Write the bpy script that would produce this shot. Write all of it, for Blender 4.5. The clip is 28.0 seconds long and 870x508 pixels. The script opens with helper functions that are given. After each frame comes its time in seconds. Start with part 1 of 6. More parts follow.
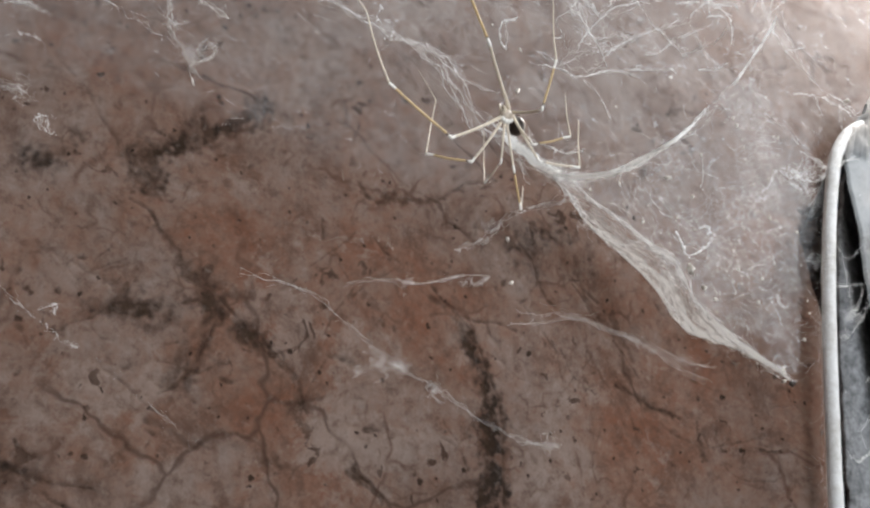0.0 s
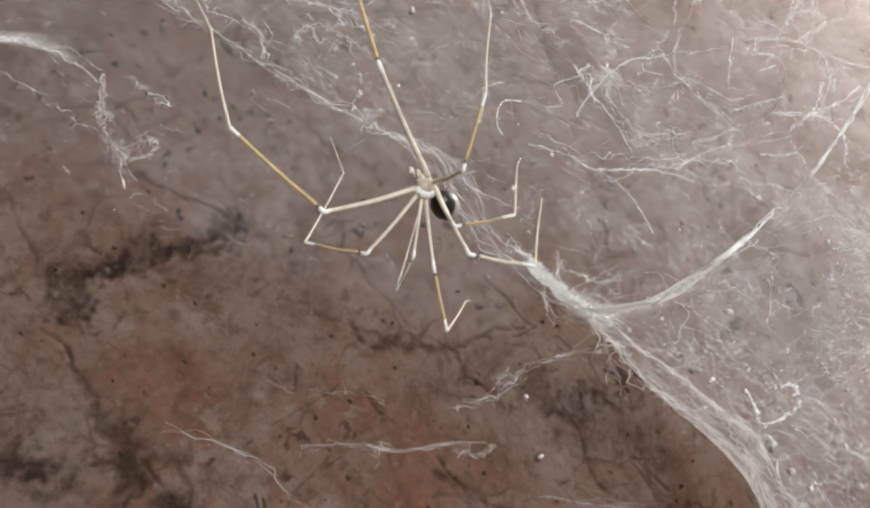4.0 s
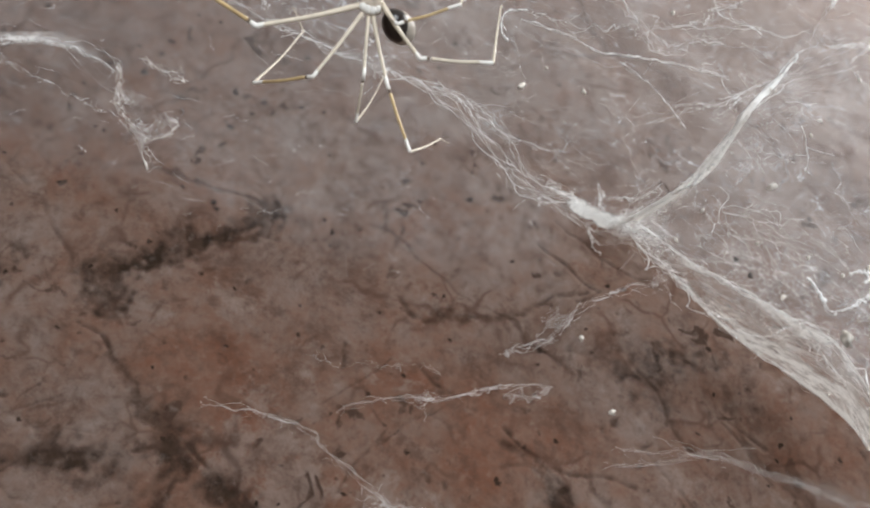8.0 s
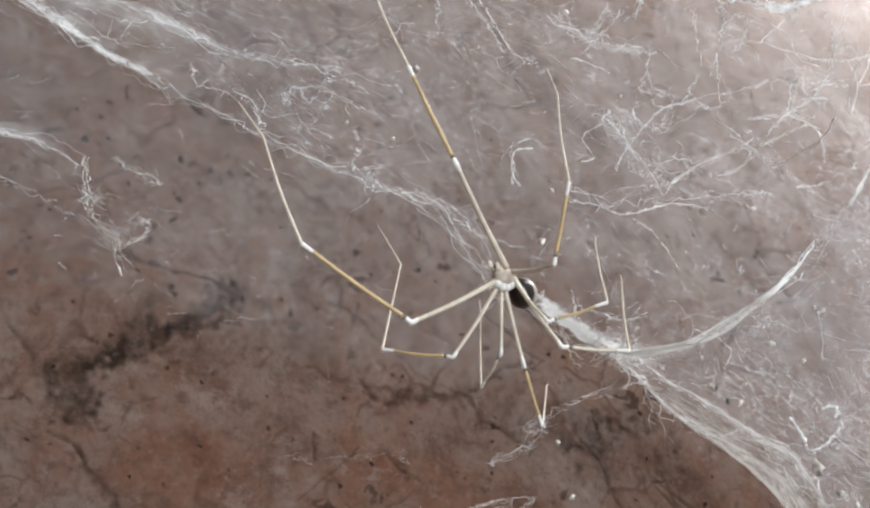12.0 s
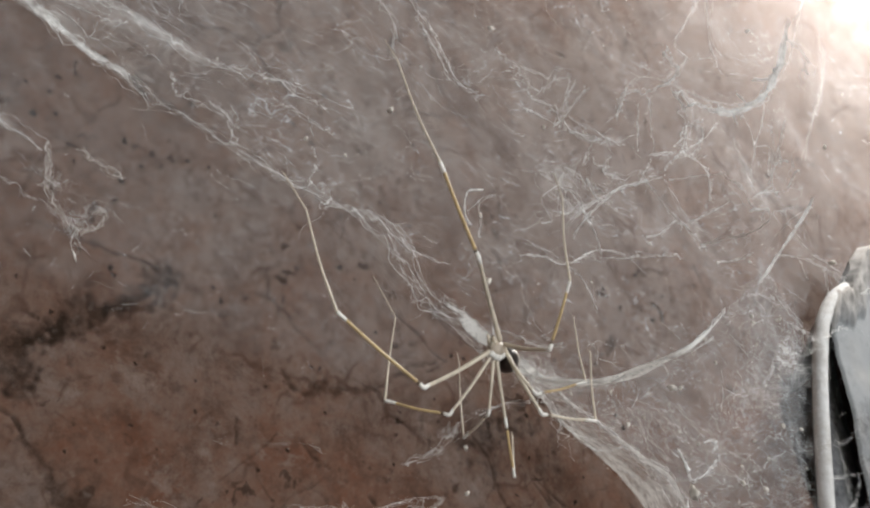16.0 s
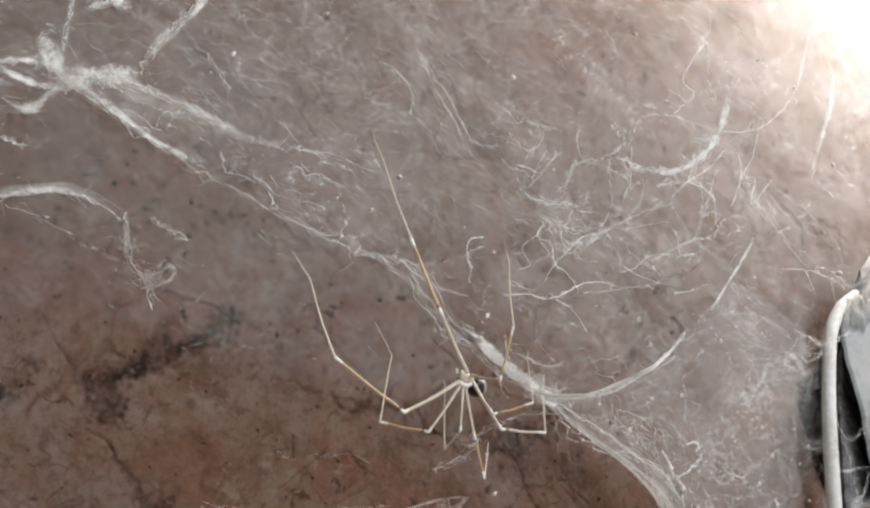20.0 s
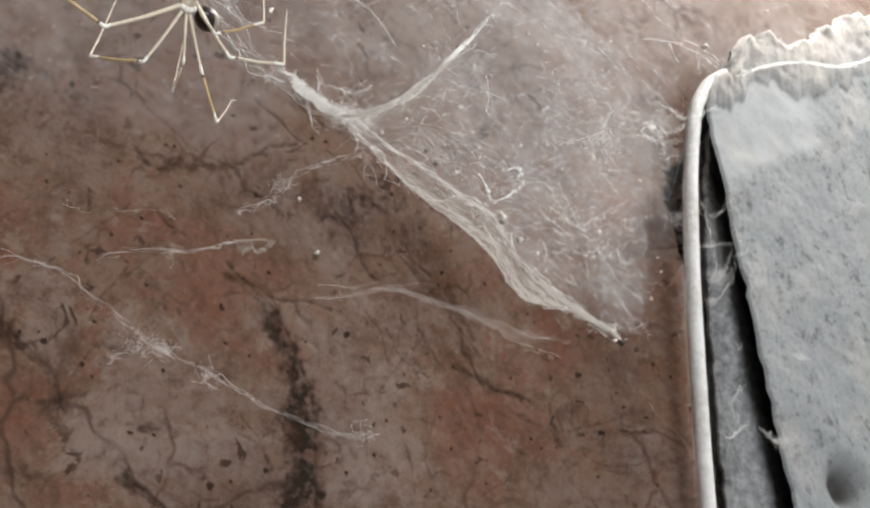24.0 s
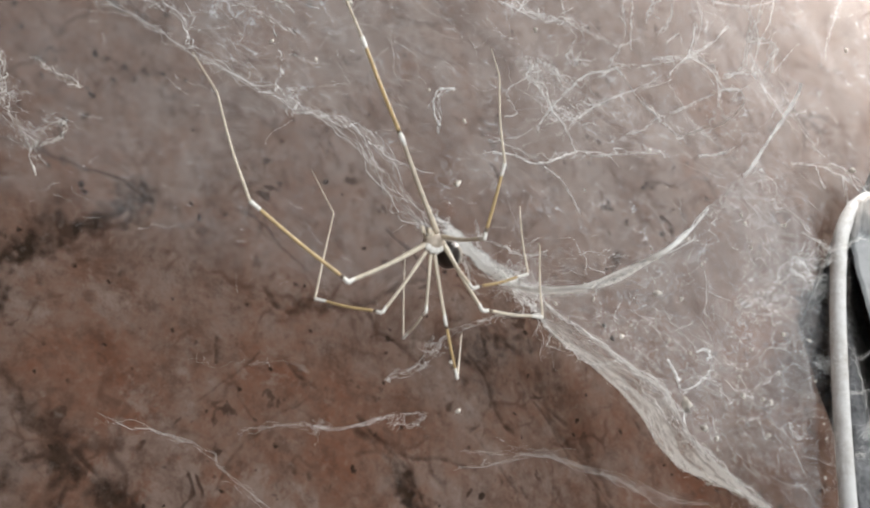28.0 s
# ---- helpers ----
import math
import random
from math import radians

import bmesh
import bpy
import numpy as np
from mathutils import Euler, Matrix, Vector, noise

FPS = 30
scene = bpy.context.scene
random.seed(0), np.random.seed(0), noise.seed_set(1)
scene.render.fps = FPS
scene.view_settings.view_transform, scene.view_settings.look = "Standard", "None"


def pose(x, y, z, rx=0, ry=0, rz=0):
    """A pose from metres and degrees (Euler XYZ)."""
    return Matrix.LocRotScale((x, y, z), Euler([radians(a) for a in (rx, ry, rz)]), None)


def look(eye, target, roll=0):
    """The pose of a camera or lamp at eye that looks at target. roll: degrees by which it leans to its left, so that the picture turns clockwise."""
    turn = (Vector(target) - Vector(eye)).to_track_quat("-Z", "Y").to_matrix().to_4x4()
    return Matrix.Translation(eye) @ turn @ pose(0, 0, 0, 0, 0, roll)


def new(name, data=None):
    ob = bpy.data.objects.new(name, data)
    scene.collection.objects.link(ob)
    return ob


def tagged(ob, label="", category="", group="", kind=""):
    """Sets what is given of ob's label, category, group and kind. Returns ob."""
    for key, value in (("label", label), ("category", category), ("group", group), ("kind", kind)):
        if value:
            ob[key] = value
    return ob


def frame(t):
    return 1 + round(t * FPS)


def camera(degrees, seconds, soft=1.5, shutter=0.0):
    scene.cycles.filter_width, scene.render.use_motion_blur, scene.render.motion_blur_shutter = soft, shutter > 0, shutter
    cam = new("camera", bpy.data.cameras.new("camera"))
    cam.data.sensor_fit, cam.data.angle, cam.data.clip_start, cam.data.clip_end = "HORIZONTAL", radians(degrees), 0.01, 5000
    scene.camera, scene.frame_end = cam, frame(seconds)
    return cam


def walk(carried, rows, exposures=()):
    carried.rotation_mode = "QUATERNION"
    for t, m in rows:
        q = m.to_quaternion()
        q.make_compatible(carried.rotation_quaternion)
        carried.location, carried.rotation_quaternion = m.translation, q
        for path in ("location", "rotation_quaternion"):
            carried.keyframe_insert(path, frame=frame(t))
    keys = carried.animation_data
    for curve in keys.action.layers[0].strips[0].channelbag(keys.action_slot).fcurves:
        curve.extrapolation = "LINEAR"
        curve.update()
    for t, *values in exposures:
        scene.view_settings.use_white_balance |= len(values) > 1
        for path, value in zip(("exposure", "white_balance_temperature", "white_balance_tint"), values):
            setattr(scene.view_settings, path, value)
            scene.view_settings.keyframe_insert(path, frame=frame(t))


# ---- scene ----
cam = camera(42.64, 28.0, soft=2.5)
# seconds, then the place in metres and the turn in degrees
PATH = [
    (0, -0.08658, -0.19650, 1.51112, 112.66, -2.04, -29.85),
    (0.5, -0.08958, -0.19226, 1.50507, 114.38, -2.02, -30.85),
    (1, -0.08736, -0.19044, 1.50355, 114.97, -2.00, -32.21),
    (1.5, -0.08322, -0.19071, 1.50728, 115.61, -1.90, -32.38),
    (2, -0.08135, -0.18569, 1.51355, 115.97, -1.75, -32.60),
    (2.5, -0.07559, -0.18224, 1.53089, 115.93, -2.19, -32.75),
    (3, -0.06381, -0.17654, 1.53367, 115.99, -4.18, -29.53),
    (3.5, -0.04775, -0.17080, 1.53312, 118.84, -6.06, -25.89),
    (5.5, -0.03493, -0.15019, 1.51896, 124.49, -6.59, -20.73),
    (6, -0.02868, -0.15016, 1.52036, 125.16, -6.55, -20.96),
    (6.5, -0.02536, -0.15438, 1.51971, 125.64, -6.60, -20.90),
    (7, -0.02801, -0.14945, 1.51579, 126.31, -6.25, -20.45),
    (7.5, -0.02063, -0.15075, 1.51722, 126.27, -5.80, -16.01),
    (8, -0.02047, -0.14977, 1.51589, 126.25, -5.10, -14.51),
    (8.5, -0.02290, -0.15339, 1.51132, 126.57, -5.04, -14.54),
    (9, -0.02636, -0.15236, 1.51631, 126.17, -4.94, -14.60),
    (9.5, -0.03483, -0.15515, 1.52174, 124.31, -3.33, -16.73),
    (10, -0.04745, -0.16035, 1.53058, 123.51, -1.58, -19.69),
    (10.5, -0.05115, -0.15664, 1.53202, 122.19, -0.16, -22.56),
    (11, -0.05325, -0.15891, 1.53469, 121.81, 0.10, -23.27),
    (11.5, -0.05514, -0.15890, 1.53551, 121.42, 0.03, -23.57),
    (12, -0.05420, -0.15896, 1.53888, 121.26, 0.44, -23.74),
    (12.5, -0.05925, -0.16073, 1.54320, 121.15, 0.55, -23.96),
    (14.5, -0.07509, -0.16445, 1.54648, 119.04, 0.33, -32.54),
    (15, -0.07598, -0.16391, 1.54273, 118.51, -0.31, -33.59),
    (15.5, -0.07565, -0.16619, 1.53636, 118.29, -0.83, -34.17),
    (16, -0.07627, -0.16685, 1.54262, 118.14, -0.58, -34.02),
    (16.5, -0.07850, -0.16540, 1.54060, 117.66, -0.27, -33.75),
    (17, -0.07018, -0.16478, 1.53629, 117.43, 0.22, -33.70),
    (17.5, -0.06543, -0.16328, 1.53233, 116.71, 0.31, -33.76),
    (18, -0.06000, -0.17064, 1.53607, 116.20, 0.70, -33.82),
    (18.5, -0.07978, -0.18697, 1.53481, 116.11, -0.19, -31.49),
    (19, -0.09452, -0.19768, 1.53379, 116.98, -1.17, -29.31),
    (19.5, -0.09170, -0.19879, 1.53513, 117.89, -1.01, -28.74),
    (20, -0.08095, -0.19916, 1.53347, 118.31, -0.63, -28.75),
    (20.5, -0.06963, -0.19583, 1.52922, 118.14, 0.56, -29.86),
    (21, -0.06445, -0.19511, 1.52536, 117.95, 1.23, -29.92),
    (21.5, -0.05849, -0.19220, 1.52127, 117.10, 1.57, -30.16),
    (22, -0.05135, -0.19299, 1.51926, 116.66, 1.72, -30.43),
    (22.5, -0.04469, -0.19074, 1.51411, 115.67, 1.36, -30.60),
    (24.5, -0.04739, -0.18189, 1.51250, 113.61, 1.83, -31.17),
    (25, -0.05689, -0.17965, 1.52093, 113.25, 1.53, -31.38),
    (25.5, -0.06377, -0.17120, 1.53378, 113.26, 0.82, -31.74),
    (26, -0.07025, -0.16655, 1.54073, 113.88, 0.42, -31.84),
    (26.5, -0.06922, -0.16512, 1.54345, 114.16, 0.06, -32.00),
    (27, -0.06842, -0.16427, 1.54391, 114.58, -0.34, -31.74),
    (27.5, -0.06595, -0.16491, 1.54276, 114.74, -0.52, -31.53),
    (28, -0.06266, -0.16492, 1.54236, 114.87, -0.58, -31.38),
]
walk(cam, [(t, pose(*p)) for t, *p in PATH], exposures=[(0, 0, 6200, 10), (1, -0.07, 6400, 10), (3, -0.05, 6420, 10), (6, -0.09, 6330, 10), (7, -0.1, 6280, 10), (8, 0, 6230, 10), (9, -0.14, 6250, 10), (9.5, 0.08, 6130, 10), (10, 0.28, 6030, 10), (11, -0.08, 6080, 10), (12, -0.04, 6130, 10), (15, -0.53, 6330, 10), (16, -0.5, 6430, 10), (17, -0.55, 6560, 10), (18, -0.25, 6450, 10), (19, -0.18, 6430, 10), (20, -0.24, 6450, 10), (21, -0.27, 6540, 10), (22, -0.3, 6560, 10), (25, 0.03, 6480, 10), (28, -0.1, 6380, 10)])

# ---- light ----
world = bpy.data.worlds.new("world")
scene.world = world
world.use_nodes = True
sky = world.node_tree.nodes.new("ShaderNodeTexSky")
sky.sky_type, sky.sun_disc = "NISHITA", False
sky.sun_elevation, sky.sun_rotation = radians(40), radians(200)
backdrop = world.node_tree.nodes["Background"]
world.node_tree.links.new(sky.outputs[0], backdrop.inputs["Color"])
backdrop.inputs["Strength"].default_value = 0.1

EYE_LEVEL = 1.6


def at(x, y, z):
    """Millimetres from the middle of the stained wall's face, as a place in the room."""
    return Vector((x / 1000, y / 1000, EYE_LEVEL + z / 1000))


def area(name, place, target, size, watts, colour):
    lamp = new(name, bpy.data.lights.new(name, "AREA"))
    lamp.data.shape, lamp.data.size, lamp.data.size_y = "RECTANGLE", size[0], size[1]
    lamp.data.energy, lamp.data.color = watts, colour
    lamp.matrix_basis = look(place, target)
    return lamp


WINDOW = (0.1, -1.9, 1.25, 1.2, 1.0)
area("window_light", (WINDOW[0], WINDOW[1] + 0.02, WINDOW[2]), (0.02, 0, 1.62), (1.15, 0.95), 38, (0.93, 0.97, 1.0))
bulb_light = new("bulb_light", bpy.data.lights.new("bulb_light", "POINT"))
bulb_light.data.energy, bulb_light.data.color, bulb_light.data.shadow_soft_size = 5.2, (1.0, 0.975, 0.935), 0.028
bulb_light.location = at(206, -82, 240)


# ---- materials ----
class Mat:
    """A node material under construction."""

    def __init__(self, name):
        self.mat = bpy.data.materials.new(name)
        self.mat.use_nodes = True
        self.t = self.mat.node_tree
        self.b = self.t.nodes["Principled BSDF"]
        self.out = self.t.nodes["Material Output"]
        co = self.t.nodes.new("ShaderNodeTexCoord")
        self.co = co.outputs["Object"]

    def link(self, a, b):
        self.t.links.new(a, b)

    def node(self, kind, **values):
        n = self.t.nodes.new(kind)
        for key, v in values.items():
            if key in n.inputs:
                if isinstance(v, bpy.types.NodeSocket):
                    self.link(v, n.inputs[key])
                else:
                    n.inputs[key].default_value = v
            elif key == "feature":
                n.feature = v
            elif key == "voronoi_dimensions":
                n.voronoi_dimensions = v
            elif key == "data_type":
                n.data_type = v
            elif key == "blend_type":
                n.blend_type = v
            elif key == "operation":
                n.operation = v
            elif key == "attribute_name":
                n.attribute_name = v
        return n

    def scaled(self, sx, sy, sz, rz=0.0, ry=0.0):
        n = self.node("ShaderNodeMapping", Vector=self.co)
        n.inputs["Scale"].default_value = (sx, sy, sz)
        n.inputs["Rotation"].default_value = (0, radians(ry), radians(rz))
        return n.outputs[0]

    def noise(self, scale, detail=4.0, rough=0.6, vector=None, distortion=0.0):
        return self.node("ShaderNodeTexNoise", Scale=scale, Detail=detail, Roughness=rough, Distortion=distortion, Vector=vector or self.co).outputs["Fac"]

    def ramp(self, fac, *stops):
        n = self.node("ShaderNodeValToRGB", Fac=fac)
        e = n.color_ramp.elements
        while len(e) < len(stops):
            e.new(0.5)
        for k, (p, c) in enumerate(stops):
            e[k].position = p
            e[k].color = (c, c, c, 1) if isinstance(c, (int, float)) else (*c, 1)
        return n.outputs["Color"]

    def mix(self, fac, a, b, mode="MIX"):
        n = self.node("ShaderNodeMix", data_type="RGBA", blend_type=mode)
        for i, v in ((0, fac), (6, a), (7, b)):
            if isinstance(v, bpy.types.NodeSocket):
                self.link(v, n.inputs[i])
            elif i == 0:
                n.inputs[i].default_value = v
            else:
                n.inputs[i].default_value = (v, v, v, 1) if isinstance(v, (int, float)) else (*v, 1)
        return n.outputs[2]

    def math(self, op, a, b=0.0):
        n = self.node("ShaderNodeMath", operation=op)
        for i, v in enumerate((a, b)):
            if isinstance(v, bpy.types.NodeSocket):
                self.link(v, n.inputs[i])
            else:
                n.inputs[i].default_value = v
        return n.outputs[0]

    def attribute(self, name):
        return self.node("ShaderNodeAttribute", attribute_name=name).outputs["Fac"]

    def bump(self, height, strength, distance):
        n = self.node("ShaderNodeBump", Height=height, Strength=strength, Distance=distance)
        self.link(n.outputs[0], self.b.inputs["Normal"])

    def finish(self, colour, rough=0.7, metal=0.0, spec=0.3):
        for key, v in (("Base Color", colour), ("Roughness", rough), ("Metallic", metal), ("Specular IOR Level", spec)):
            if isinstance(v, bpy.types.NodeSocket):
                self.link(v, self.b.inputs[key])
            else:
                self.b.inputs[key].default_value = (*v, 1) if isinstance(v, tuple) else v
        return self.mat


def stained_stone():
    k = Mat("stained_stone")
    split = k.node("ShaderNodeSeparateXYZ", Vector=k.co)
    flat = k.node("ShaderNodeCombineXYZ", X=split.outputs[0], Y=split.outputs[2]).outputs[0]
    bend = k.node("ShaderNodeTexNoise", Scale=55.0, Detail=3.0, Roughness=0.55, Vector=k.co).outputs["Color"]
    bent = k.mix(0.017, flat, bend)
    wide = k.noise(34, 7, 0.7, distortion=0.4)
    mid = k.noise(120, 7, 0.74, distortion=0.2)
    fine = k.noise(520, 5, 0.68)
    tone = k.math("ADD", k.attribute("rust"), k.math("MULTIPLY", k.math("SUBTRACT", wide, 0.5), 1.9))
    tone = k.math("ADD", tone, k.math("MULTIPLY", k.math("SUBTRACT", mid, 0.5), 1.7))
    base = k.ramp(tone, (0.0, (0.149, 0.114, 0.098)), (0.34, (0.131, 0.088, 0.07)), (0.6, (0.119, 0.069, 0.05)), (0.98, (0.105, 0.048, 0.03)))
    # pale worn places with an uneven edge
    pale = k.ramp(k.math("ADD", k.noise(75, 8, 0.76, distortion=0.3), k.attribute("pale")), (0.55, 0.0), (0.62, 1.0))
    base = k.mix(k.math("MULTIPLY", pale, 0.6), base, (0.172, 0.131, 0.111))
    deep = k.ramp(k.noise(62, 9, 0.77, distortion=0.5), (0.5, 0.0), (0.66, 1.0))
    base = k.mix(k.math("MULTIPLY", deep, 0.72), base, (0.052, 0.027, 0.018))
    mottle = k.ramp(k.noise(270, 7, 0.76), (0.5, 0.0), (0.64, 0.62))
    base = k.mix(mottle, base, (0.058, 0.033, 0.024))
    # veins: broken, forking, red-brown to black
    for scale, wide_by, lim, much, tint in ((26.0, 0.02, 0.5, 0.7, (0.036, 0.02, 0.014)), (58.0, 0.045, 0.5, 0.6, (0.054, 0.026, 0.017)), (125.0, 0.06, 0.53, 0.5, (0.056, 0.03, 0.02))):
        cell = k.node("ShaderNodeTexVoronoi", feature="DISTANCE_TO_EDGE", voronoi_dimensions="2D", Scale=scale, Vector=bent)
        line = k.ramp(k.math("ADD", cell.outputs["Distance"], k.math("MULTIPLY", k.math("SUBTRACT", mid, 0.5), wide_by * 1.2)), (wide_by * 0.15, 1.0), (wide_by, 0.0))
        gate = k.ramp(k.noise(scale * 0.9, 3, 0.55), (lim, 0.0), (lim + 0.1, much))
        base = k.mix(k.math("MULTIPLY", line, gate), base, tint)
    smudge = k.math("MULTIPLY", k.attribute("smudge"), k.ramp(k.noise(150, 7, 0.75), (0.4, 0.14), (0.54, 1.0)))
    base = k.mix(k.math("MINIMUM", k.math("MULTIPLY", smudge, 1.15), 0.94), base, (0.014, 0.01, 0.008))
    marks = k.attribute("crack")
    soft = k.math("MULTIPLY", k.ramp(marks, (0.1, 0.0), (0.9, 0.85)), k.ramp(k.noise(230, 6, 0.75), (0.36, 0.12), (0.6, 1.0)))
    base = k.mix(soft, base, (0.024, 0.014, 0.009))
    # dark crumbs and chips, in drifts
    chips = k.math("MULTIPLY", k.ramp(k.noise(200, 4, 0.55, distortion=0.8), (0.63, 0.0), (0.67, 0.9)), k.ramp(k.noise(42, 4, 0.6), (0.42, 0.1), (0.56, 1.0)))
    base = k.mix(chips, base, (0.034, 0.02, 0.014))
    for scale, size, lim in ((70.0, 0.05, 0.52), (200.0, 0.085, 0.53)):
        spots = k.node("ShaderNodeTexVoronoi", voronoi_dimensions="2D", Scale=scale, Randomness=1.0, Vector=k.mix(0.0016, flat, k.node("ShaderNodeTexNoise", Scale=900.0, Vector=k.co).outputs["Color"]))
        spot = k.math("MULTIPLY", k.ramp(spots.outputs["Distance"], (size * 0.7, 1.0), (size, 0.0)), k.ramp(k.noise(scale * 0.6, 3, 0.5), (lim, 0.0), (lim + 0.06, 0.92)))
        base = k.mix(spot, base, (0.016, 0.01, 0.007))
    base = k.mix(k.ramp(fine, (0.36, 0.22), (0.52, 0.0)), base, (0.06, 0.04, 0.03))
    base = k.mix(k.ramp(fine, (0.56, 0.0), (0.72, 0.25)), base, (0.2, 0.16, 0.138))
    # grey-beige tone over the upper wall, with the lamp's whitish glow painted into it
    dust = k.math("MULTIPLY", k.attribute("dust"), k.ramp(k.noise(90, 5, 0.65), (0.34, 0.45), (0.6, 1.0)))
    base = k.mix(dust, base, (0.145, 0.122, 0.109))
    # darkness of the pocket behind the cable, put into the wall's colour
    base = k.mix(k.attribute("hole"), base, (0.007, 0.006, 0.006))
    k.bump(k.math("ADD", k.math("MULTIPLY", mid, 0.6), k.math("MULTIPLY", fine, 0.25)), 0.3, 0.001)
    return k.finish(base, k.ramp(mid, (0.3, 0.7), (0.7, 0.92)), spec=0.02)


def cement():
    k = Mat("cement")
    g = k.noise(900, 5, 0.75)
    w = k.noise(60, 5, 0.6)
    base = k.mix(w, (0.185, 0.193, 0.2), (0.24, 0.247, 0.252))
    base = k.mix(k.ramp(g, (0.34, 0.5), (0.5, 0.0)), base, (0.12, 0.127, 0.134))
    base = k.mix(k.ramp(k.noise(330, 6, 0.72), (0.55, 0.0), (0.63, 0.75)), base, (0.085, 0.086, 0.09))
    smooth = k.attribute("smooth")
    base = k.mix(k.math("MULTIPLY", smooth, 0.65), base, (0.285, 0.292, 0.297))
    base = k.mix(k.attribute("soil"), base, k.mix(k.noise(300, 5, 0.7), (0.27, 0.247, 0.228), (0.46, 0.43, 0.4)))
    # shade inside the sunk holes and crevices, put into the cement's colour
    base = k.mix(k.attribute("pit"), base, (0.05, 0.047, 0.045))
    k.bump(k.math("MULTIPLY", g, k.math("SUBTRACT", 1.1, smooth)), 0.3, 0.001)
    return k.finish(base, 0.9, spec=0.2)


def plain(name, colour, rough, spec=0.3, grain=600.0, depth=0.0003, vary=0.25):
    k = Mat(name)
    n = k.noise(grain, 4, 0.65)
    dark = tuple(c * (1 - vary) for c in colour)
    base = k.mix(k.ramp(n, (0.3, 1.0), (0.7, 0.0)), colour, dark)
    k.bump(n, 0.4, depth)
    return k.finish(base, rough, spec=spec)


def dusty(name, colour, dust, amount):
    k = Mat(name)
    n = k.noise(420, 6, 0.75)
    w = k.noise(80, 4, 0.6)
    base = k.mix(k.ramp(k.math("MULTIPLY", n, k.math("ADD", w, 0.5)), (0.5 - amount, 0.0), (0.75 - amount / 2, 1.0)), colour, dust)
    k.bump(n, 0.5, 0.0006)
    return k.finish(base, 0.85, spec=0.25)


def silk(name, colour=(0.95, 0.94, 0.92), glow=0.12):
    """Thin thread: light passes into it from all sides."""
    k = Mat(name)
    n = k.noise(900, 2, 0.5)
    base = k.mix(n, tuple(c * 0.9 for c in colour), colour)
    thin = k.node("ShaderNodeBsdfTranslucent", Color=base)
    body = k.node("ShaderNodeBsdfDiffuse", Color=base, Roughness=0.0)
    both = k.node("ShaderNodeMixShader", Fac=glow)
    k.link(body.outputs[0], both.inputs[1])
    k.link(thin.outputs[0], both.inputs[2])
    k.link(both.outputs[0], k.out.inputs["Surface"])
    return k.mat


def veil(name, low, high, dense):
    """A sheet of silk: a crinkled net of fine threads and a thin haze, dense where the attribute 'dense' says so."""
    k = Mat(name)
    split = k.node("ShaderNodeSeparateXYZ", Vector=k.co)
    bend = k.node("ShaderNodeTexNoise", Scale=210.0, Detail=3.0, Roughness=0.6, Vector=k.co).outputs["Color"]
    total = None
    for scale, wide_by, lean, lim in ((150.0, 0.022, 0.25, 0.5), (260.0, 0.032, -0.3, 0.48), (420.0, 0.05, 0.1, 0.46)):
        across = k.math("ADD", split.outputs[2], k.math("MULTIPLY", split.outputs[0], lean))
        place = k.node("ShaderNodeCombineXYZ", X=k.math("MULTIPLY", split.outputs[0], 0.5), Y=across).outputs[0]
        cell = k.node("ShaderNodeTexVoronoi", feature="DISTANCE_TO_EDGE", voronoi_dimensions="2D", Scale=scale, Vector=k.mix(0.0055, place, bend))
        line = k.math("MULTIPLY", k.ramp(cell.outputs["Distance"], (0.0, 1.0), (wide_by, 0.0)), k.ramp(k.noise(scale * 0.3, 4, 0.6), (lim, 0.0), (lim + 0.14, 1.0)))
        total = line if total is None else k.math("MAXIMUM", total, line)
    cloud = k.math("MULTIPLY", k.ramp(k.noise(60, 6, 0.72, distortion=0.8), (0.32, 0.25), (0.68, 1.0)), k.ramp(k.noise(240, 6, 0.75, distortion=0.6), (0.36, 0.35), (0.66, 1.3)))
    thick = k.attribute("dense")
    alpha = k.math("MULTIPLY", k.math("ADD", low, k.math("MULTIPLY", total, high)), cloud)
    alpha = k.math("MULTIPLY", k.math("ADD", alpha, k.math("MULTIPLY", thick, dense)), k.ramp(thick, (0.0, 0.0), (0.12, 1.0)))
    base = (0.865, 0.882, 0.905, 1)
    thin = k.node("ShaderNodeBsdfTranslucent", Color=base)
    body = k.node("ShaderNodeBsdfDiffuse", Color=base)
    both = k.node("ShaderNodeMixShader", Fac=0.22)
    k.link(body.outputs[0], both.inputs[1])
    k.link(thin.outputs[0], both.inputs[2])
    clear = k.node("ShaderNodeBsdfTransparent")
    show = k.node("ShaderNodeMixShader", Fac=alpha)
    k.link(clear.outputs[0], show.inputs[1])
    k.link(both.outputs[0], show.inputs[2])
    k.link(show.outputs[0], k.out.inputs["Surface"])
    return k.mat


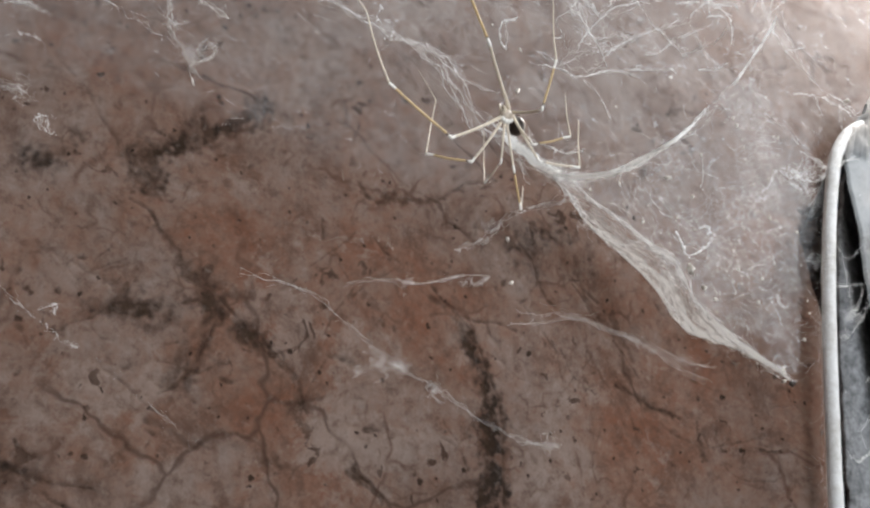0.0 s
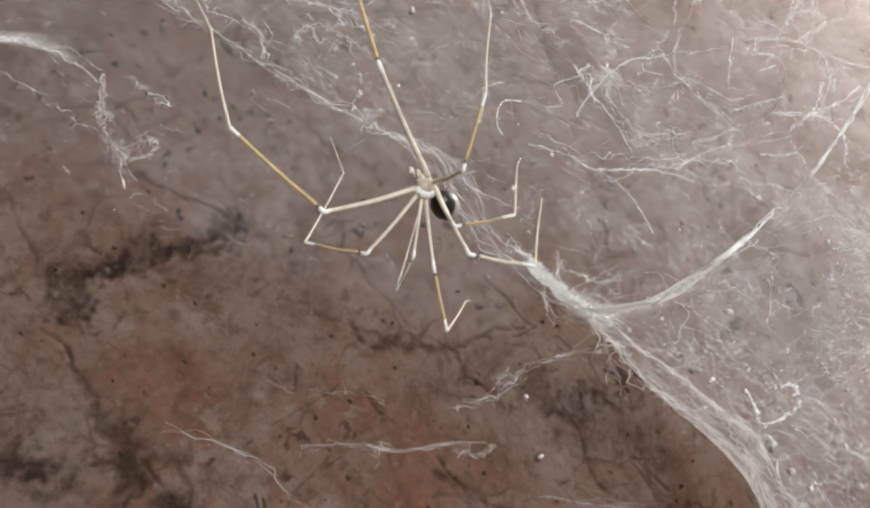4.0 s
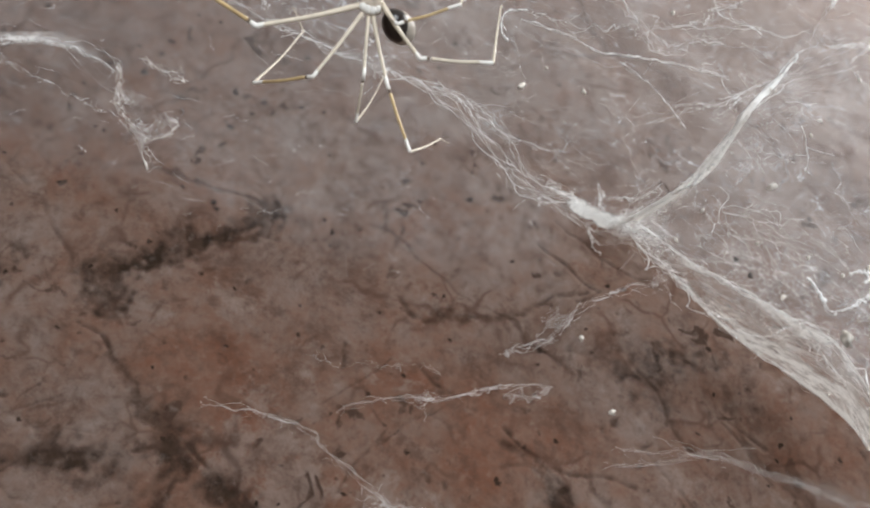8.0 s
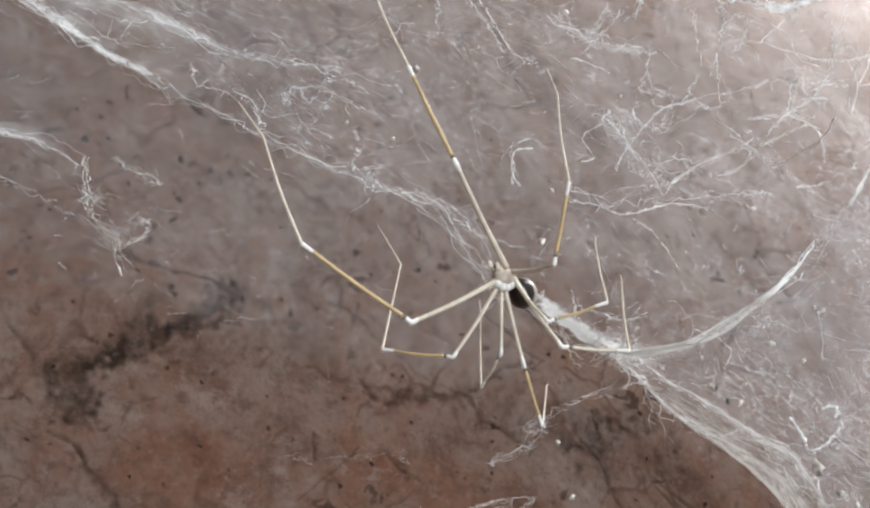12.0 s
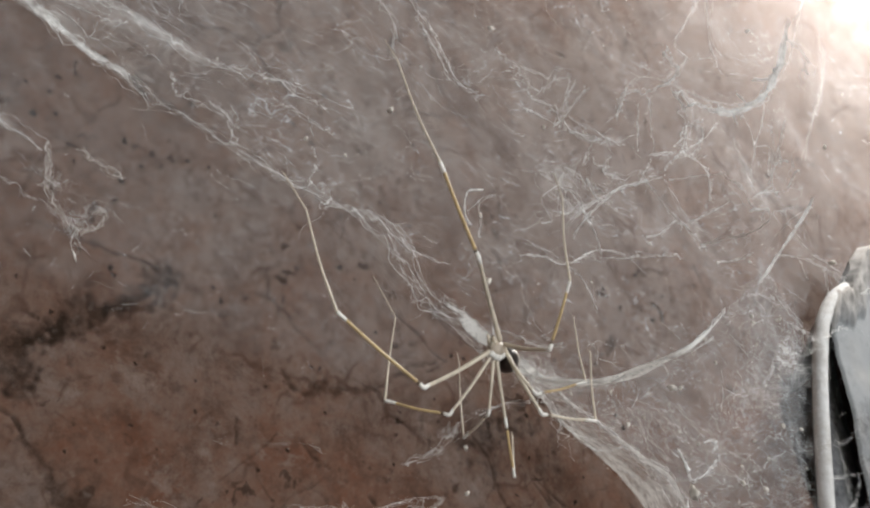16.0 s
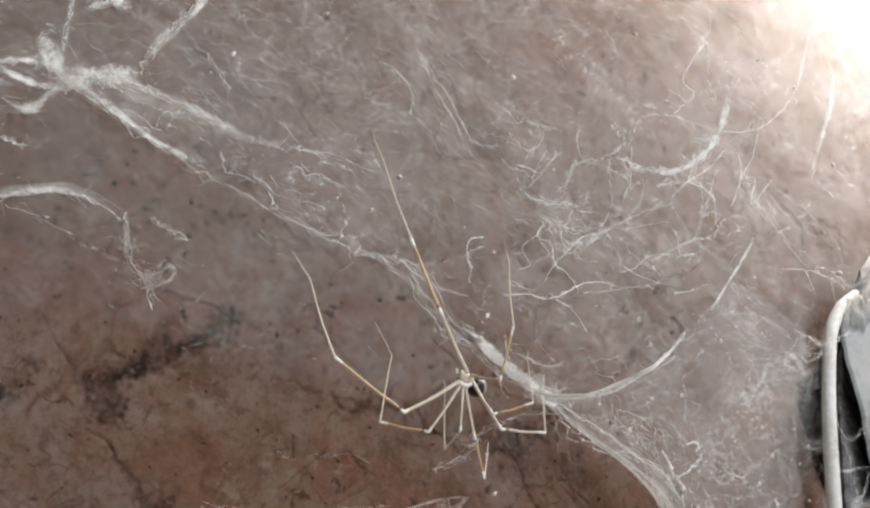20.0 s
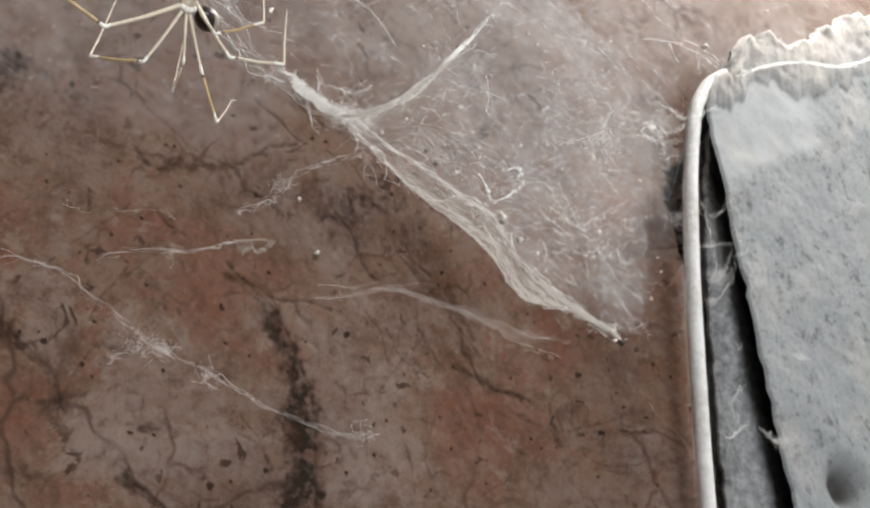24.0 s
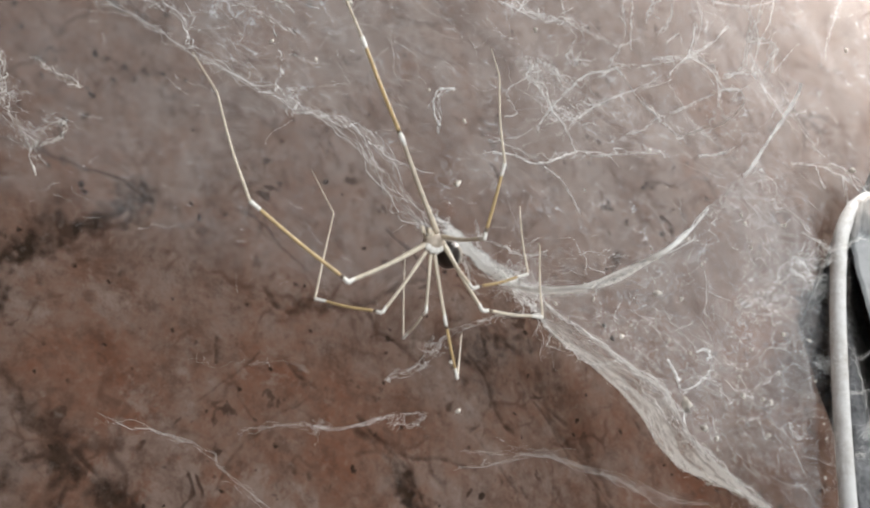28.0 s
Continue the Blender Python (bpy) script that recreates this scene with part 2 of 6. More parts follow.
def fibrous(name, film, lines):
    """Felted silk whose fibres run along the strip: the attributes 'along' and 'across' are in metres."""
    k = Mat(name)
    along, across, thick = k.attribute("along"), k.attribute("across"), k.attribute("dense")
    total = None
    for a, c, lean, lim in ((180.0, 1000.0, 160.0, 0.57), (260.0, 1400.0, -420.0, 0.58), (320.0, 900.0, 900.0, 0.6), (460.0, 700.0, -1100.0, 0.61)):
        place = k.node("ShaderNodeCombineXYZ", X=k.math("MULTIPLY", along, a), Y=k.math("ADD", k.math("MULTIPLY", across, c), k.math("MULTIPLY", along, lean)), Z=c / 100)
        line = k.ramp(k.noise(1.0, 3, 0.6, vector=place.outputs[0], distortion=1.5), (lim - 0.06, 0.0), (lim + 0.08, 1.0))
        total = line if total is None else k.math("MAXIMUM", total, line)
    holes = k.math("MULTIPLY", k.ramp(k.noise(330, 5, 0.7, distortion=0.7), (0.34, 0.1), (0.6, 1.0)), k.ramp(k.noise(130, 4, 0.6), (0.38, 0.25), (0.56, 1.0)))
    cloud = k.math("MULTIPLY", k.math("MULTIPLY", holes, film), thick)
    alpha = k.math("ADD", cloud, k.math("MULTIPLY", k.math("MULTIPLY", total, lines), k.ramp(k.math("ADD", thick, k.math("MULTIPLY", holes, 0.25)), (0.12, 0.0), (0.75, 1.0))))
    alpha = k.math("MINIMUM", k.math("MULTIPLY", alpha, k.ramp(thick, (0.0, 0.0), (0.15, 1.0))), 0.97)
    base = (0.95, 0.94, 0.91, 1)
    thin = k.node("ShaderNodeBsdfTranslucent", Color=base)
    body = k.node("ShaderNodeBsdfDiffuse", Color=base)
    both = k.node("ShaderNodeMixShader", Fac=0.2)
    k.link(body.outputs[0], both.inputs[1])
    k.link(thin.outputs[0], both.inputs[2])
    clear = k.node("ShaderNodeBsdfTransparent")
    show = k.node("ShaderNodeMixShader", Fac=alpha)
    k.link(clear.outputs[0], show.inputs[1])
    k.link(both.outputs[0], show.inputs[2])
    k.link(show.outputs[0], k.out.inputs["Surface"])
    return k.mat


STONE, CEMENT = stained_stone(), cement()
PLASTER = plain("plaster", (0.62, 0.59, 0.54), 0.9, grain=60.0, depth=0.002, vary=0.12)
FLOORING = plain("floor_screed", (0.3, 0.28, 0.26), 0.8, grain=40.0, depth=0.002)
CABLE = dusty("cable_sheath", (0.56, 0.555, 0.55), (0.4, 0.38, 0.355), 0.1)
# near-black with some dust: stands in for the shade deep in the joint
GAP_SHADE = dusty("gap_shade", (0.035, 0.033, 0.036), (0.14, 0.137, 0.14), 0.16)
STRIP = dusty("dusty_strip", (0.05, 0.051, 0.053), (0.27, 0.272, 0.278), 0.24)
SILK = silk("silk")
HOLDER = plain("lamp_holder", (0.6, 0.6, 0.58), 0.5, 0.4, 300.0)
glowing = Mat("lit_globe")
glowing.b.inputs["Emission Color"].default_value, glowing.b.inputs["Emission Strength"].default_value = (1.0, 0.965, 0.91, 1), 4.0
GLOW = glowing.finish((0.9, 0.9, 0.88), 0.3)
OLD_SILK = silk("old_silk", (0.86, 0.82, 0.76), 0.1)
SPECK = plain("dust_speck", (0.66, 0.61, 0.54), 0.8, grain=900.0)
DARK_SPECK = plain("dark_speck", (0.05, 0.04, 0.035), 0.8, grain=900.0)
VEIL_UP = veil("veil_up", 0.085, 0.5, 0.045)
VEIL_LEFT = veil("veil_left", 0.09, 0.16, 0.045)
VEIL_DOWN = veil("veil_down", 0.075, 0.45, 0.06)
VEIL_BAND = fibrous("silk_film", 1.8, 0.4)
VEIL_SOLID = fibrous("silk_pad", 3.4, 0.3)
VEIL_SOFT = fibrous("silk_haze", 0.55, 0.16)
LEG = plain("leg_tan", (0.6, 0.43, 0.21), 0.45, 0.45, 900.0, 0.00005, 0.35)
LEG_PALE = plain("leg_pale", (0.74, 0.65, 0.52), 0.5, 0.4, 900.0, 0.00005, 0.25)
JOINT = plain("leg_joint", (0.85, 0.82, 0.76), 0.5, 0.4, 900.0, 0.00005, 0.1)
JOINT_DARK = plain("leg_joint_dark", (0.17, 0.125, 0.085), 0.5, 0.4, 900.0, 0.00005, 0.2)
CARAPACE = plain("carapace", (0.62, 0.52, 0.42), 0.5, 0.4, 900.0, 0.00005, 0.45)
BELLY = plain("abdomen", (0.02, 0.014, 0.012), 0.28, 0.5, 700.0, 0.00005, 0.3)
BELLY_RIM = plain("abdomen_rim", (0.42, 0.37, 0.31), 0.4, 0.5, 700.0, 0.00005, 0.3)


# ---- building ----
def mesh_from(name, verts, faces, mat, smooth=True):
    me = bpy.data.meshes.new(name)
    me.from_pydata([tuple(v) for v in verts], [], faces)
    me.materials.append(mat)
    if smooth:
        me.shade_smooth()
    return me


def part(name, bm, mat, parent=None, label=""):
    """Links a bmesh or a mesh as one object under its thing."""
    me = bm
    if isinstance(bm, bmesh.types.BMesh):
        me = bpy.data.meshes.new(name)
        bm.to_mesh(me)
        bm.free()
        me.materials.append(mat)
        me.shade_smooth()
    ob = new(name, me)
    ob.parent = parent
    return tagged(ob, label)


def slab(name, lo, hi, mat, label, category):
    bm = bmesh.new()
    bmesh.ops.create_cube(bm, size=1)
    for v in bm.verts:
        v.co = Vector([(a + b) / 2 + c * (b - a) for a, b, c in zip(lo, hi, v.co)])
    ob = part(name, bm, mat)
    ob.data.shade_flat()
    return tagged(ob, label, category, kind="structure")


def tube_arrays(pts, radii, sides):
    """Vertices and faces of one tube along pts (n x 3, metres)."""
    pts = np.asarray(pts, float)
    way = np.gradient(pts, axis=0)
    way /= np.linalg.norm(way, axis=1)[:, None] + 1e-12
    ref = np.array([0.31, 0.83, 0.46])
    u = np.cross(way, ref)
    u /= np.linalg.norm(u, axis=1)[:, None] + 1e-12
    v = np.cross(way, u)
    turn = np.arange(sides) * 2 * np.pi / sides
    ring = u[:, None] * np.cos(turn)[None, :, None] + v[:, None] * np.sin(turn)[None, :, None]
    verts = (pts[:, None] + ring * np.asarray(radii, float).reshape(-1, 1, 1)).reshape(-1, 3)
    faces = []
    for a in range(len(pts) - 1):
        for b in range(sides):
            c = (b + 1) % sides
            faces.append((a * sides + b, a * sides + c, (a + 1) * sides + c, (a + 1) * sides + b))
    faces.append(tuple(range(sides))[::-1])
    faces.append(tuple((len(pts) - 1) * sides + b for b in range(sides)))
    return verts, faces


def tubes(name, lines, mat, sides=3):
    """One mesh of many tubes: lines are (points, radius or radii)."""
    verts, faces, n = [], [], 0
    for pts, r in lines:
        radii = np.full(len(pts), r) if np.isscalar(r) else r
        v, f = tube_arrays(pts, radii, sides)
        verts.append(v)
        faces += [tuple(i + n for i in face) for face in f]
        n += len(v)
    return mesh_from(name, np.concatenate(verts), faces, mat)


def spline(points, n):
    """n places along a smooth curve through the points (Catmull-Rom, by length)."""
    p = np.array([tuple(q) for q in points], float)
    if len(p) == 2:
        return p[0] + np.linspace(0, 1, n)[:, None] * (p[1] - p[0])
    p = np.vstack([2 * p[0] - p[1], p, 2 * p[-1] - p[-2]])
    out = []
    for i in range(1, len(p) - 2):
        t = np.linspace(0, 1, 24, endpoint=False)[:, None]
        a, b, c, d = p[i - 1], p[i], p[i + 1], p[i + 2]
        out.append(0.5 * (2 * b + (c - a) * t + (2 * a - 5 * b + 4 * c - d) * t**2 + (3 * b - a - 3 * c + d) * t**3))
    out = np.vstack(out + [p[-2:-1]])
    far = np.r_[0, np.cumsum(np.linalg.norm(np.diff(out, axis=0), axis=1))]
    want = np.linspace(0, far[-1], n)
    return np.stack([np.interp(want, far, out[:, k]) for k in range(3)], 1)


RNG = np.random.default_rng(7)


def wander(n, rough, size):
    """A smooth random offset along a thread, n x 3, in metres."""
    knots = max(3, int(n * rough))
    raw = RNG.normal(0, size, (knots, 3))
    return np.stack([np.interp(np.linspace(0, knots - 1, n), np.arange(knots), raw[:, k]) for k in range(3)], 1)


# ---- structure: a plain room round the stained wall ----
CRACKS = []


def crack(width, depth, *xz):
    CRACKS.append((width, depth, np.array(xz, float).reshape(-1, 2)))


# cracks and dirt lines on the wall: width and strength, then x, z in millimetres along them
crack(1.8, 1.3, -20, 29.3, -22.4, 26.8, -25.6, 22.9, -29.9, 19)
crack(2.2, 1.3, -29.9, 19, -34.7, 16.1, -39.3, 12.9, -43.2, 10, -43.2, 8.1)
crack(3, 0.9, -21.9, 27.2, -30.4, 18.6, -38.8, 13.4, -43.3, 8.7, -39.9, 3.8)
crack(3.2, 0.8, -34.7, 16.3, -36.2, 14.8)
crack(1.3, 0.9, -31.3, 16.6, -26.4, 20, -20.2, 23.2)
crack(2, 0.9, -41.5, 6.3, -39.4, 3.3)
crack(0.8, 0.9, -38.3, -4, -35.4, -7.8, -31.9, -10.9, -29.3, -12.5)
crack(1.6, 1.1, -32.5, -10.8, -28.4, -14, -26.3, -18, -24, -20.2)
crack(4.5, 0.75, -28.2, -15.6, -26.3, -19.7)
crack(1.5, 0.7, -25.9, -19, -28.3, -24.6, -30.8, -29.4, -33.7, -34.3)
crack(2.1, 1.3, -19.2, -21.3, -17, -23.3)
crack(2.8, 0.8, -19.8, -20.3, -16.4, -23.5)
crack(0.9, 0.9, -16.4, -23.1, -10.8, -27.3, -7.5, -29.9, -6.3, -34.6)
crack(2.6, 0.75, -47.7, -21.7, -42.7, -22.1, -34.8, -20.4)
crack(1.4, 1, -45.7, -22.3, -41.1, -22.4, -38.3, -21)
crack(2.6, 0.6, -37.9, -23.6, -35.1, -21.8)
crack(2.4, 0.7, -64, 3.2, -58.5, 4.9)
crack(1.4, 0.8, -59.5, 10.3, -57.8, 9.4)
crack(1.8, 0.7, -60, 5.4, -57.7, 7.4)
crack(0.8, 0.9, 3.1, 14.9, 7.9, 13.3, 14.5, 16.2, 18.1, 15.9, 24.3, 19.5, 30.1, 23.9, 35.3, 26.5)
crack(1.6, 0.9, 9.8, 14.4, 14.3, 16.1)
crack(0.7, 0.7, 2.2, 16.7, 5.8, 13.5)
crack(3.6, 0.6, 46.4, 14.8, 57.6, 18)
crack(1.3, 0.9, 50.3, 17.1, 58.1, 18.4)
crack(2.6, 0.5, 42.6, 8.1, 48.8, 7)
crack(1.2, 0.8, 22, -5.5, 26.3, -8, 29.9, -10.7)
crack(2, 1.2, 29.7, -11.3, 31.5, -13.8)
crack(0.8, 0.8, 22.2, -9.6, 31.3, -8.1, 38.5, -7.9, 43.7, -8.7)
crack(2.8, 1, 31.5, -14.4, 34.7, -18.1, 36.7, -23.2)
crack(3.6, 1.3, 37.2, -26.8, 37.2, -34, 37.6, -40.9, 37.7, -51.1, 37.8, -56.6)
crack(1.4, 1.1, 35.4, -22.3, 37, -29.3, 36.4, -37.7, 36.2, -46.9)
crack(1, 1.2, 71.7, -16.5, 75, -17.8, 79.4, -19, 87.4, -21.5)
crack(1.8, 0.7, 75, -17.6, 81.6, -19.6)
crack(1.2, 1.3, 8.4, -36.7, 9.6, -36.6)
crack(1.3, 1, 5.2, -44.8, 7.7, -46.8)
crack(0.9, 0.8, 7.5, -46.6, 12.5, -49.8)
crack(1, 0.8, -35.6, -41.3, -31.3, -43, -25.9, -45.1)
crack(1.2, 0.8, -41.8, -50.3, -38.6, -46.8)
crack(1.4, 0.7, -13.3, -44.4, -10.9, -46.6)
crack(1.1, 0.7, -0.6, -22.8, 4.4, -24)
crack(1.5, 0.8, -7.7, -34.4, -6.6, -36.3)
crack(1.2, 0.6, 71.3, -2.7, 75.4, -6.6, 76.9, -9.7)
crack(1, 0.6, 60, 12.9, 63.2, 2.3, 71.3, -4.1)
# broad dark patch on the wall behind the cable
crack(3.6, 1.1, 147.9, 54.2, 144.4, 37.4, 142.5, 16.9)
crack(1.2, 0.8, 94.9, -26.6, 95.1, -30.5)
crack(0.8, 0.6, 87.2, -25.2, 94.8, -27.9, 112.3, -23.6)
crack(1.6, 0.5, -44.8, -54.5, -38.1, -55.8)
crack(1.2, 0.6, -53.1, -53.5, -49.3, -54.8)
crack(1.6, 0.4, 96, 140, 92, 120, 95, 105)
crack(2.0, 1.5, -44.7, 9.3, -40.8, 6.8)
crack(1.7, 1.4, -36.5, 15, -32.8, 17.4)
crack(1.4, 1.4, -23.2, 26.4, -20, 29.3)
crack(1.6, 1.3, -58.5, 9.6, -57, 10.2)
crack(1.6, 1.4, -18, -21, -16.2, -22.6)
crack(1.8, 1, -28.5, -14.5, -26.5, -18)
crack(1.5, 1.1, -45, -21.8, -41, -22)
crack(1.5, 1.1, -37.5, -21, -34.5, -20)
crack(0.5, 1.2, -40.5, -0.9, -35.8, -6.6, -31.4, -11.2, -27.7, -13.7, -24, -16.8)
crack(0.5, 1.3, -24, -16.8, -19.6, -20.4, -16.5, -22.5, -12.2, -25, -7, -29.6, -5.1, -34.8)
crack(0.6, 1.1, -46.4, -20.6, -41.2, -21.3, -35, -20.6, -32.1, -18.2, -27.9, -16.3, -24.8, -14.2)
crack(0.7, 1, -24.3, -18.6, -25.4, -23.4, -28.4, -29.5, -30.8, -33.8, -33.8, -36.1)
crack(2.6, 0.6, -24.3, -18.6, -26.7, -25.9, -30.1, -32.6)
crack(0.4, 0.9, -45.1, -32, -38.8, -36.9, -32.2, -40.3, -27.7, -43.1, -22.7, -44.8)
crack(0.6, 1.1, -58.9, -51.5, -54.9, -53.9, -49.4, -54.3, -42.9, -54.6)
crack(2.8, 0.8, -57.9, -52.5, -54.6, -53.2)
crack(0.5, 0.9, -54.9, -53.9, -49.8, -57.3, -45.9, -58.8)
crack(0.45, 1.1, 33.1, 23.7, 37.6, 26.8, 33.9, 28.6, 28.8, 31.8, 25.7, 33.3)
crack(0.5, 1.2, 21.7, -2.7, 24.9, -5.8, 29.5, -8.8, 32.2, -11.8, 34.8, -15, 36.9, -20.9, 36.8, -27.1, 36.3, -33.2, 35.9, -40.3, 36.3, -47.8)
crack(0.6, 1.2, 34.8, -15, 39.3, -24.1, 40.4, -32.5, 40.6, -47.2)
crack(0.5, 1.3, 72.3, -15.5, 76.8, -18.4, 83.4, -20.1, 89.3, -21.7)
crack(0.5, 0.8, 59.6, 8.1, 63.6, 4.9, 66.9, 2.6)
crack(0.9, 0.9, 96.2, -23.2, 96.8, -26.9)
crack(0.8, 1.4, 9.6, -36.6, 11, -36.4)
crack(0.8, 1.2, 6.1, -44, 7.4, -45.4, 9, -46.4)
crack(0.4, 0.8, 9, -46.4, 11.3, -48.5, 12.7, -51)
crack(0.8, 1, -11.1, -43.9, -9.4, -46.3)
crack(0.8, 1, -22.6, -31.1, -20.5, -31.4)
crack(0.5, 1.1, -52.2, -13.7, -51, -13.5)
crack(0.4, 0.8, -6.9, -4.9, -1, 0.4, 2.5, 5.3)
crack(0.4, 0.8, -1.5, -23.9, -4.6, -30.2, -7.3, -38.5)
crack(0.4, 0.8, 3.4, -7.2, 0.1, -12.9, -2, -18.2)
crack(0.4, 0.9, -38.5, -3.2, -39.7, -1.2, -44.4, 0.3)
crack(0.4, 0.9, -40.5, -48.3, -39.1, -47, -39.6, -50)
crack(0.4, 0.9, -35.2, -46.4, -34.2, -44.2, -35.7, -43.3)
crack(0.4, 0.8, 56.1, -10.5, 59.1, -16.5, 54.4, -23.8)
crack(0.5, 0.9, 26, -34.9, 30.1, -37.2, 32.6, -40.8)
crack(0.4, 0.7, 45.3, -2.2, 54.5, -10.9, 56, -18.4)
crack(3, 0.6, 40.6, 11.6, 48.4, 10.9, 54.8, 17.7)
crack(0.4, 0.9, 71.3, -5.3, 75.2, -9.5, 78.7, -13.8)
crack(0.4, 0.8, 59.5, 6.8, 64, 0.9, 67.9, -3.4)
crack(0.4, 0.9, -15.3, -21.4, -11.4, -24.6, -8.8, -28.1, -7, -33.5, -6.4, -38)
crack(0.4, 0.8, 2.8, -9.6, 6.7, -5.7, 11.8, -1.5)
crack(0.4, 0.7, 25.8, -31, 30.3, -36.6, 32.5, -40.8)
crack(0.4, 0.8, 94.6, -21.5, 94.4, -29.8)
crack(0.4, 0.8, 7.1, 5.3, 9.9, 2.5, 13.8, 1.1)
crack(0.4, 0.8, -4.9, 6, -4.3, 2.3)

# rusty and pale patches: x, z, reach, strength
# negative rows grey the upper wall, those by the lamp for its whitish glow
RUST = ((-23.8, -5.1, 10.1, 0.4), (-16, -21.7, 10.1, 0.3), (-1.2, -3.7, 15.9, 0.25), (14.9, 11.2, 15.9, 0.22), (-16.4, -37.1, 8.7, 0.35), (0.6, -48.9, 7.2, 0.35), (69.9, 8.3, 11.6, 0.3), (100.7, -9, 15.9, 0.4), (77, -29.6, 10.1, 0.3), (26, -16.9, 10.1, 0.3), (45.6, 16, 8.7, 0.2), (-46, -20.2, 8.7, 0.1), (121.1, 4.2, 11.6, 0.3), (-37.9, -45.2, 7.2, 0.2), (17.5, -8.9, 10.1, 0.25), (-38.1, 31.8, 7.2, 0.15), (-52, -8.7, 15.9, -0.15), (-40.2, -31.5, 15.9, -0.12), (8.9, -34.5, 15.9, -0.25), (-9, -11.8, 7.2, -0.2), (49.1, -31.9, 11.6, -0.2), (-48.5, -49, 13, -0.2), (15, 32.1, 29, -0.12), (170, 150, 70, -0.4), (10, 70, 60, -0.25), (70, 80, 55, -0.4), (120, 125, 60, -0.3), (205, 135, 55, -0.4), (-20, -15, 6, 0.25), (-8, -30, 6, 0.35), (-11, -41, 6, 0.35), (30, -19, 4, 0.4), (-2, -18, 5, 0.3), (70, -24, 10, 0.25), (88, -26, 10, 0.25))
PALE = ((-11.3, -12.4, 10.1, 0.1), (11.5, -35.2, 15.9, 0.1), (2.2, -40.2, 8.7, 0.08), (48.9, -11.8, 7.2, 0.08), (46.2, -34.8, 10.1, 0.08), (-8.6, -26.8, 5.8, 0.08), (-42.7, -34.1, 10.1, 0.05), (64.5, -15, 7.2, 0.06), (-50.3, -39.7, 8.7, 0.05), (-28.4, -4.1, 4.3, -0.1), (-14.9, -31.4, 8.7, -0.08), (100, -17.5, 13, -0.05), (4, -39, 5, 0.12), (-50, -36, 9, 0.1), (50, -24, 6, 0.1), (-17, -17, 4, 0.1), (13, -38, 4, 0.1), (-31, -52, 6, 0.1), (48, -41, 6, 0.1), (59, -37, 6, 0.08))


def graded(lo, a, b, c, hi, fine, medium, coarse):
    return np.concatenate([np.linspace(lo, a, coarse, endpoint=False), np.arange(a, b, fine), np.arange(b, c, medium), np.linspace(c, hi, coarse)])


def wandering_cracks(count):
    """Hairline cracks that start anywhere, wander and fork."""
    pick = random.Random(5)

    def run(x, z, turn, steps, width, strength, forks):
        line = [x, z]
        for _ in range(steps):
            turn += pick.gauss(0, 0.4)
            step = pick.uniform(1.0, 3.0)
            x, z = x + math.cos(turn) * step, z + math.sin(turn) * step
            line += [x, z]
            if forks and pick.random() < 0.25:
                run(x, z, turn + pick.choice((-0.9, 0.9)), max(2, steps // 2), width * 0.8, strength * 0.85, forks - 1)
        crack(width, strength, *line)

    for _ in range(count):
        run(pick.uniform(-95, 125), pick.uniform(-70, 45), pick.uniform(0, 6.28), pick.randint(3, 9), pick.uniform(0.4, 0.6), pick.uniform(0.45, 0.9), 2)
    for _ in range(60):
        x, z = pick.uniform(-95, 125), pick.uniform(-75, 40)
        crack(pick.uniform(0.5, 1.0), pick.uniform(0.6, 1.0), x, z, x + pick.uniform(-1, 1), z + pick.uniform(-0.8, 0.8))


def hill(x, z, scale, octaves=4):
    return noise.fractal(Vector((x * scale, z * scale, 3.7)), 0.9, 2.1, octaves)


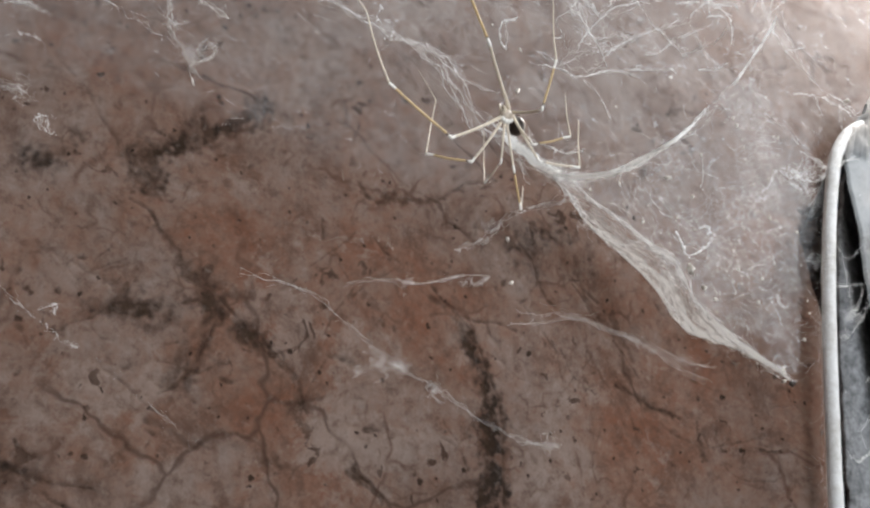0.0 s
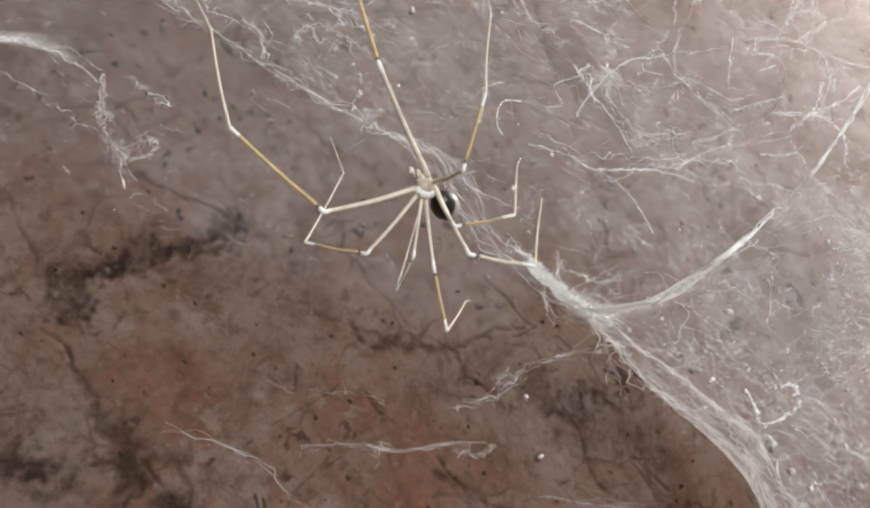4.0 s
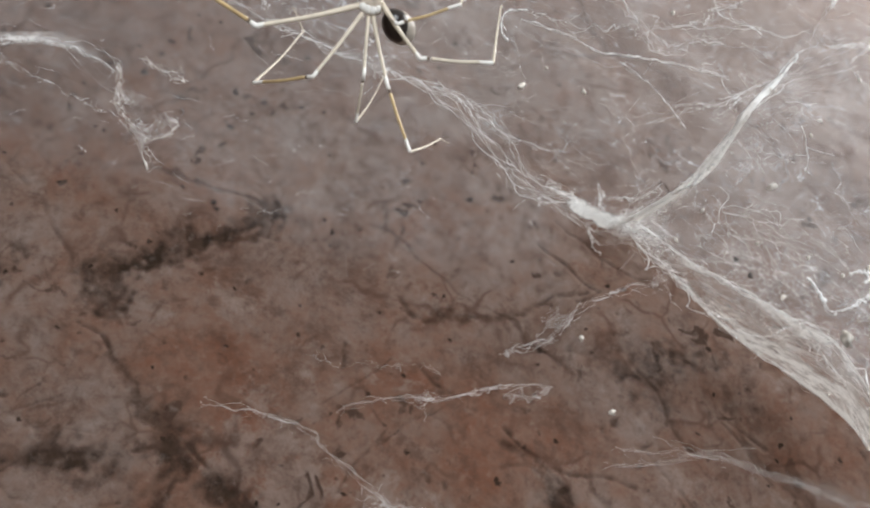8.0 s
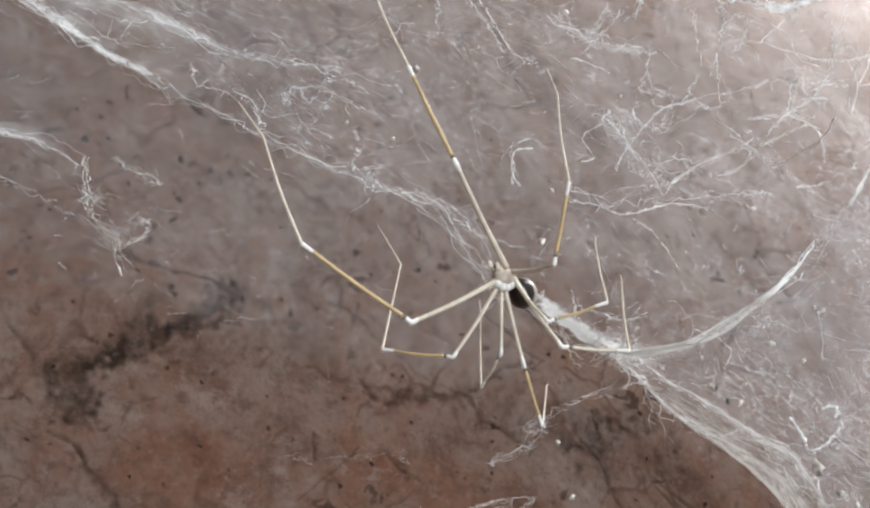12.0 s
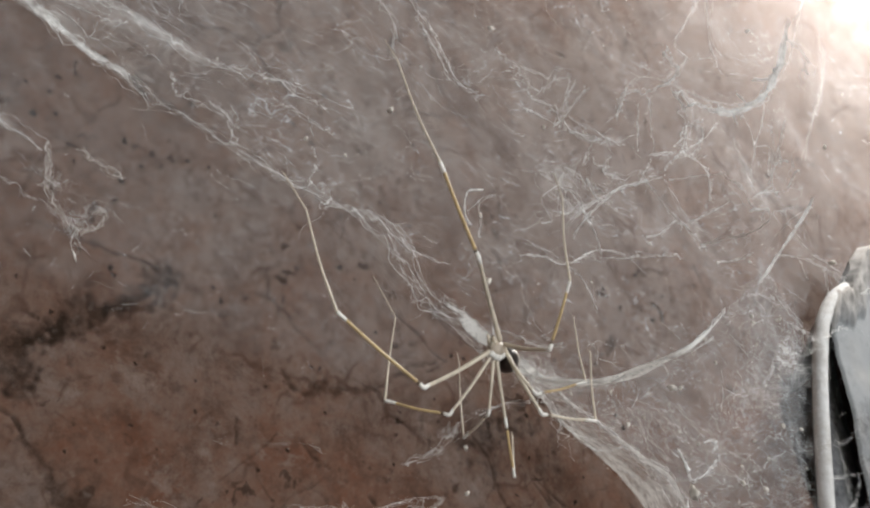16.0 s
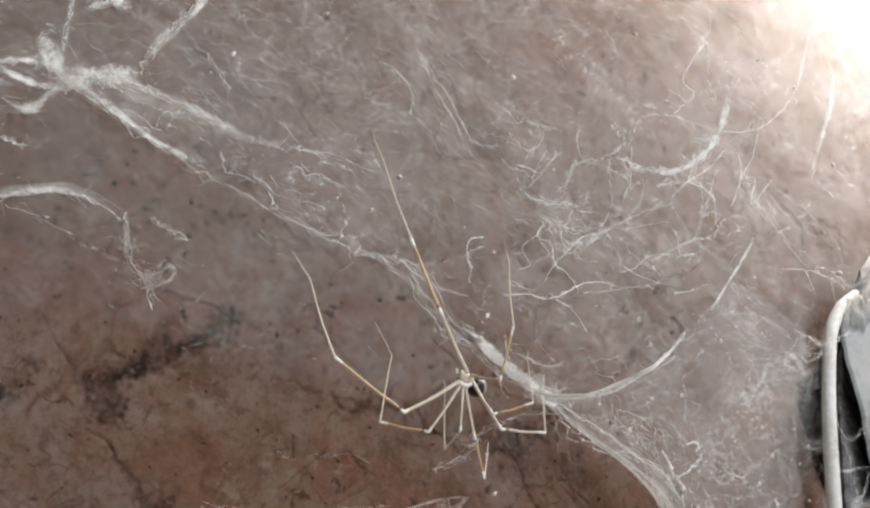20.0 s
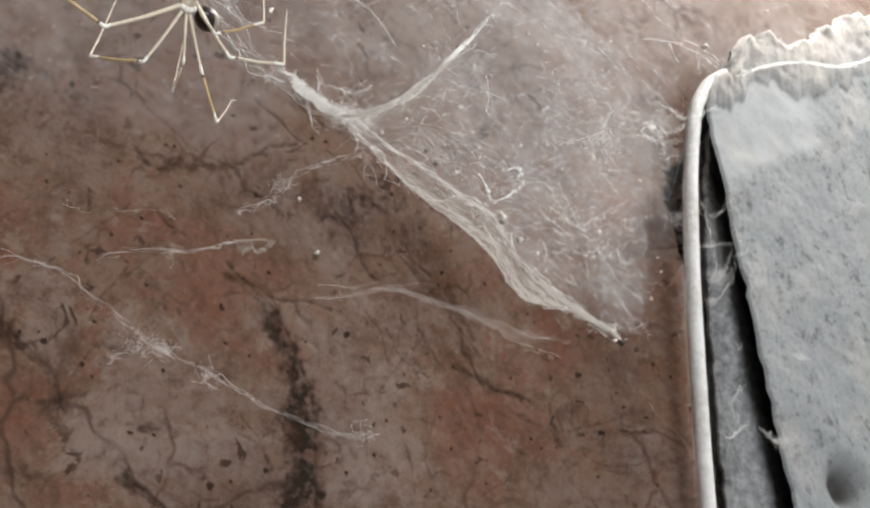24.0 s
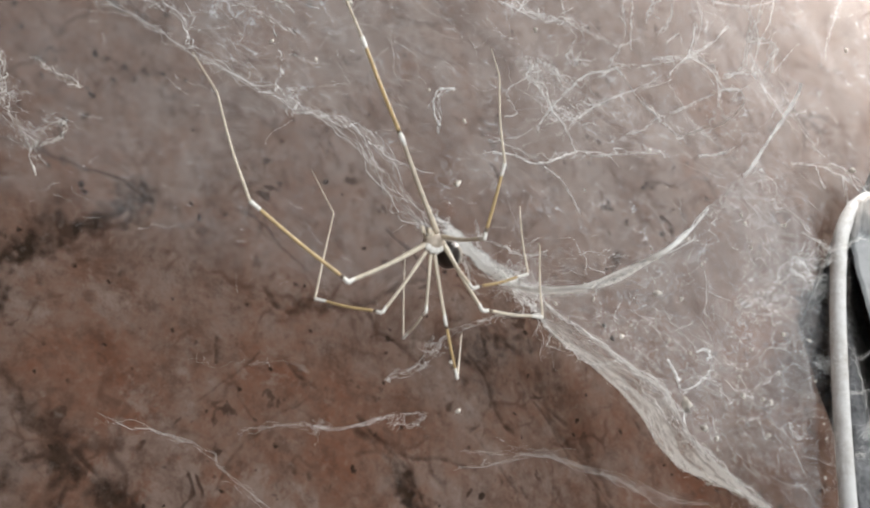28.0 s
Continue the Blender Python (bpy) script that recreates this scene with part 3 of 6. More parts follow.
def build_wall():
    wandering_cracks(26)
    xs = graded(-1500, -84, 132, 264, 1500, 0.33, 1.2, 16)
    zs = graded(-EYE_LEVEL * 1000, -66, 60, 236, 800, 0.33, 1.2, 16)
    gx, gz = np.meshgrid(xs, zs, indexing="ij")
    dirt, smudge = np.zeros(gx.shape), np.zeros(gx.shape)
    near = np.array([[noise.noise(Vector((x / 4, z / 4, 0.3))) for z in zs] for x in xs])
    close = np.array([[noise.noise(Vector((x / 1.3, z / 1.3, 5.3))) for z in zs] for x in xs])
    bend_x = np.array([[noise.noise(Vector((x / 7, z / 7, 8.1))) for z in zs] for x in xs])
    bend_z = np.array([[noise.noise(Vector((x / 7, z / 7, 15.7))) for z in zs] for x in xs])
    for width, strength, line in CRACKS:
        i0, i1 = np.searchsorted(xs, (line[:, 0].min() - 4 * width - 3, line[:, 0].max() + 4 * width + 3))
        j0, j1 = np.searchsorted(zs, (line[:, 1].min() - 4 * width - 3, line[:, 1].max() + 4 * width + 3))
        box = np.s_[i0:i1, j0:j1]
        lx, lz = gx[box] + 0.9 * bend_x[box] + 0.35 * close[box], gz[box] + 0.9 * bend_z[box] + 0.35 * near[box]
        reach = np.full(lx.shape, 1e9)
        for p, q in zip(line[:-1], line[1:]):
            d = q - p
            s = np.clip(((lx - p[0]) * d[0] + (lz - p[1]) * d[1]) / (d @ d), 0, 1)
            reach = np.minimum(reach, np.hypot(lx - p[0] - s * d[0], lz - p[1] - s * d[1]))
        width = width * (0.62 if width < 1.4 else 1.0)
        rag = (1.15, 0.8) if width > 2.3 else (0.8, 0.6)
        reach = reach + (rag[0] * near[box] + rag[1] * close[box]) * width
        strength = strength * np.clip(0.95 + 0.9 * near[box] - 0.4 * close[box], 0.15, 1.2)
        layer = smudge if width > 2.3 else dirt
        layer[box] = np.maximum(layer[box], strength * np.exp(-((np.maximum(reach, 0) / (0.8 * width if width > 2.3 else width)) ** 2)))
    rust, pale = np.full(gx.shape, 0.46), np.zeros(gx.shape)
    for x, z, far, much in RUST:
        rust += 0.75 * much * np.exp(-(((gx - x) ** 2 + (gz - z) ** 2) / far**2) ** 0.8)
    for x, z, far, much in PALE:
        pale += much * np.exp(-((gx - x) ** 2 + (gz - z) ** 2) / far**2)
    lift = np.zeros(gx.shape)
    inside = (np.abs(gx - 76) < 187) & (np.abs(gz - 77) < 160)
    for i, x in enumerate(xs):
        for j, z in enumerate(zs):
            if inside[i, j]:
                lift[i, j] = 0.6 * hill(x, z, 1 / 28, 3) + 0.12 * hill(x, z, 1 / 6, 3)
    # the wall swells a little beside the cable
    beside = np.interp(gz, (-190, -45, -22, 2, 18, 34, 49, 56), (114.5, 119.6, 121, 122.8, 124.6, 126.9, 130.3, 134)) + 5.5
    lift += 11.5 * np.exp(-(((gx - beside) / np.where(gx < beside, 24, 6)) ** 2)) * np.clip((42 - gz) / 34, 0, 1)
    # a ragged pocket sunk into the wall behind the cable, its shade painted black
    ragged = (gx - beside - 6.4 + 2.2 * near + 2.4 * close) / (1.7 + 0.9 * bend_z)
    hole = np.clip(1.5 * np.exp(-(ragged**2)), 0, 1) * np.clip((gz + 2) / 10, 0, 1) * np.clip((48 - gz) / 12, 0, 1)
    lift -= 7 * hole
    # paler over the upper wall, plus a round patch for the lamp's glow
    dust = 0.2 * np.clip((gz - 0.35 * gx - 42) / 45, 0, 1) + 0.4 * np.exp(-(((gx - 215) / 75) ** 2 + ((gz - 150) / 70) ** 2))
    lift -= 0.3 * dirt
    fade = np.clip(np.minimum.reduce([gx + 110, 264 - gx, gz + 82, 236 - gz]) / 12, 0, 1)
    y = -lift * fade / 1000
    verts = np.stack([gx / 1000, y, EYE_LEVEL + gz / 1000], -1).reshape(-1, 3)
    nx, nz = gx.shape
    i, j = np.meshgrid(np.arange(nx - 1), np.arange(nz - 1), indexing="ij")
    a = (i * nz + j).ravel()
    faces = np.stack([a, a + nz, a + nz + 1, a + 1], 1)
    back = len(verts)
    corners = [0, (nx - 1) * nz, nx * nz - 1, nz - 1]
    extra = [(verts[c][0], 0.12, verts[c][2]) for c in corners]
    me = bpy.data.meshes.new("wall_stained")
    me.from_pydata([tuple(v) for v in verts] + extra, [], faces.tolist() + [(back, back + 3, back + 2, back + 1)])
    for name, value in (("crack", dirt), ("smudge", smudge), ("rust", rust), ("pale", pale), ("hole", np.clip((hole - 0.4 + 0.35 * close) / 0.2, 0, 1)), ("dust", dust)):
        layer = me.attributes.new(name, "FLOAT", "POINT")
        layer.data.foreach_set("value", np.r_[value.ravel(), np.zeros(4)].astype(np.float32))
    me.materials.append(STONE)
    me.shade_smooth()
    return tagged(new("wall_stained", me), "rough brown and grey stone wall with dark cracks and rust stains", "wall", kind="structure")


build_wall()
slab("floor", (-1.62, -2.02, -0.1), (1.62, 0.12, 0), FLOORING, "plain grey screed floor of the room", "floor")
slab("ceiling", (-1.62, -2.02, 2.4), (1.62, 0.12, 2.5), PLASTER, "plain plastered ceiling above the wall", "ceiling")
slab("wall_west", (-1.62, -2.02, 0.0), (-1.503, 0.0, 2.4), PLASTER, "plain plastered side wall of the room", "wall")
slab("wall_east", (1.503, -2.02, 0.0), (1.62, 0.0, 2.4), PLASTER, "plain plastered side wall of the room", "wall")
wx, wy, wz, ww, wh = WINDOW
back_wall = tagged(new("wall_south"), "plain plastered wall with a window opening", "wall", kind="structure")
for lo, hi in (((-1.503, wy - 0.12, 0), (wx - ww / 2, wy, 2.4)), ((wx + ww / 2, wy - 0.12, 0), (1.503, wy, 2.4)),
               ((wx - ww / 2, wy - 0.12, 0), (wx + ww / 2, wy, wz - wh / 2)), ((wx - ww / 2, wy - 0.12, wz + wh / 2), (wx + ww / 2, wy, 2.4))):
    piece = slab("panel", lo, hi, PLASTER, "", "")
    piece.parent = back_wall
    if "kind" in piece:
        del piece["kind"]


def build_bulb():
    """The lit bulb in its holder, on a short bracket above the cement."""
    lamp = tagged(new("light_bulb"), "lit white bulb in a holder on the wall above", "lamp")
    lamp.location = at(206, -82, 240)

    def turned(profile, axis_up):
        verts, faces, n = [], [], 24
        for z, r in profile:
            verts += [(r * math.cos(a * 2 * math.pi / n) / 1000, r * math.sin(a * 2 * math.pi / n) / 1000, z / 1000) for a in range(n)]
        for i in range(len(profile) - 1):
            faces += [(i * n + a, i * n + (a + 1) % n, (i + 1) * n + (a + 1) % n, (i + 1) * n + a) for a in range(n)]
        return verts, faces

    globe = part("globe", mesh_from("globe", *turned([(-30, 1), (-29, 10), (-24, 20), (-12, 28), (2, 29), (16, 23), (30, 15), (40, 13)], True), GLOW), None, lamp, "glowing white glass globe")
    globe.visible_shadow = False
    part("holder", mesh_from("holder", *turned([(38, 1), (38, 17), (44, 18), (66, 18), (72, 14), (72, 1)], True), HOLDER), None, lamp)
    arm_line = spline([Vector(p) / 1000 for p in ((0, 0, 70), (0, 8, 84), (0, 30, 90), (0, 82, 90))], 30)
    part("bracket", tubes("bracket", [(arm_line, 0.005)], HOLDER, 12), None, lamp)


build_bulb()


# ---- the cement patch, the cable and the gap between them ----
def edge_x(z):
    return 139.5 - 0.089 * z


def cable_x(z):
    return np.interp(z, (-190, -45, -22, 2, 18, 34, 49, 56), (114.5, 119.6, 121, 122.8, 124.6, 126.9, 130.3, 134))


def crest(x):
    """Height of the cement's ragged upper edge."""
    return np.interp(x, (130, 139, 144, 152, 160, 166, 172, 180, 192, 206, 230, 300, 420), (50, 56, 63, 70, 80, 82, 79, 84, 92, 101, 112, 130, 150))


def build_cement():
    n_x, n_z = 260, 300
    verts, lumps, data = [], [], {"smooth": [], "soil": [], "pit": []}
    for i in range(n_x):
        u = (i / (n_x - 1)) ** 1.6
        for j in range(n_z):
            s = (j / (n_z - 1)) ** 0.75
            x = 139.5 + 220 * u
            top = crest(x) + 3.5 * hill(x, 5, 1 / 7, 4) + 1.4 * hill(x, 9, 1 / 2.2, 3)
            z = -190 + (top + 190) * s
            px = x + (edge_x(z) - 139.5) * (1 - u) + 0.7 * hill(z, 1, 1 / 5, 3) * (1 - u)
            below = top - z
            ridge = np.interp(x, (139, 150, 170, 205, 260), (6, 11, 15, 20, 26))
            lump = max(0.0, 1 - below / ridge) ** 0.6 if below < ridge else 0.0
            bare = min((z - 32 - 0.55 * (px - 138) - 1.2 * hill(px, z, 1 / 12, 2)) / 3.0, (176 - px) / 4.0, (below - ridge * 0.8) / 3.0)
            smooth_here = min(1.0, max(0.0, bare))
            out = 0.5 * hill(px, z, 1 / 14, 3) + (0.9 - 0.75 * smooth_here) * (0.2 * hill(px, z, 1 / 3.0, 4) + 0.14 * hill(px, z, 1 / 1.1, 3))
            crumb = hill(px, z, 1 / 6.5, 4)
            out += lump * (2.0 + 0.75 * crumb + 0.15 * hill(px + 40, z, 1 / 2.0, 3))
            # low places between the crest's lumps, darkened like the holes
            crevice = lump * min(1.0, max(0.0, -2.0 * crumb - 0.45))
            hole = math.exp(-((px - 161) ** 2 + (z + 37) ** 2) / 20.0) + 0.6 * math.exp(-((px - 198) ** 2 + (z - 48) ** 2) / 14.0)
            out -= 5.0 * hole
            rim = min(1.0, u * 220 / 0.8)
            out -= 0.7 * (1 - rim) ** 2 + (3.5 if j == n_z - 1 else 0)
            verts.append(tuple(at(px, -20 - out, z)))
            lumps.append(lump)
            data["smooth"].append(smooth_here)
            data["soil"].append(min(1.0, 0.95 * lump + max(0.0, 0.4 * hill(px, z, 1 / 12, 3))))
            data["pit"].append(min(1.0, hole * 1.2 + 0.85 * crevice))
    faces = [(i * n_z + j, (i + 1) * n_z + j, (i + 1) * n_z + j + 1, i * n_z + j + 1) for i in range(n_x - 1) for j in range(n_z - 1)]
    rim = [i * n_z + n_z - 1 for i in range(n_x - 1, -1, -1)] + [j for j in range(n_z - 2, -1, -1)]
    base = len(verts)
    for k in rim:
        side = k < n_z - 1
        verts.append((verts[k][0] + (0.017 if side else 0.008), -0.0095 if side else 0.004, verts[k][2] - (0 if side else 0.016)))
        lumps.append(lumps[k])
        for values in data.values():
            values.append(0.0)
    faces += [(rim[k], rim[k + 1], base + k + 1, base + k) for k in range(len(rim) - 1)]

    def piece(name, chosen):
        used = sorted({i for f in chosen for i in f})
        spot = {i: k for k, i in enumerate(used)}
        me = mesh_from(name, [verts[i] for i in used], [tuple(spot[i] for i in f) for f in chosen], CEMENT)
        for key, values in data.items():
            me.attributes.new(key, "FLOAT", "POINT").data.foreach_set("value", np.array([values[i] for i in used], np.float32))
        return me

    top_faces = [f for f in faces if max(lumps[i] for i in f) > 0.3]
    rest = [f for f in faces if max(lumps[i] for i in f) <= 0.3]
    thing = tagged(new("cement_patch", piece("cement_patch", rest)), "rough grey cement patch with a crumbled upper edge on the wall", "cement patch")
    part("crumbled_crest", piece("crumbled_crest", top_faces), CEMENT, thing, "crumbled beige upper edge")
    return thing


build_cement()


def build_cable():
    points = [(114.5, -18, -190), (117, -18, -100), (119.6, -18, -45), (121.0, -18.3, -22), (122.8, -18.8, 2), (124.6, -19, 18), (126.9, -19.3, 34),
              (130.3, -19.5, 49), (134.0, -19.5, 56.5), (138.8, -19.5, 61.8), (145.3, -18.5, 66), (153, -13, 69)]
    line = spline([at(*p) for p in points], 120)
    r = np.full(120, 0.00172) + RNG.normal(0, 0.00002, 120)
    ob = new("cable", tubes("cable", [(line, r)], CABLE, 18))
    tagged(ob, "dusty white round cable along the cement patch", "cable")
    return ob


build_cable()


def build_gap():
    """The open joint between the cable and the cement: a dark sheet standing in for its shade and a dusty grey strip
    before it.
    """
    gap = tagged(new("joint_recess"), "open joint with a dusty grey strip before a sheet as dark as its shade", "joint", kind="structure")

    def plate(name, left, right, y, back, mat, label=""):
        verts, faces, n = [], [], 130
        for z in np.linspace(-190, 60, n):
            a, b = left(z), right(z)
            b = max(b, a + 0.3)
            dy = 0.1 * hill(z, y, 1 / 9, 2)
            verts += [at(a, y + dy, z), at(a * 0.5 + b * 0.5, y - 0.3 + dy, z), at(b, y + dy, z), at(b, back, z), at(a, back, z)]
        for k in range(n - 1):
            o = 5 * k
            faces += [(o + i, o + (i + 1) % 5, o + 5 + (i + 1) % 5, o + 5 + i) for i in range(5)]
        part(name, mesh_from(name, verts, faces, mat), mat, gap, label)

    def strip_edge(z):
        return edge_x(z) + np.interp(z, (-60, -20, 10, 30, 45, 60), (7.0, 7.0, 6.8, 5.6, 3.0, -1.8)) + 0.35 * hill(z, 2, 1 / 6, 3)

    plate("shade_sheet", lambda z: cable_x(z) + 12.5, lambda z: edge_x(z) + 14, -8.5, -6.5, GAP_SHADE)
    plate("strip", lambda z: cable_x(z) + 10.5 + 1.2 * hill(z, 7, 1 / 4, 3), strip_edge, -13.2, -12.0, STRIP, "dusty grey strip")


build_gap()


# ---- the spider ----
def build_spider():
    spider = tagged(new("cellar_spider"), "long-legged pale cellar spider hanging in its cobweb", "spider")
    spider.location = at(-15.8, -87.2, -15.0)
    root = spider.location.copy()

    def local(p):
        return np.array(at(*p)) - np.array(root)

    def limb(name, points, radii, mat, parent, n=26, label=""):
        line = spline([local(p) for p in points], n)
        r = np.interp(np.linspace(0, 1, n), np.linspace(0, 1, len(radii)), radii) / 1000
        return part(name, tubes(name, [(line, r)], mat, 10), mat, parent, label)

    def ball(name, centre, size, mat, parent, axis=None, label=""):
        bm = bmesh.new()
        bmesh.ops.create_uvsphere(bm, u_segments=28, v_segments=18, radius=1)
        turn = (Vector(axis) if axis else Vector((0, 0, 1))).to_track_quat("Z", "Y").to_matrix()
        for v in bm.verts:
            v.co = turn @ Vector([c * s / 1000 for c, s in zip(v.co, size)]) + Vector(local(centre))
        return part(name, bm, mat, parent, label)

    chest = ball("cephalothorax", (-16.1, -87.5, -14.6), (0.95, 0.85, 1.15), CARAPACE, spider, (0.75, 0.5, 0.3))
    ball("head", (-16.9, -88.0, -14.2), (0.55, 0.5, 0.5), LEG_PALE, chest)
    ball("carapace_mark", (-16.15, -88.05, -14.65), (0.5, 0.32, 0.42), JOINT_DARK, chest, None, "dark mark")
    for dx, dz in ((-1.2, 0.1), (-0.9, 0.45), (-1.25, -0.25)):
        ball("eye", (-16.1 + dx, -88.25, -14.2 + dz), (0.16, 0.16, 0.16), BELLY, chest)
    for dx in (-0.5, 0.2):
        limb("palp", ((-16.9 + dx, -88.2, -14.5), (-17.6 + dx, -88.9, -14.2), (-17.7 + dx, -89.2, -14.9)), (0.14, 0.17, 0.12), LEG_PALE, chest, 12)
    for dx, dz in ((-0.7, -0.7), (-0.3, -0.9), (0.1, -0.9), (0.5, -0.6), (0.6, -0.1), (-0.6, 0.4), (0.1, 0.6), (0.5, 0.3)):
        ball("coxa", (-16.1 + dx, -87.7, -14.6 + dz), (0.36, 0.42, 0.36), JOINT, chest)
    ball("abdomen", (-13.6, -85.9, -14.6), (1.22, 1.22, 1.75), BELLY, spider, (0.55, 0.8, 0.1), "glossy black abdomen")
    # pale ball offset behind the abdomen: its rim paints the crescent highlight
    ball("abdomen_highlight", (-13.36, -85.7, -14.45), (1.26, 1.26, 1.72), BELLY_RIM, spider, (0.55, 0.8, 0.1), "pale greyish rim, the crescent highlight on the abdomen")

    def leg(hip, knee, heel, ankle, toe, thick=0.24, tone=LEG):
        """hip, knee, end of the tibia, end of the metatarsus, tip; each a place in millimetres."""
        thick *= 0.68
        h, k, e, a, t = (np.array(p, float) for p in (hip, knee, heel, ankle, toe))
        sag = np.array([0.0, 0.0, -0.35])
        femur = limb("leg", (h, (h + k) / 2 + sag * 0.6, k), (thick * 1.5, thick * 1.15, thick), LEG_PALE, spider)
        along = (e - k) / np.linalg.norm(e - k)
        limb("patella", (k - (k - h) / np.linalg.norm(k - h) * 0.7, k, k + along * 0.55), (thick * 1.02, thick * 1.3, thick * 1.1), JOINT, femur, 12, "whitish knee")
        limb("knee_band", (k + along * 0.5, k + along * 0.75), (thick * 1.05, thick * 1.0), JOINT_DARK, femur, 6, "dark band by the knee")
        limb("tibia", (k + along * 0.9, (k + e) / 2 + sag * 0.35, e - along * 0.9), (thick * 1.0, thick * 0.95, thick * 0.9), tone, femur)
        limb("tibia_end", (e - along * 1.1, e), (thick * 0.95, thick * 1.15), JOINT, femur, 8, "whitish end of the tibia")
        limb("metatarsus", (e, (e + a) / 2 + 0.2 * (a - e)[[1, 2, 0]] / 6, a), (thick * 0.8, thick * 0.6, thick * 0.45), LEG_PALE, femur)
        limb("tarsus", (a, (a + t) / 2, t), (thick * 0.45, thick * 0.36, thick * 0.22), LEG_PALE, femur, 12)

    leg((-16.9, -87.6, -15.0), (-24.6, -87.9, -20.6), (-33.8, -87.7, -15.5), (-37.5, -87.6, -6.2), (-39.7, -86.6, -2.4), 0.25)
    leg((-16.3, -88.4, -14.0), (-24.3, -96.0, -10.8), (-28.0, -95.2, -1.6), (-30.0, -90.5, 12.0), (-30.5, -88.5, 16.0), 0.26)
    leg((-16.6, -87.4, -15.3), (-19.5, -84.5, -21.1), (-24.1, -80.3, -19.4), (-21.1, -76.9, -8.5), (-22.6, -74.4, -3.0), 0.2)
    leg((-16.2, -87.2, -15.5), (-15.6, -85.5, -20.5), (-15.2, -80.8, -21.5), (-13.1, -77.0, -11.6), (-12.8, -76.2, -10.2), 0.17, LEG_PALE)
    leg((-15.9, -87.3, -15.4), (-13.7, -85.7, -21.0), (-10.7, -83.0, -25.2), (-7.6, -78.8, -19.2), (-6.6, -77.4, -18.2), 0.19)
    leg((-15.6, -88.2, -14.2), (-15.6, -94.9, -17.1), (-15.8, -98.4, -11.6), (-16.2, -98.4, -3.0), (-16.6, -97.8, 0.0), 0.22)
    leg((-15.4, -87.9, -14.5), (-11.8, -88.9, -20.7), (-6.2, -90.2, -20.6), (-5.8, -89.6, -13.2), (-5.4, -88.8, -12.4), 0.22, LEG_PALE)
    leg((-15.3, -87.8, -14.7), (-14.2, -91.0, -19.9), (-9.8, -93.1, -18.3), (-9.3, -91.4, -11.8), (-8.6, -90.5, -10.2), 0.19)
    return spider


build_spider()


# ---- the cobweb ----
def to_m(points):
    return [at(*p) for p in np.array(points, float).reshape(-1, 3)]


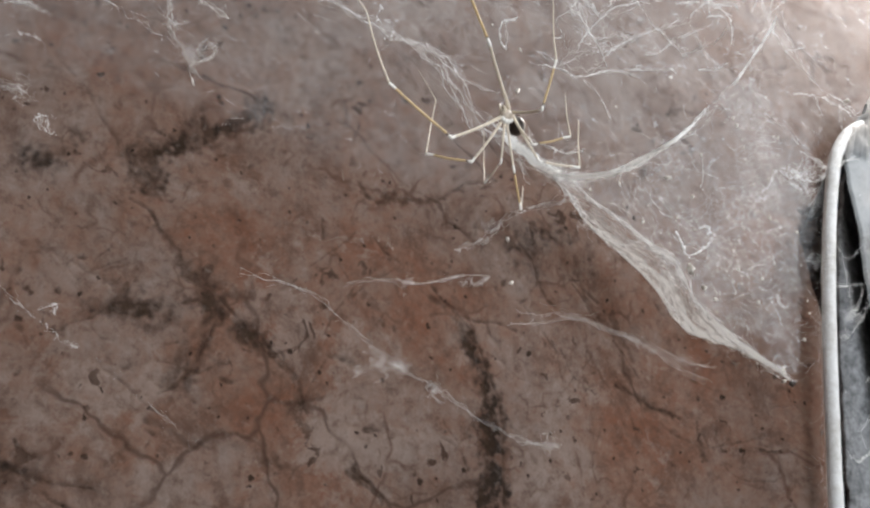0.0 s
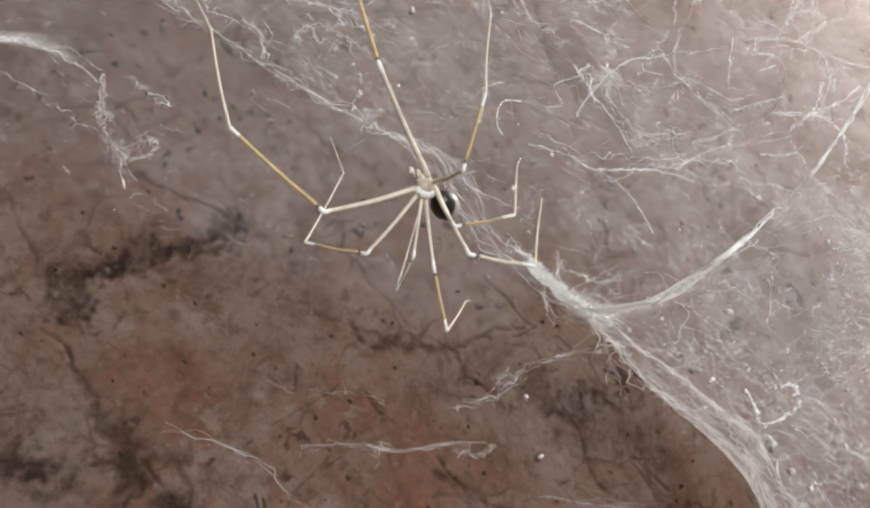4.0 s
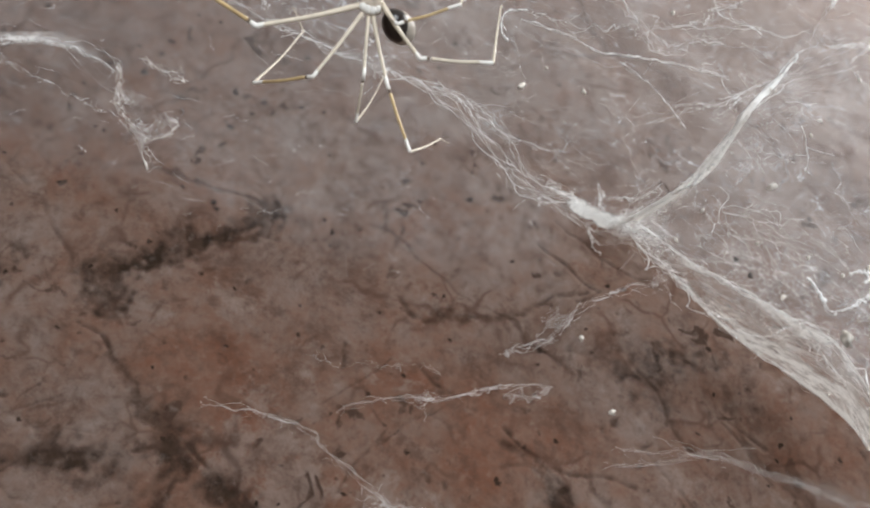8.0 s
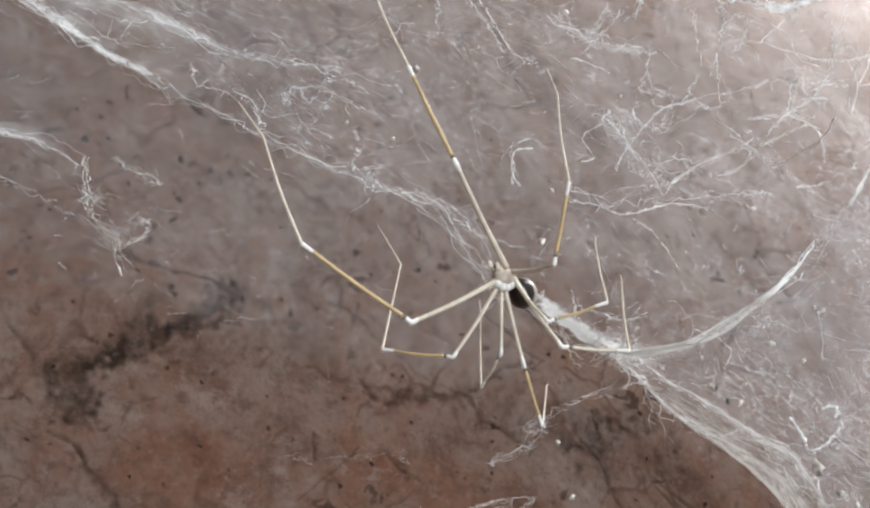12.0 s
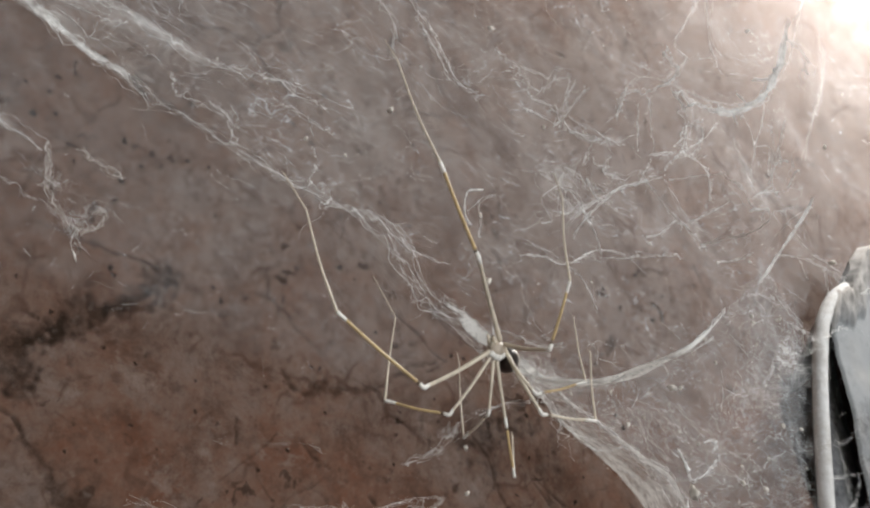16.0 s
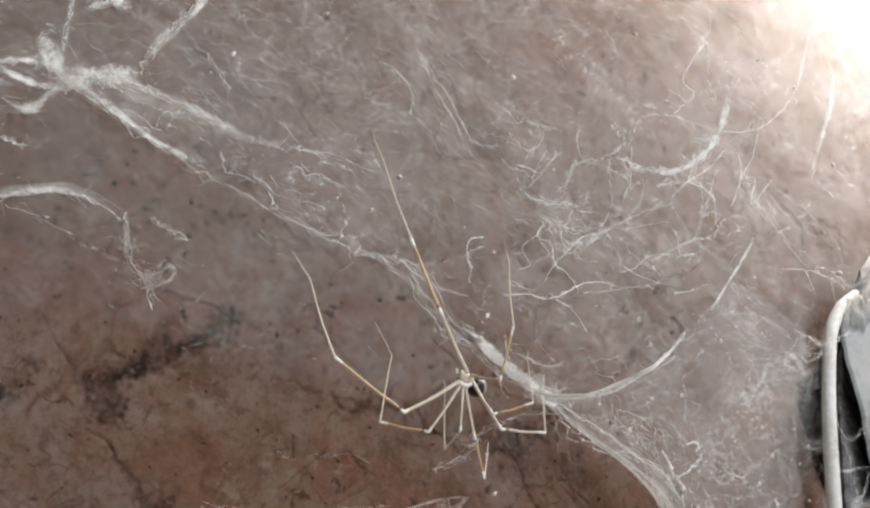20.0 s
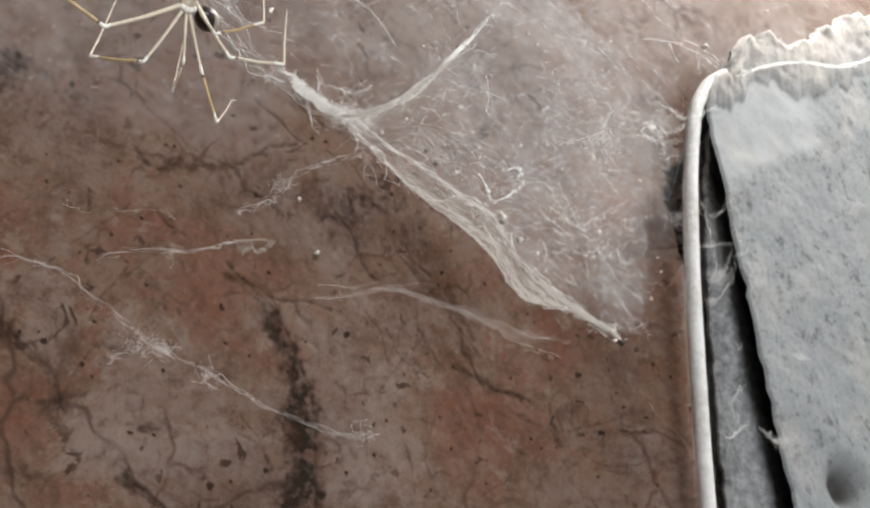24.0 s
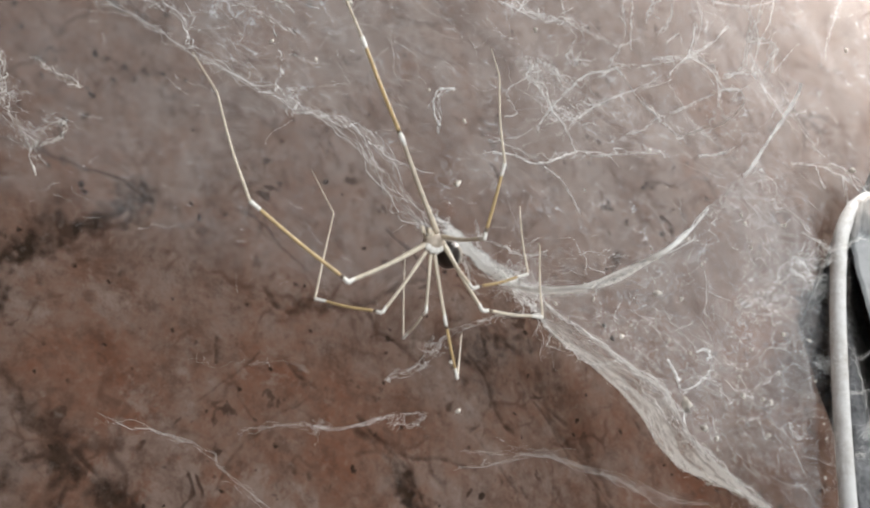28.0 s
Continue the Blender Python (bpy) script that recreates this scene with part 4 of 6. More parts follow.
def strand(kind, label, category, fibres, spread, thick, points, mat=None, rough=0.3, fray=0.6, core_thick=1.6, kink=0.5, hairs=0.25, clumpy=0.5, hair_size=0.55, parent=None):
    """A strand of silk: one uneven, kinked core thread, loose fibres of radius thick (mm) within spread (mm) of it, and short side hairs (so many a mm)."""
    points, thick, fibres = to_m(points), 1.18 * thick, math.ceil(fibres * 0.55)
    n = 20 + 16 * len(points)
    core = spline(points, n)
    length = np.linalg.norm(np.diff(core, axis=0), axis=1).sum() * 1000
    spread = min(spread, 0.045 * length)
    slow = np.abs(np.interp(np.arange(n), np.arange(0, n + 9, 9), RNG.normal(0, 0.6, len(np.arange(0, n + 9, 9)))))
    swell = 0.3 + 1.0 * slow
    gate = np.clip(1 - clumpy + clumpy * 2.2 * slow, 0.05, 2.0)
    lines = []
    for k in range(fibres):
        i, j = 0, n
        if RNG.uniform() < fray:
            mid_at = RNG.choice(n, p=gate / gate.sum())
            half = int(n * (RNG.uniform(0.03, 0.12) if clumpy > 0.9 else RNG.uniform(0.06, 0.4)))
            i, j = max(0, mid_at - half), min(n, mid_at + half)
        if j - i < 6:
            i, j = max(0, i - 3), min(n, i + 6)
        piece, wide = core[i:j], swell[i:j, None]
        m = len(piece)
        off = wander(m, rough, spread / 1000) * wide + RNG.normal(0, spread / 2200, 3)
        if RNG.uniform() < 0.3:
            off = off + (np.linspace(0, 1, m)[:, None] ** 2) * RNG.normal(0, spread / 450, 3)
        lines.append((piece + off, RNG.uniform(0.5, 1.2) * thick / 1000 * np.clip(0.4 + np.interp(np.linspace(0, 1, m), np.linspace(0, 1, 5), RNG.uniform(0, 1, 5)), 0.3, 1.3)))
    for _ in range(int(length * hairs)):
        i = RNG.choice(n - 1, p=gate[:-1] / gate[:-1].sum())
        way = core[i + 1] - core[i]
        way = way / (np.linalg.norm(way) + 1e-9) * RNG.choice((-1, 1)) * RNG.uniform(0.2, 1.4) + RNG.normal(0, 0.6, 3)
        size = RNG.gamma(1.6, hair_size) / 1000
        hair = core[i] + np.linspace(0, 1, 6)[:, None] * way * size + wander(6, 0.7, size * 0.12)
        lines.append((hair, thick / 1000 * np.linspace(0.75, 0.25, 6)))
    bent = core + wander(n, 0.4, spread * kink / 1000) + wander(n, 0.15, spread * kink / 700)
    beads = 1 + 1.6 * (RNG.uniform(0, 1, n) < 0.035)
    beads = np.maximum(beads, np.roll(beads, 1) * 0.7)
    uneven = np.clip(np.interp(np.arange(n), np.arange(0, n + 4, 4), RNG.uniform(0.25, 1.15, len(np.arange(0, n + 4, 4)))), 0.2, 1.2)
    ob = new(kind, tubes(kind, [(bent, core_thick * thick / 1000 * uneven * beads * np.clip(gate, 0.25, 1.3))], mat or SILK, 4))
    ob.parent = parent
    if parent is None:
        tagged(ob, label, category)
    if lines:
        tagged(part("fibre_fuzz", tubes("fibre_fuzz", lines, mat or SILK), None, ob), kind="stuff")
    return ob


def tuft(place, size, count, thick, mat=None):
    """A small tangle of curled silk."""
    centre, lines = np.array(at(*place)), []
    for _ in range(count):
        n = 26
        walk_on = np.cumsum(wander(n, 0.6, size / 6500), axis=0) * (1.5, 1.0, 0.9)
        walk_on -= walk_on.mean(0) - RNG.normal(0, size / 3200, 3)
        lines.append((centre + walk_on, thick / 1000 * np.interp(np.arange(n), np.arange(0, n + 5, 5), RNG.uniform(0.3, 1.5, len(np.arange(0, n + 5, 5))))))
    ob = new("silk_tuft", tubes("silk_tuft", lines, mat or SILK))
    return tagged(ob, "small tangled tuft of dusty white silk", "cobweb", kind="stuff")


def strip_data(me, dense, along, across):
    for name, values in (("dense", dense), ("along", along), ("across", across)):
        me.attributes.new(name, "FLOAT", "POINT").data.foreach_set("value", np.array(values, np.float32))


def clear_of_cable(p):
    """From 1 well before the cable to 0 over it and the cement beside it."""
    x, z = p[0] * 1000, (p[2] - EYE_LEVEL) * 1000
    return min(1.0, max(0.0, (cable_x(min(z, 56.0)) - 8 - x) / 11) + max(0.0, (z - 60) / 12))


def sheet(kind, label, side_a, side_b, n_u, n_v, mat, ripple, density):
    """A veil between two curves; density(u, v) from 0 to 1."""
    a, b = spline(to_m(side_a), n_u), spline(to_m(side_b), n_u)
    verts, dense = [], []
    for i in range(n_u):
        for j in range(n_v):
            v = j / (n_v - 1)
            p = a[i] * (1 - v) + b[i] * v
            q = Vector(p) * 60
            p = p + np.array([0, 1, 0.3]) * ripple / 1000 * noise.noise(q) + np.array([0.2, 1, 0]) * ripple / 2500 * noise.noise(q * 4)
            verts.append(p)
            dense.append(density(i / (n_u - 1), v) * clear_of_cable(p))
    faces = [(i * n_v + j, (i + 1) * n_v + j, (i + 1) * n_v + j + 1, i * n_v + j + 1) for i in range(n_u - 1) for j in range(n_v - 1)]
    me = mesh_from(kind, verts, faces, mat)
    far = np.r_[0, np.cumsum(np.linalg.norm(np.diff(a + b, axis=0), axis=1) / 2)]
    gap = np.linalg.norm(a - b, axis=1).max()
    strip_data(me, dense, np.repeat(far, n_v), np.tile(np.linspace(0, gap, n_v), n_u))
    ob = tagged(new(kind, me), label, "cobweb")
    return ob, a, b


def fuzz(kind, parent, a, b, count, length, thick, ripple, lean, v_range=(0.0, 1.0), u_range=(0.0, 1.0), mat=None):
    """Uncountable fine threads lying in the veil between the curves a and b."""
    lines = []
    n_u = len(a)
    while len(lines) < count:
        u, v = RNG.uniform(*u_range), RNG.uniform(*v_range)
        if RNG.uniform() < ((u - u_range[0]) / (u_range[1] - u_range[0])) ** 3:
            continue
        i = int(u * (n_u - 1))
        p = a[i] * (1 - v) + b[i] * v
        if RNG.uniform() > (0.5 + 1.1 * noise.noise(Vector(p) * 55)) * (0.12 + 0.88 * clear_of_cable(p)):
            continue
        p = p + RNG.normal(0, ripple / 1000, 3) * (0.5, 1.0, 0.5)
        turn = RNG.normal(lean + 0.8 * noise.noise(Vector(p) * 40 + Vector((9, 0, 0))), 0.55)
        way = np.array([math.cos(turn), RNG.normal(0, 0.35), math.sin(turn)])
        size = RNG.gamma(2.0, length / 2) / 1000
        line = p + np.linspace(-0.5, 0.5, 12)[:, None] * way * size + wander(12, 0.4, size * 0.05) + wander(12, 0.9, 0.00012)
        lines.append((line, min(2.2, RNG.lognormal(-0.2, 0.5)) * thick / 1000 * RNG.uniform(0.6, 1.2, 12)))
    return tagged(part(kind, tubes(kind, lines, mat or SILK), None, parent), kind="stuff")


def twigs(kind, parent, a, b, count, thick, u_low=0.0):
    """Loose bright threads caught in the veil between the curves a and b: sharply kinked, forked and beaded."""
    lines = []

    def run(p, turn, steps, r, forks):
        pts = [p]
        for _ in range(steps):
            turn += RNG.normal(0, 0.45)
            p = p + np.array([math.cos(turn), RNG.normal(0, 0.3), math.sin(turn)]) * RNG.uniform(0.4, 1.5) / 1000
            pts.append(p)
            if forks and RNG.uniform() < 0.3:
                run(p, turn + RNG.choice((-1, 1)) * RNG.uniform(0.5, 1.2), max(2, steps // 2), r * 0.75, forks - 1)
        lines.append((np.array(pts), r / 1000 * RNG.uniform(0.5, 1.4, len(pts))))

    while len(lines) < count:
        u, v = RNG.uniform(u_low, 1.0), RNG.uniform(0, 1) ** 1.4
        i = int(u * (len(a) - 1))
        p = a[i] * (1 - v) + b[i] * v + RNG.normal(0, 0.003, 3)
        if RNG.uniform() < (0.45 + 1.2 * noise.noise(Vector(p) * 38 + Vector((4, 0, 0)))) * (0.15 + 0.85 * clear_of_cable(p)):
            run(p, RNG.normal(0, 0.9), int(RNG.integers(3, 10)), thick * min(2.4, RNG.lognormal(-0.15, 0.55)), 2)
    return tagged(part(kind, tubes(kind, lines, SILK, 4), None, parent), kind="stuff")


def ribbon(thing, points, wide, mat, strength=0.7, taper=0.0):
    """A soft flat ribbon of felted silk along a line."""
    line = spline(to_m(points), 50)
    n = len(line)
    way = np.gradient(line, axis=0)
    side = np.cross(way, (0.3, 0.8, 0.4))
    side /= np.linalg.norm(side, axis=1)[:, None]
    width = wide / 1000 * (0.6 + 0.5 * np.abs(np.interp(np.arange(n), np.arange(0, n + 6, 6), RNG.normal(0.6, 0.7, len(np.arange(0, n + 6, 6))))))
    if taper:
        ends = np.minimum(np.arange(n), np.arange(n)[::-1]) / n
        width = np.minimum(width, wide / 850) * np.clip(ends / taper, 0.12, 1.0)
    verts, dense, across = [], [], []
    far = np.r_[0, np.cumsum(np.linalg.norm(np.diff(line, axis=0), axis=1))] + RNG.uniform(0, 1)
    for i in range(n):
        for j in range(7):
            v = j / 3 - 1
            verts.append(line[i] + side[i] * v * width[i] + np.array([0, 1, 0]) * RNG.normal(0, wide / 9000))
            across.append(v * width[i])
            dense.append(strength * (1 - v * v) * min(1.0, 3.5 * i / n, 3.5 * (n - 1 - i) / n))
    faces = [(i * 7 + j, i * 7 + 7 + j, i * 7 + 8 + j, i * 7 + j + 1) for i in range(n - 1) for j in range(6)]
    me = mesh_from("felt", verts, faces, mat)
    strip_data(me, dense, np.repeat(far, 7), across)
    return part("felt", me, mat, thing, "soft flat felt of grey silk")


# strands and threads: fibres, spread and thickness in millimetres, then the places they hang through
BAND_A = ((25.4, -39, 10), (31.5, -35, 8.8), (38, -28.5, 11.6), (44, -22, 13.7), (53, -15.5, 13.2), (63.6, -12, 11), (72.7, -13, 4.4), (74.4, -21, -8), (72.4, -38, -17.3), (67, -56.5, -29.5))
BAND_B = ((25.4, -39, 9.6), (29, -42, 6.3), (35.3, -40, 5.3), (41.6, -40, 2.8), (48, -42, -1.6), (53.5, -42, -3.8), (60.3, -39, -8.6), (65.8, -42, -15.5), (66.4, -56.5, -28.8))
silk_band, _, _ = sheet("silk_band", "thick twisted band of white silk", BAND_A, BAND_B, 120, 16, VEIL_BAND, 0.9,
      lambda u, v: (0.17 + 0.6 * v**8 + 0.95 * math.exp(-((v / 0.38) ** 2)) * min(1.0, max(0.0, (u - 0.15) / 0.25)) + 0.75 * min(1.0, max(0.0, (u - 0.6) / 0.12))) * max(0.25, 1 + 0.8 * noise.noise(Vector((u * 24, v * 5, 1.7)))))
# the film that hangs from the arm, thick along its upper edge
ARM = ((25.3, -39, 10), (23.9, -45, 5.6), (24.4, -51, 3.1), (25.2, -57, 1.4), (26.2, -62, 1), (26.4, -68, 1), (26.6, -73, 1.3), (28.4, -75.2, 3.4), (30.2, -77, 6.2))
sheet("silk_film", "white silk film hanging from the thick arm of the web", ARM, [(x + 1.5 - 0.02 * abs(y + 47), y + 1.0, z - 1.7 + 0.025 * abs(y + 47)) for x, y, z in ARM], 80, 14, VEIL_SOFT, 0.3,
      lambda u, v: 1.3 * (1 - v) ** 1.6 * (1 + 0.7 * noise.noise(Vector((u * 14, v * 3, 5.1)))) * min(1.0, 1.5 * (1 - u)))
LINE = ((-64.9, -38, 45.5), (-57, -39, 41.8), (-41.7, -40, 35.4), (-25, -37.8, 32), (-9.5, -37, 29.3), (4.3, -32, 32.4), (10.4, -28.5, 32), (15.5, -26.1, 27), (19, -26.5, 24.4), (23.2, -27, 22.8), (24.4, -31, 17.1), (25.5, -36, 12.4), (25.4, -40, 9))
ribbon(strand("silk_rope", "long twisted rope of grey silk", "cobweb", 4, 0.7, 0.017, LINE, hairs=0.15), LINE, 1.4, VEIL_SOFT, 0.17)
LINE = ((-23.9, -37.6, 31.9), (-7.4, -36.2, 30.5), (4.1, -32.1, 28.5), (10.9, -28.3, 24.9), (19.6, -26.6, 21.3), (25.3, -34.4, 11.7), (27.9, -45.9, 4.9))
ribbon(strand("silk_rope", "long twisted rope of grey silk", "cobweb", 4, 0.7, 0.016, LINE, hairs=0.15), LINE, 1.2, VEIL_SOFT, 0.14)
LINE = ((-80.8, -22, 25.4), (-69.3, -19, 32), (-59.9, -18, 36.6), (-51.6, -18, 36.2), (-47.6, -18, 33.9))
ribbon(strand("silk_strand", "frayed strand of old silk", "cobweb", 8, 0.4, 0.022, LINE), LINE, 0.7, VEIL_SOFT, 0.7)
strand("silk_strand", "frayed strand of old silk", "cobweb", 5, 0.4, 0.02, ((-69.3, -19, 32), (-62, -18, 30.4), (-50.4, -18, 26.7), (-43, -17, 24.6), (-38.1, -15, 21)), core_thick=0.95, fray=1.0, rough=0.4, kink=0.7, hairs=0.7, clumpy=1.0)
LINE = ((25.3, -39, 10), (23.9, -45, 5.6), (24.4, -51, 3.1), (25.2, -57, 1.4), (26.2, -62, 1), (26.4, -68, 1), (26.6, -73, 1.3), (28.4, -75.2, 3.4), (30.2, -77, 6.2))
ribbon(strand("silk_strand", "frayed strand of old silk", "cobweb", 10, 0.2, 0.04, LINE, core_thick=2.0), LINE, 0.72, VEIL_SOLID, 6.0, 0.35)
strand("edge_strand", "frayed strand of old silk", "cobweb", 7, 0.4, 0.039, ((25.4, -39, 10), (31.5, -35, 8.8), (38, -28.5, 11.6), (44, -22, 13.7), (53, -15.5, 13.2), (63.6, -12, 11), (72.7, -13, 4.4), (74.4, -21, -8), (72.4, -38, -17.3), (67, -56.5, -29.5)), rough=0.28, fray=0.7, kink=0.5, hairs=1.0, parent=silk_band)
strand("edge_strand", "frayed strand of old silk", "cobweb", 6, 0.45, 0.036, ((25.4, -39, 9.6), (29, -42, 6.3), (35.3, -40, 5.3), (41.6, -40, 2.8), (48, -42, -1.6), (53.5, -42, -3.8), (60.3, -39, -8.6), (65.8, -42, -15.5), (66.4, -56.5, -28.8)), rough=0.28, fray=0.7, kink=0.5, hairs=1.0, parent=silk_band)
strand("edge_strand", "frayed strand of old silk", "cobweb", 6, 0.9, 0.034, ((25.4, -39, 9.8), (32.8, -37, 6.2), (38.7, -33, 4.9), (45.4, -30, 3.6), (51.9, -31, 3.2), (53.7, -34, 2), (53.7, -38, -1.7), (53.1, -40, -5.9), (55.2, -40, -8), (64, -38, -11), (70, -40, -17), (67, -56.5, -29.2)), rough=0.28, fray=0.7, kink=0.5, hairs=1.0, parent=silk_band)
LINE = ((19, -26.2, 25), (21.5, -27, 23), (23.4, -29, 19.8), (24.4, -31.5, 16.8), (25.3, -35, 13.2), (25.4, -39, 10), (24.2, -44, 6.4), (24.2, -49, 3.8))
ribbon(strand("silk_rope", "thick white felted rope of silk", "cobweb", 14, 0.7, 0.03, LINE, rough=0.28, fray=0.7, kink=0.5, hairs=0.8), LINE, 1.2, VEIL_SOLID, 1.1, 0.2)
strand("silk_strand", "frayed strand of old silk", "cobweb", 8, 0.3, 0.024, ((25, -32.5, 22.2), (25, -32.6, 18.2), (25.3, -34, 13.7)))
strand("silk_strand", "frayed strand of old silk", "cobweb", 7, 0.3, 0.024, ((25.1, -33.1, 19.1), (26.4, -37.7, 15.6), (27.3, -41.5, 12.9), (28.2, -45.9, 11.6)))
strand("silk_strand", "frayed strand of old silk", "cobweb", 7, 0.3, 0.024, ((24.1, -30, 16.3), (24.4, -31.2, 12.2), (24.8, -32.7, 8.6)))
strand("silk_strand", "frayed strand of old silk", "cobweb", 5, 0.45, 0.01, ((-24.1, -8, -12.6), (-10.9, -12, -15.4), (-3, -16, -22.7), (2.8, -19, -27.8), (12.5, -21, -32.4), (24.2, -18, -35.8), (39.9, -12, -36.7), (48.3, -10, -35.7)), rough=0.3, fray=0.8, kink=0.7, hairs=1.1, clumpy=0.75)
strand("silk_strand", "frayed strand of old silk", "cobweb", 9, 0.6, 0.014, ((-2.9, -17, -30.7), (1.7, -19, -28.5), (7, -20, -28.4)), core_thick=0.95, fray=1.0, rough=0.4, kink=0.7, hairs=0.7, clumpy=1.0)
FAN = "cobweb", 5, 0.5, 0.009
for spread_end in (((33, -13, -13), (40, -14, -11.4)), ((35, -13, -9.6), (42, -14, -9.4)), ((41, -13, -6), (45, -14, -7.6))):
    strand("silk_strand", "faint frayed strand of old silk over the wall", *FAN, (*spread_end, (50, -15, -8.6), (58, -15, -9.6), (66, -15, -10.8)), core_thick=0.8, fray=0.8, rough=0.2, kink=0.4, hairs=0.3)
LINE = ((44, -14.5, -9), (50, -15, -8.8), (57, -15, -9.6), (65.1, -15, -10.6), (74, -14.5, -11.8), (84, -13.5, -12.4), (92, -12.5, -11.4))
ribbon(strand("silk_strand", "faint frayed strand of old silk over the wall", *FAN, LINE, core_thick=0.8, fray=0.6, rough=0.2, kink=0.4, hairs=0.2), LINE, 1.5, VEIL_SOFT, 0.16)
LINE = ((62, -15, -9.6), (72, -14, -12), (80, -13, -14.4), (88, -12, -15.4))
ribbon(strand("silk_strand", "faint frayed strand of old silk over the wall", *FAN, LINE, core_thick=0.8, fray=0.6, rough=0.2, kink=0.4, hairs=0.2), LINE, 1.0, VEIL_SOFT, 0.1)
strand("silk_thread", "thin loose white silk thread", "cobweb", 14, 0.3, 0.007, ((-9.6, -4, 0.6), (-5.5, -3, 0.5), (0.1, -2, 2.2), (6.6, -2, 3.8), (10.2, -4, 2)), core_thick=0.95, fray=1.0, rough=0.4, kink=0.7, hairs=0.7, clumpy=1.0)
strand("silk_thread", "thin loose white silk thread", "cobweb", 7, 0.3, 0.012, ((-5.2, -16, -13.2), (2.6, -20, -12), (6.1, -22, -12.8), (11.4, -24, -11.3), (17.2, -24, -9.1), (21.4, -24, -8.8)), kink=0.8, rough=0.35, fray=0.7, hairs=0.7, clumpy=0.7, core_thick=1.3)
strand("silk_thread", "thin loose white silk thread", "cobweb", 6, 0.35, 0.012, ((15.2, -23, -10.7), (19.2, -24, -10.5), (21.1, -24, -8.1)), kink=0.8, rough=0.35, fray=0.7, hairs=0.7, clumpy=0.7, core_thick=1.3)
strand("silk_strand", "frayed strand of old silk", "cobweb", 8, 0.4, 0.017, ((14.8, -22, -3.7), (20.4, -23, -0.9), (23.4, -23, 3), (25.2, -24, 5.4), (28.3, -26, 7.4), (36.2, -30, 9.5)), rough=0.3, fray=0.8, kink=0.7, hairs=1.1, clumpy=0.75)
strand("silk_strand", "frayed strand of old silk", "cobweb", 12, 0.35, 0.017, ((-65.5, -12, -25.9), (-60.4, -11, -28.9), (-56.1, -10, -31.6), (-51.1, -9, -33.1)), core_thick=0.95, fray=1.0, rough=0.4, kink=0.7, hairs=0.7, clumpy=1.0)
strand("silk_curl", "curled dusty shred hanging in the cobweb", "cobweb", 2, 0.1, 0.1, ((42.9, -54, -4.4), (43.5, -54, -5.0), (44.2, -54, -6.2), (44.9, -54, -7.4)), fray=0.0, kink=0.5, hairs=0.3)
strand("silk_curl", "curled dusty shred hanging in the cobweb", "cobweb", 2, 0.1, 0.055, ((44.9, -54, -7.6), (45.3, -54, -8.5), (47.5, -54, -7.7), (50.4, -54, -5.4), (51.9, -54, -3.5)), fray=0.0, kink=1.2, hairs=0.3)
strand("silk_curl", "curled dusty shred hanging in the cobweb", "cobweb", 2, 0.08, 0.065, ((49, -54, -2.1), (50.5, -54, -1.4), (51.4, -54, -2.1), (50.8, -54, -3)), fray=0.0, kink=1.2, hairs=0.3)
strand("silk_curl", "curled dusty shred hanging in the cobweb", "cobweb", 2, 0.06, 0.045, ((5.9, -56, 27.1), (3.1, -56, 25.5), (2.7, -56, 22.1), (3.6, -56, 20.4)))
strand("silk_thread", "thin loose white silk thread", "cobweb", 2, 0.35, 0.022, ((0.6, -40, 76.6), (4.6, -40, 69), (11.1, -40, 59.8), (15.1, -40, 58.5)), kink=0.8, rough=0.35, fray=0.7, hairs=0.7, clumpy=0.7, core_thick=1.3)
LINE = ((-59.9, -37, 46.8), (-47.9, -36, 50.5), (-37, -36, 48), (-28.9, -38, 45.4), (-19.7, -40, 45), (-9, -42, 43.7))
ribbon(strand("silk_strand", "frayed strand of old silk", "cobweb", 3, 0.5, 0.017, LINE), LINE, 0.9, VEIL_SOFT, 0.15)
strand("silk_thread", "thin loose white silk thread", "cobweb", 2, 0.35, 0.022, ((2.9, -68, 12.5), (9.2, -69, 11.2), (18, -70, 13.6), (30.7, -70, 18.1)), kink=0.8, rough=0.35, fray=0.7, hairs=0.7, clumpy=0.7, core_thick=1.3)
strand("silk_thread", "thin loose white silk thread", "cobweb", 2, 0.35, 0.022, ((10.1, -69, 26), (12.9, -69, 24.8), (15.8, -69, 24.1), (21.1, -69, 27.5), (26.7, -69, 31.2)), kink=0.8, rough=0.35, fray=0.7, hairs=0.7, clumpy=0.7, core_thick=1.3)
strand("silk_thread", "thin loose white silk thread", "cobweb", 2, 0.35, 0.022, ((13.7, -62, 31.3), (18.2, -62, 25.8), (24.9, -62, 24.1)), kink=0.8, rough=0.35, fray=0.7, hairs=0.7, clumpy=0.7, core_thick=1.3)
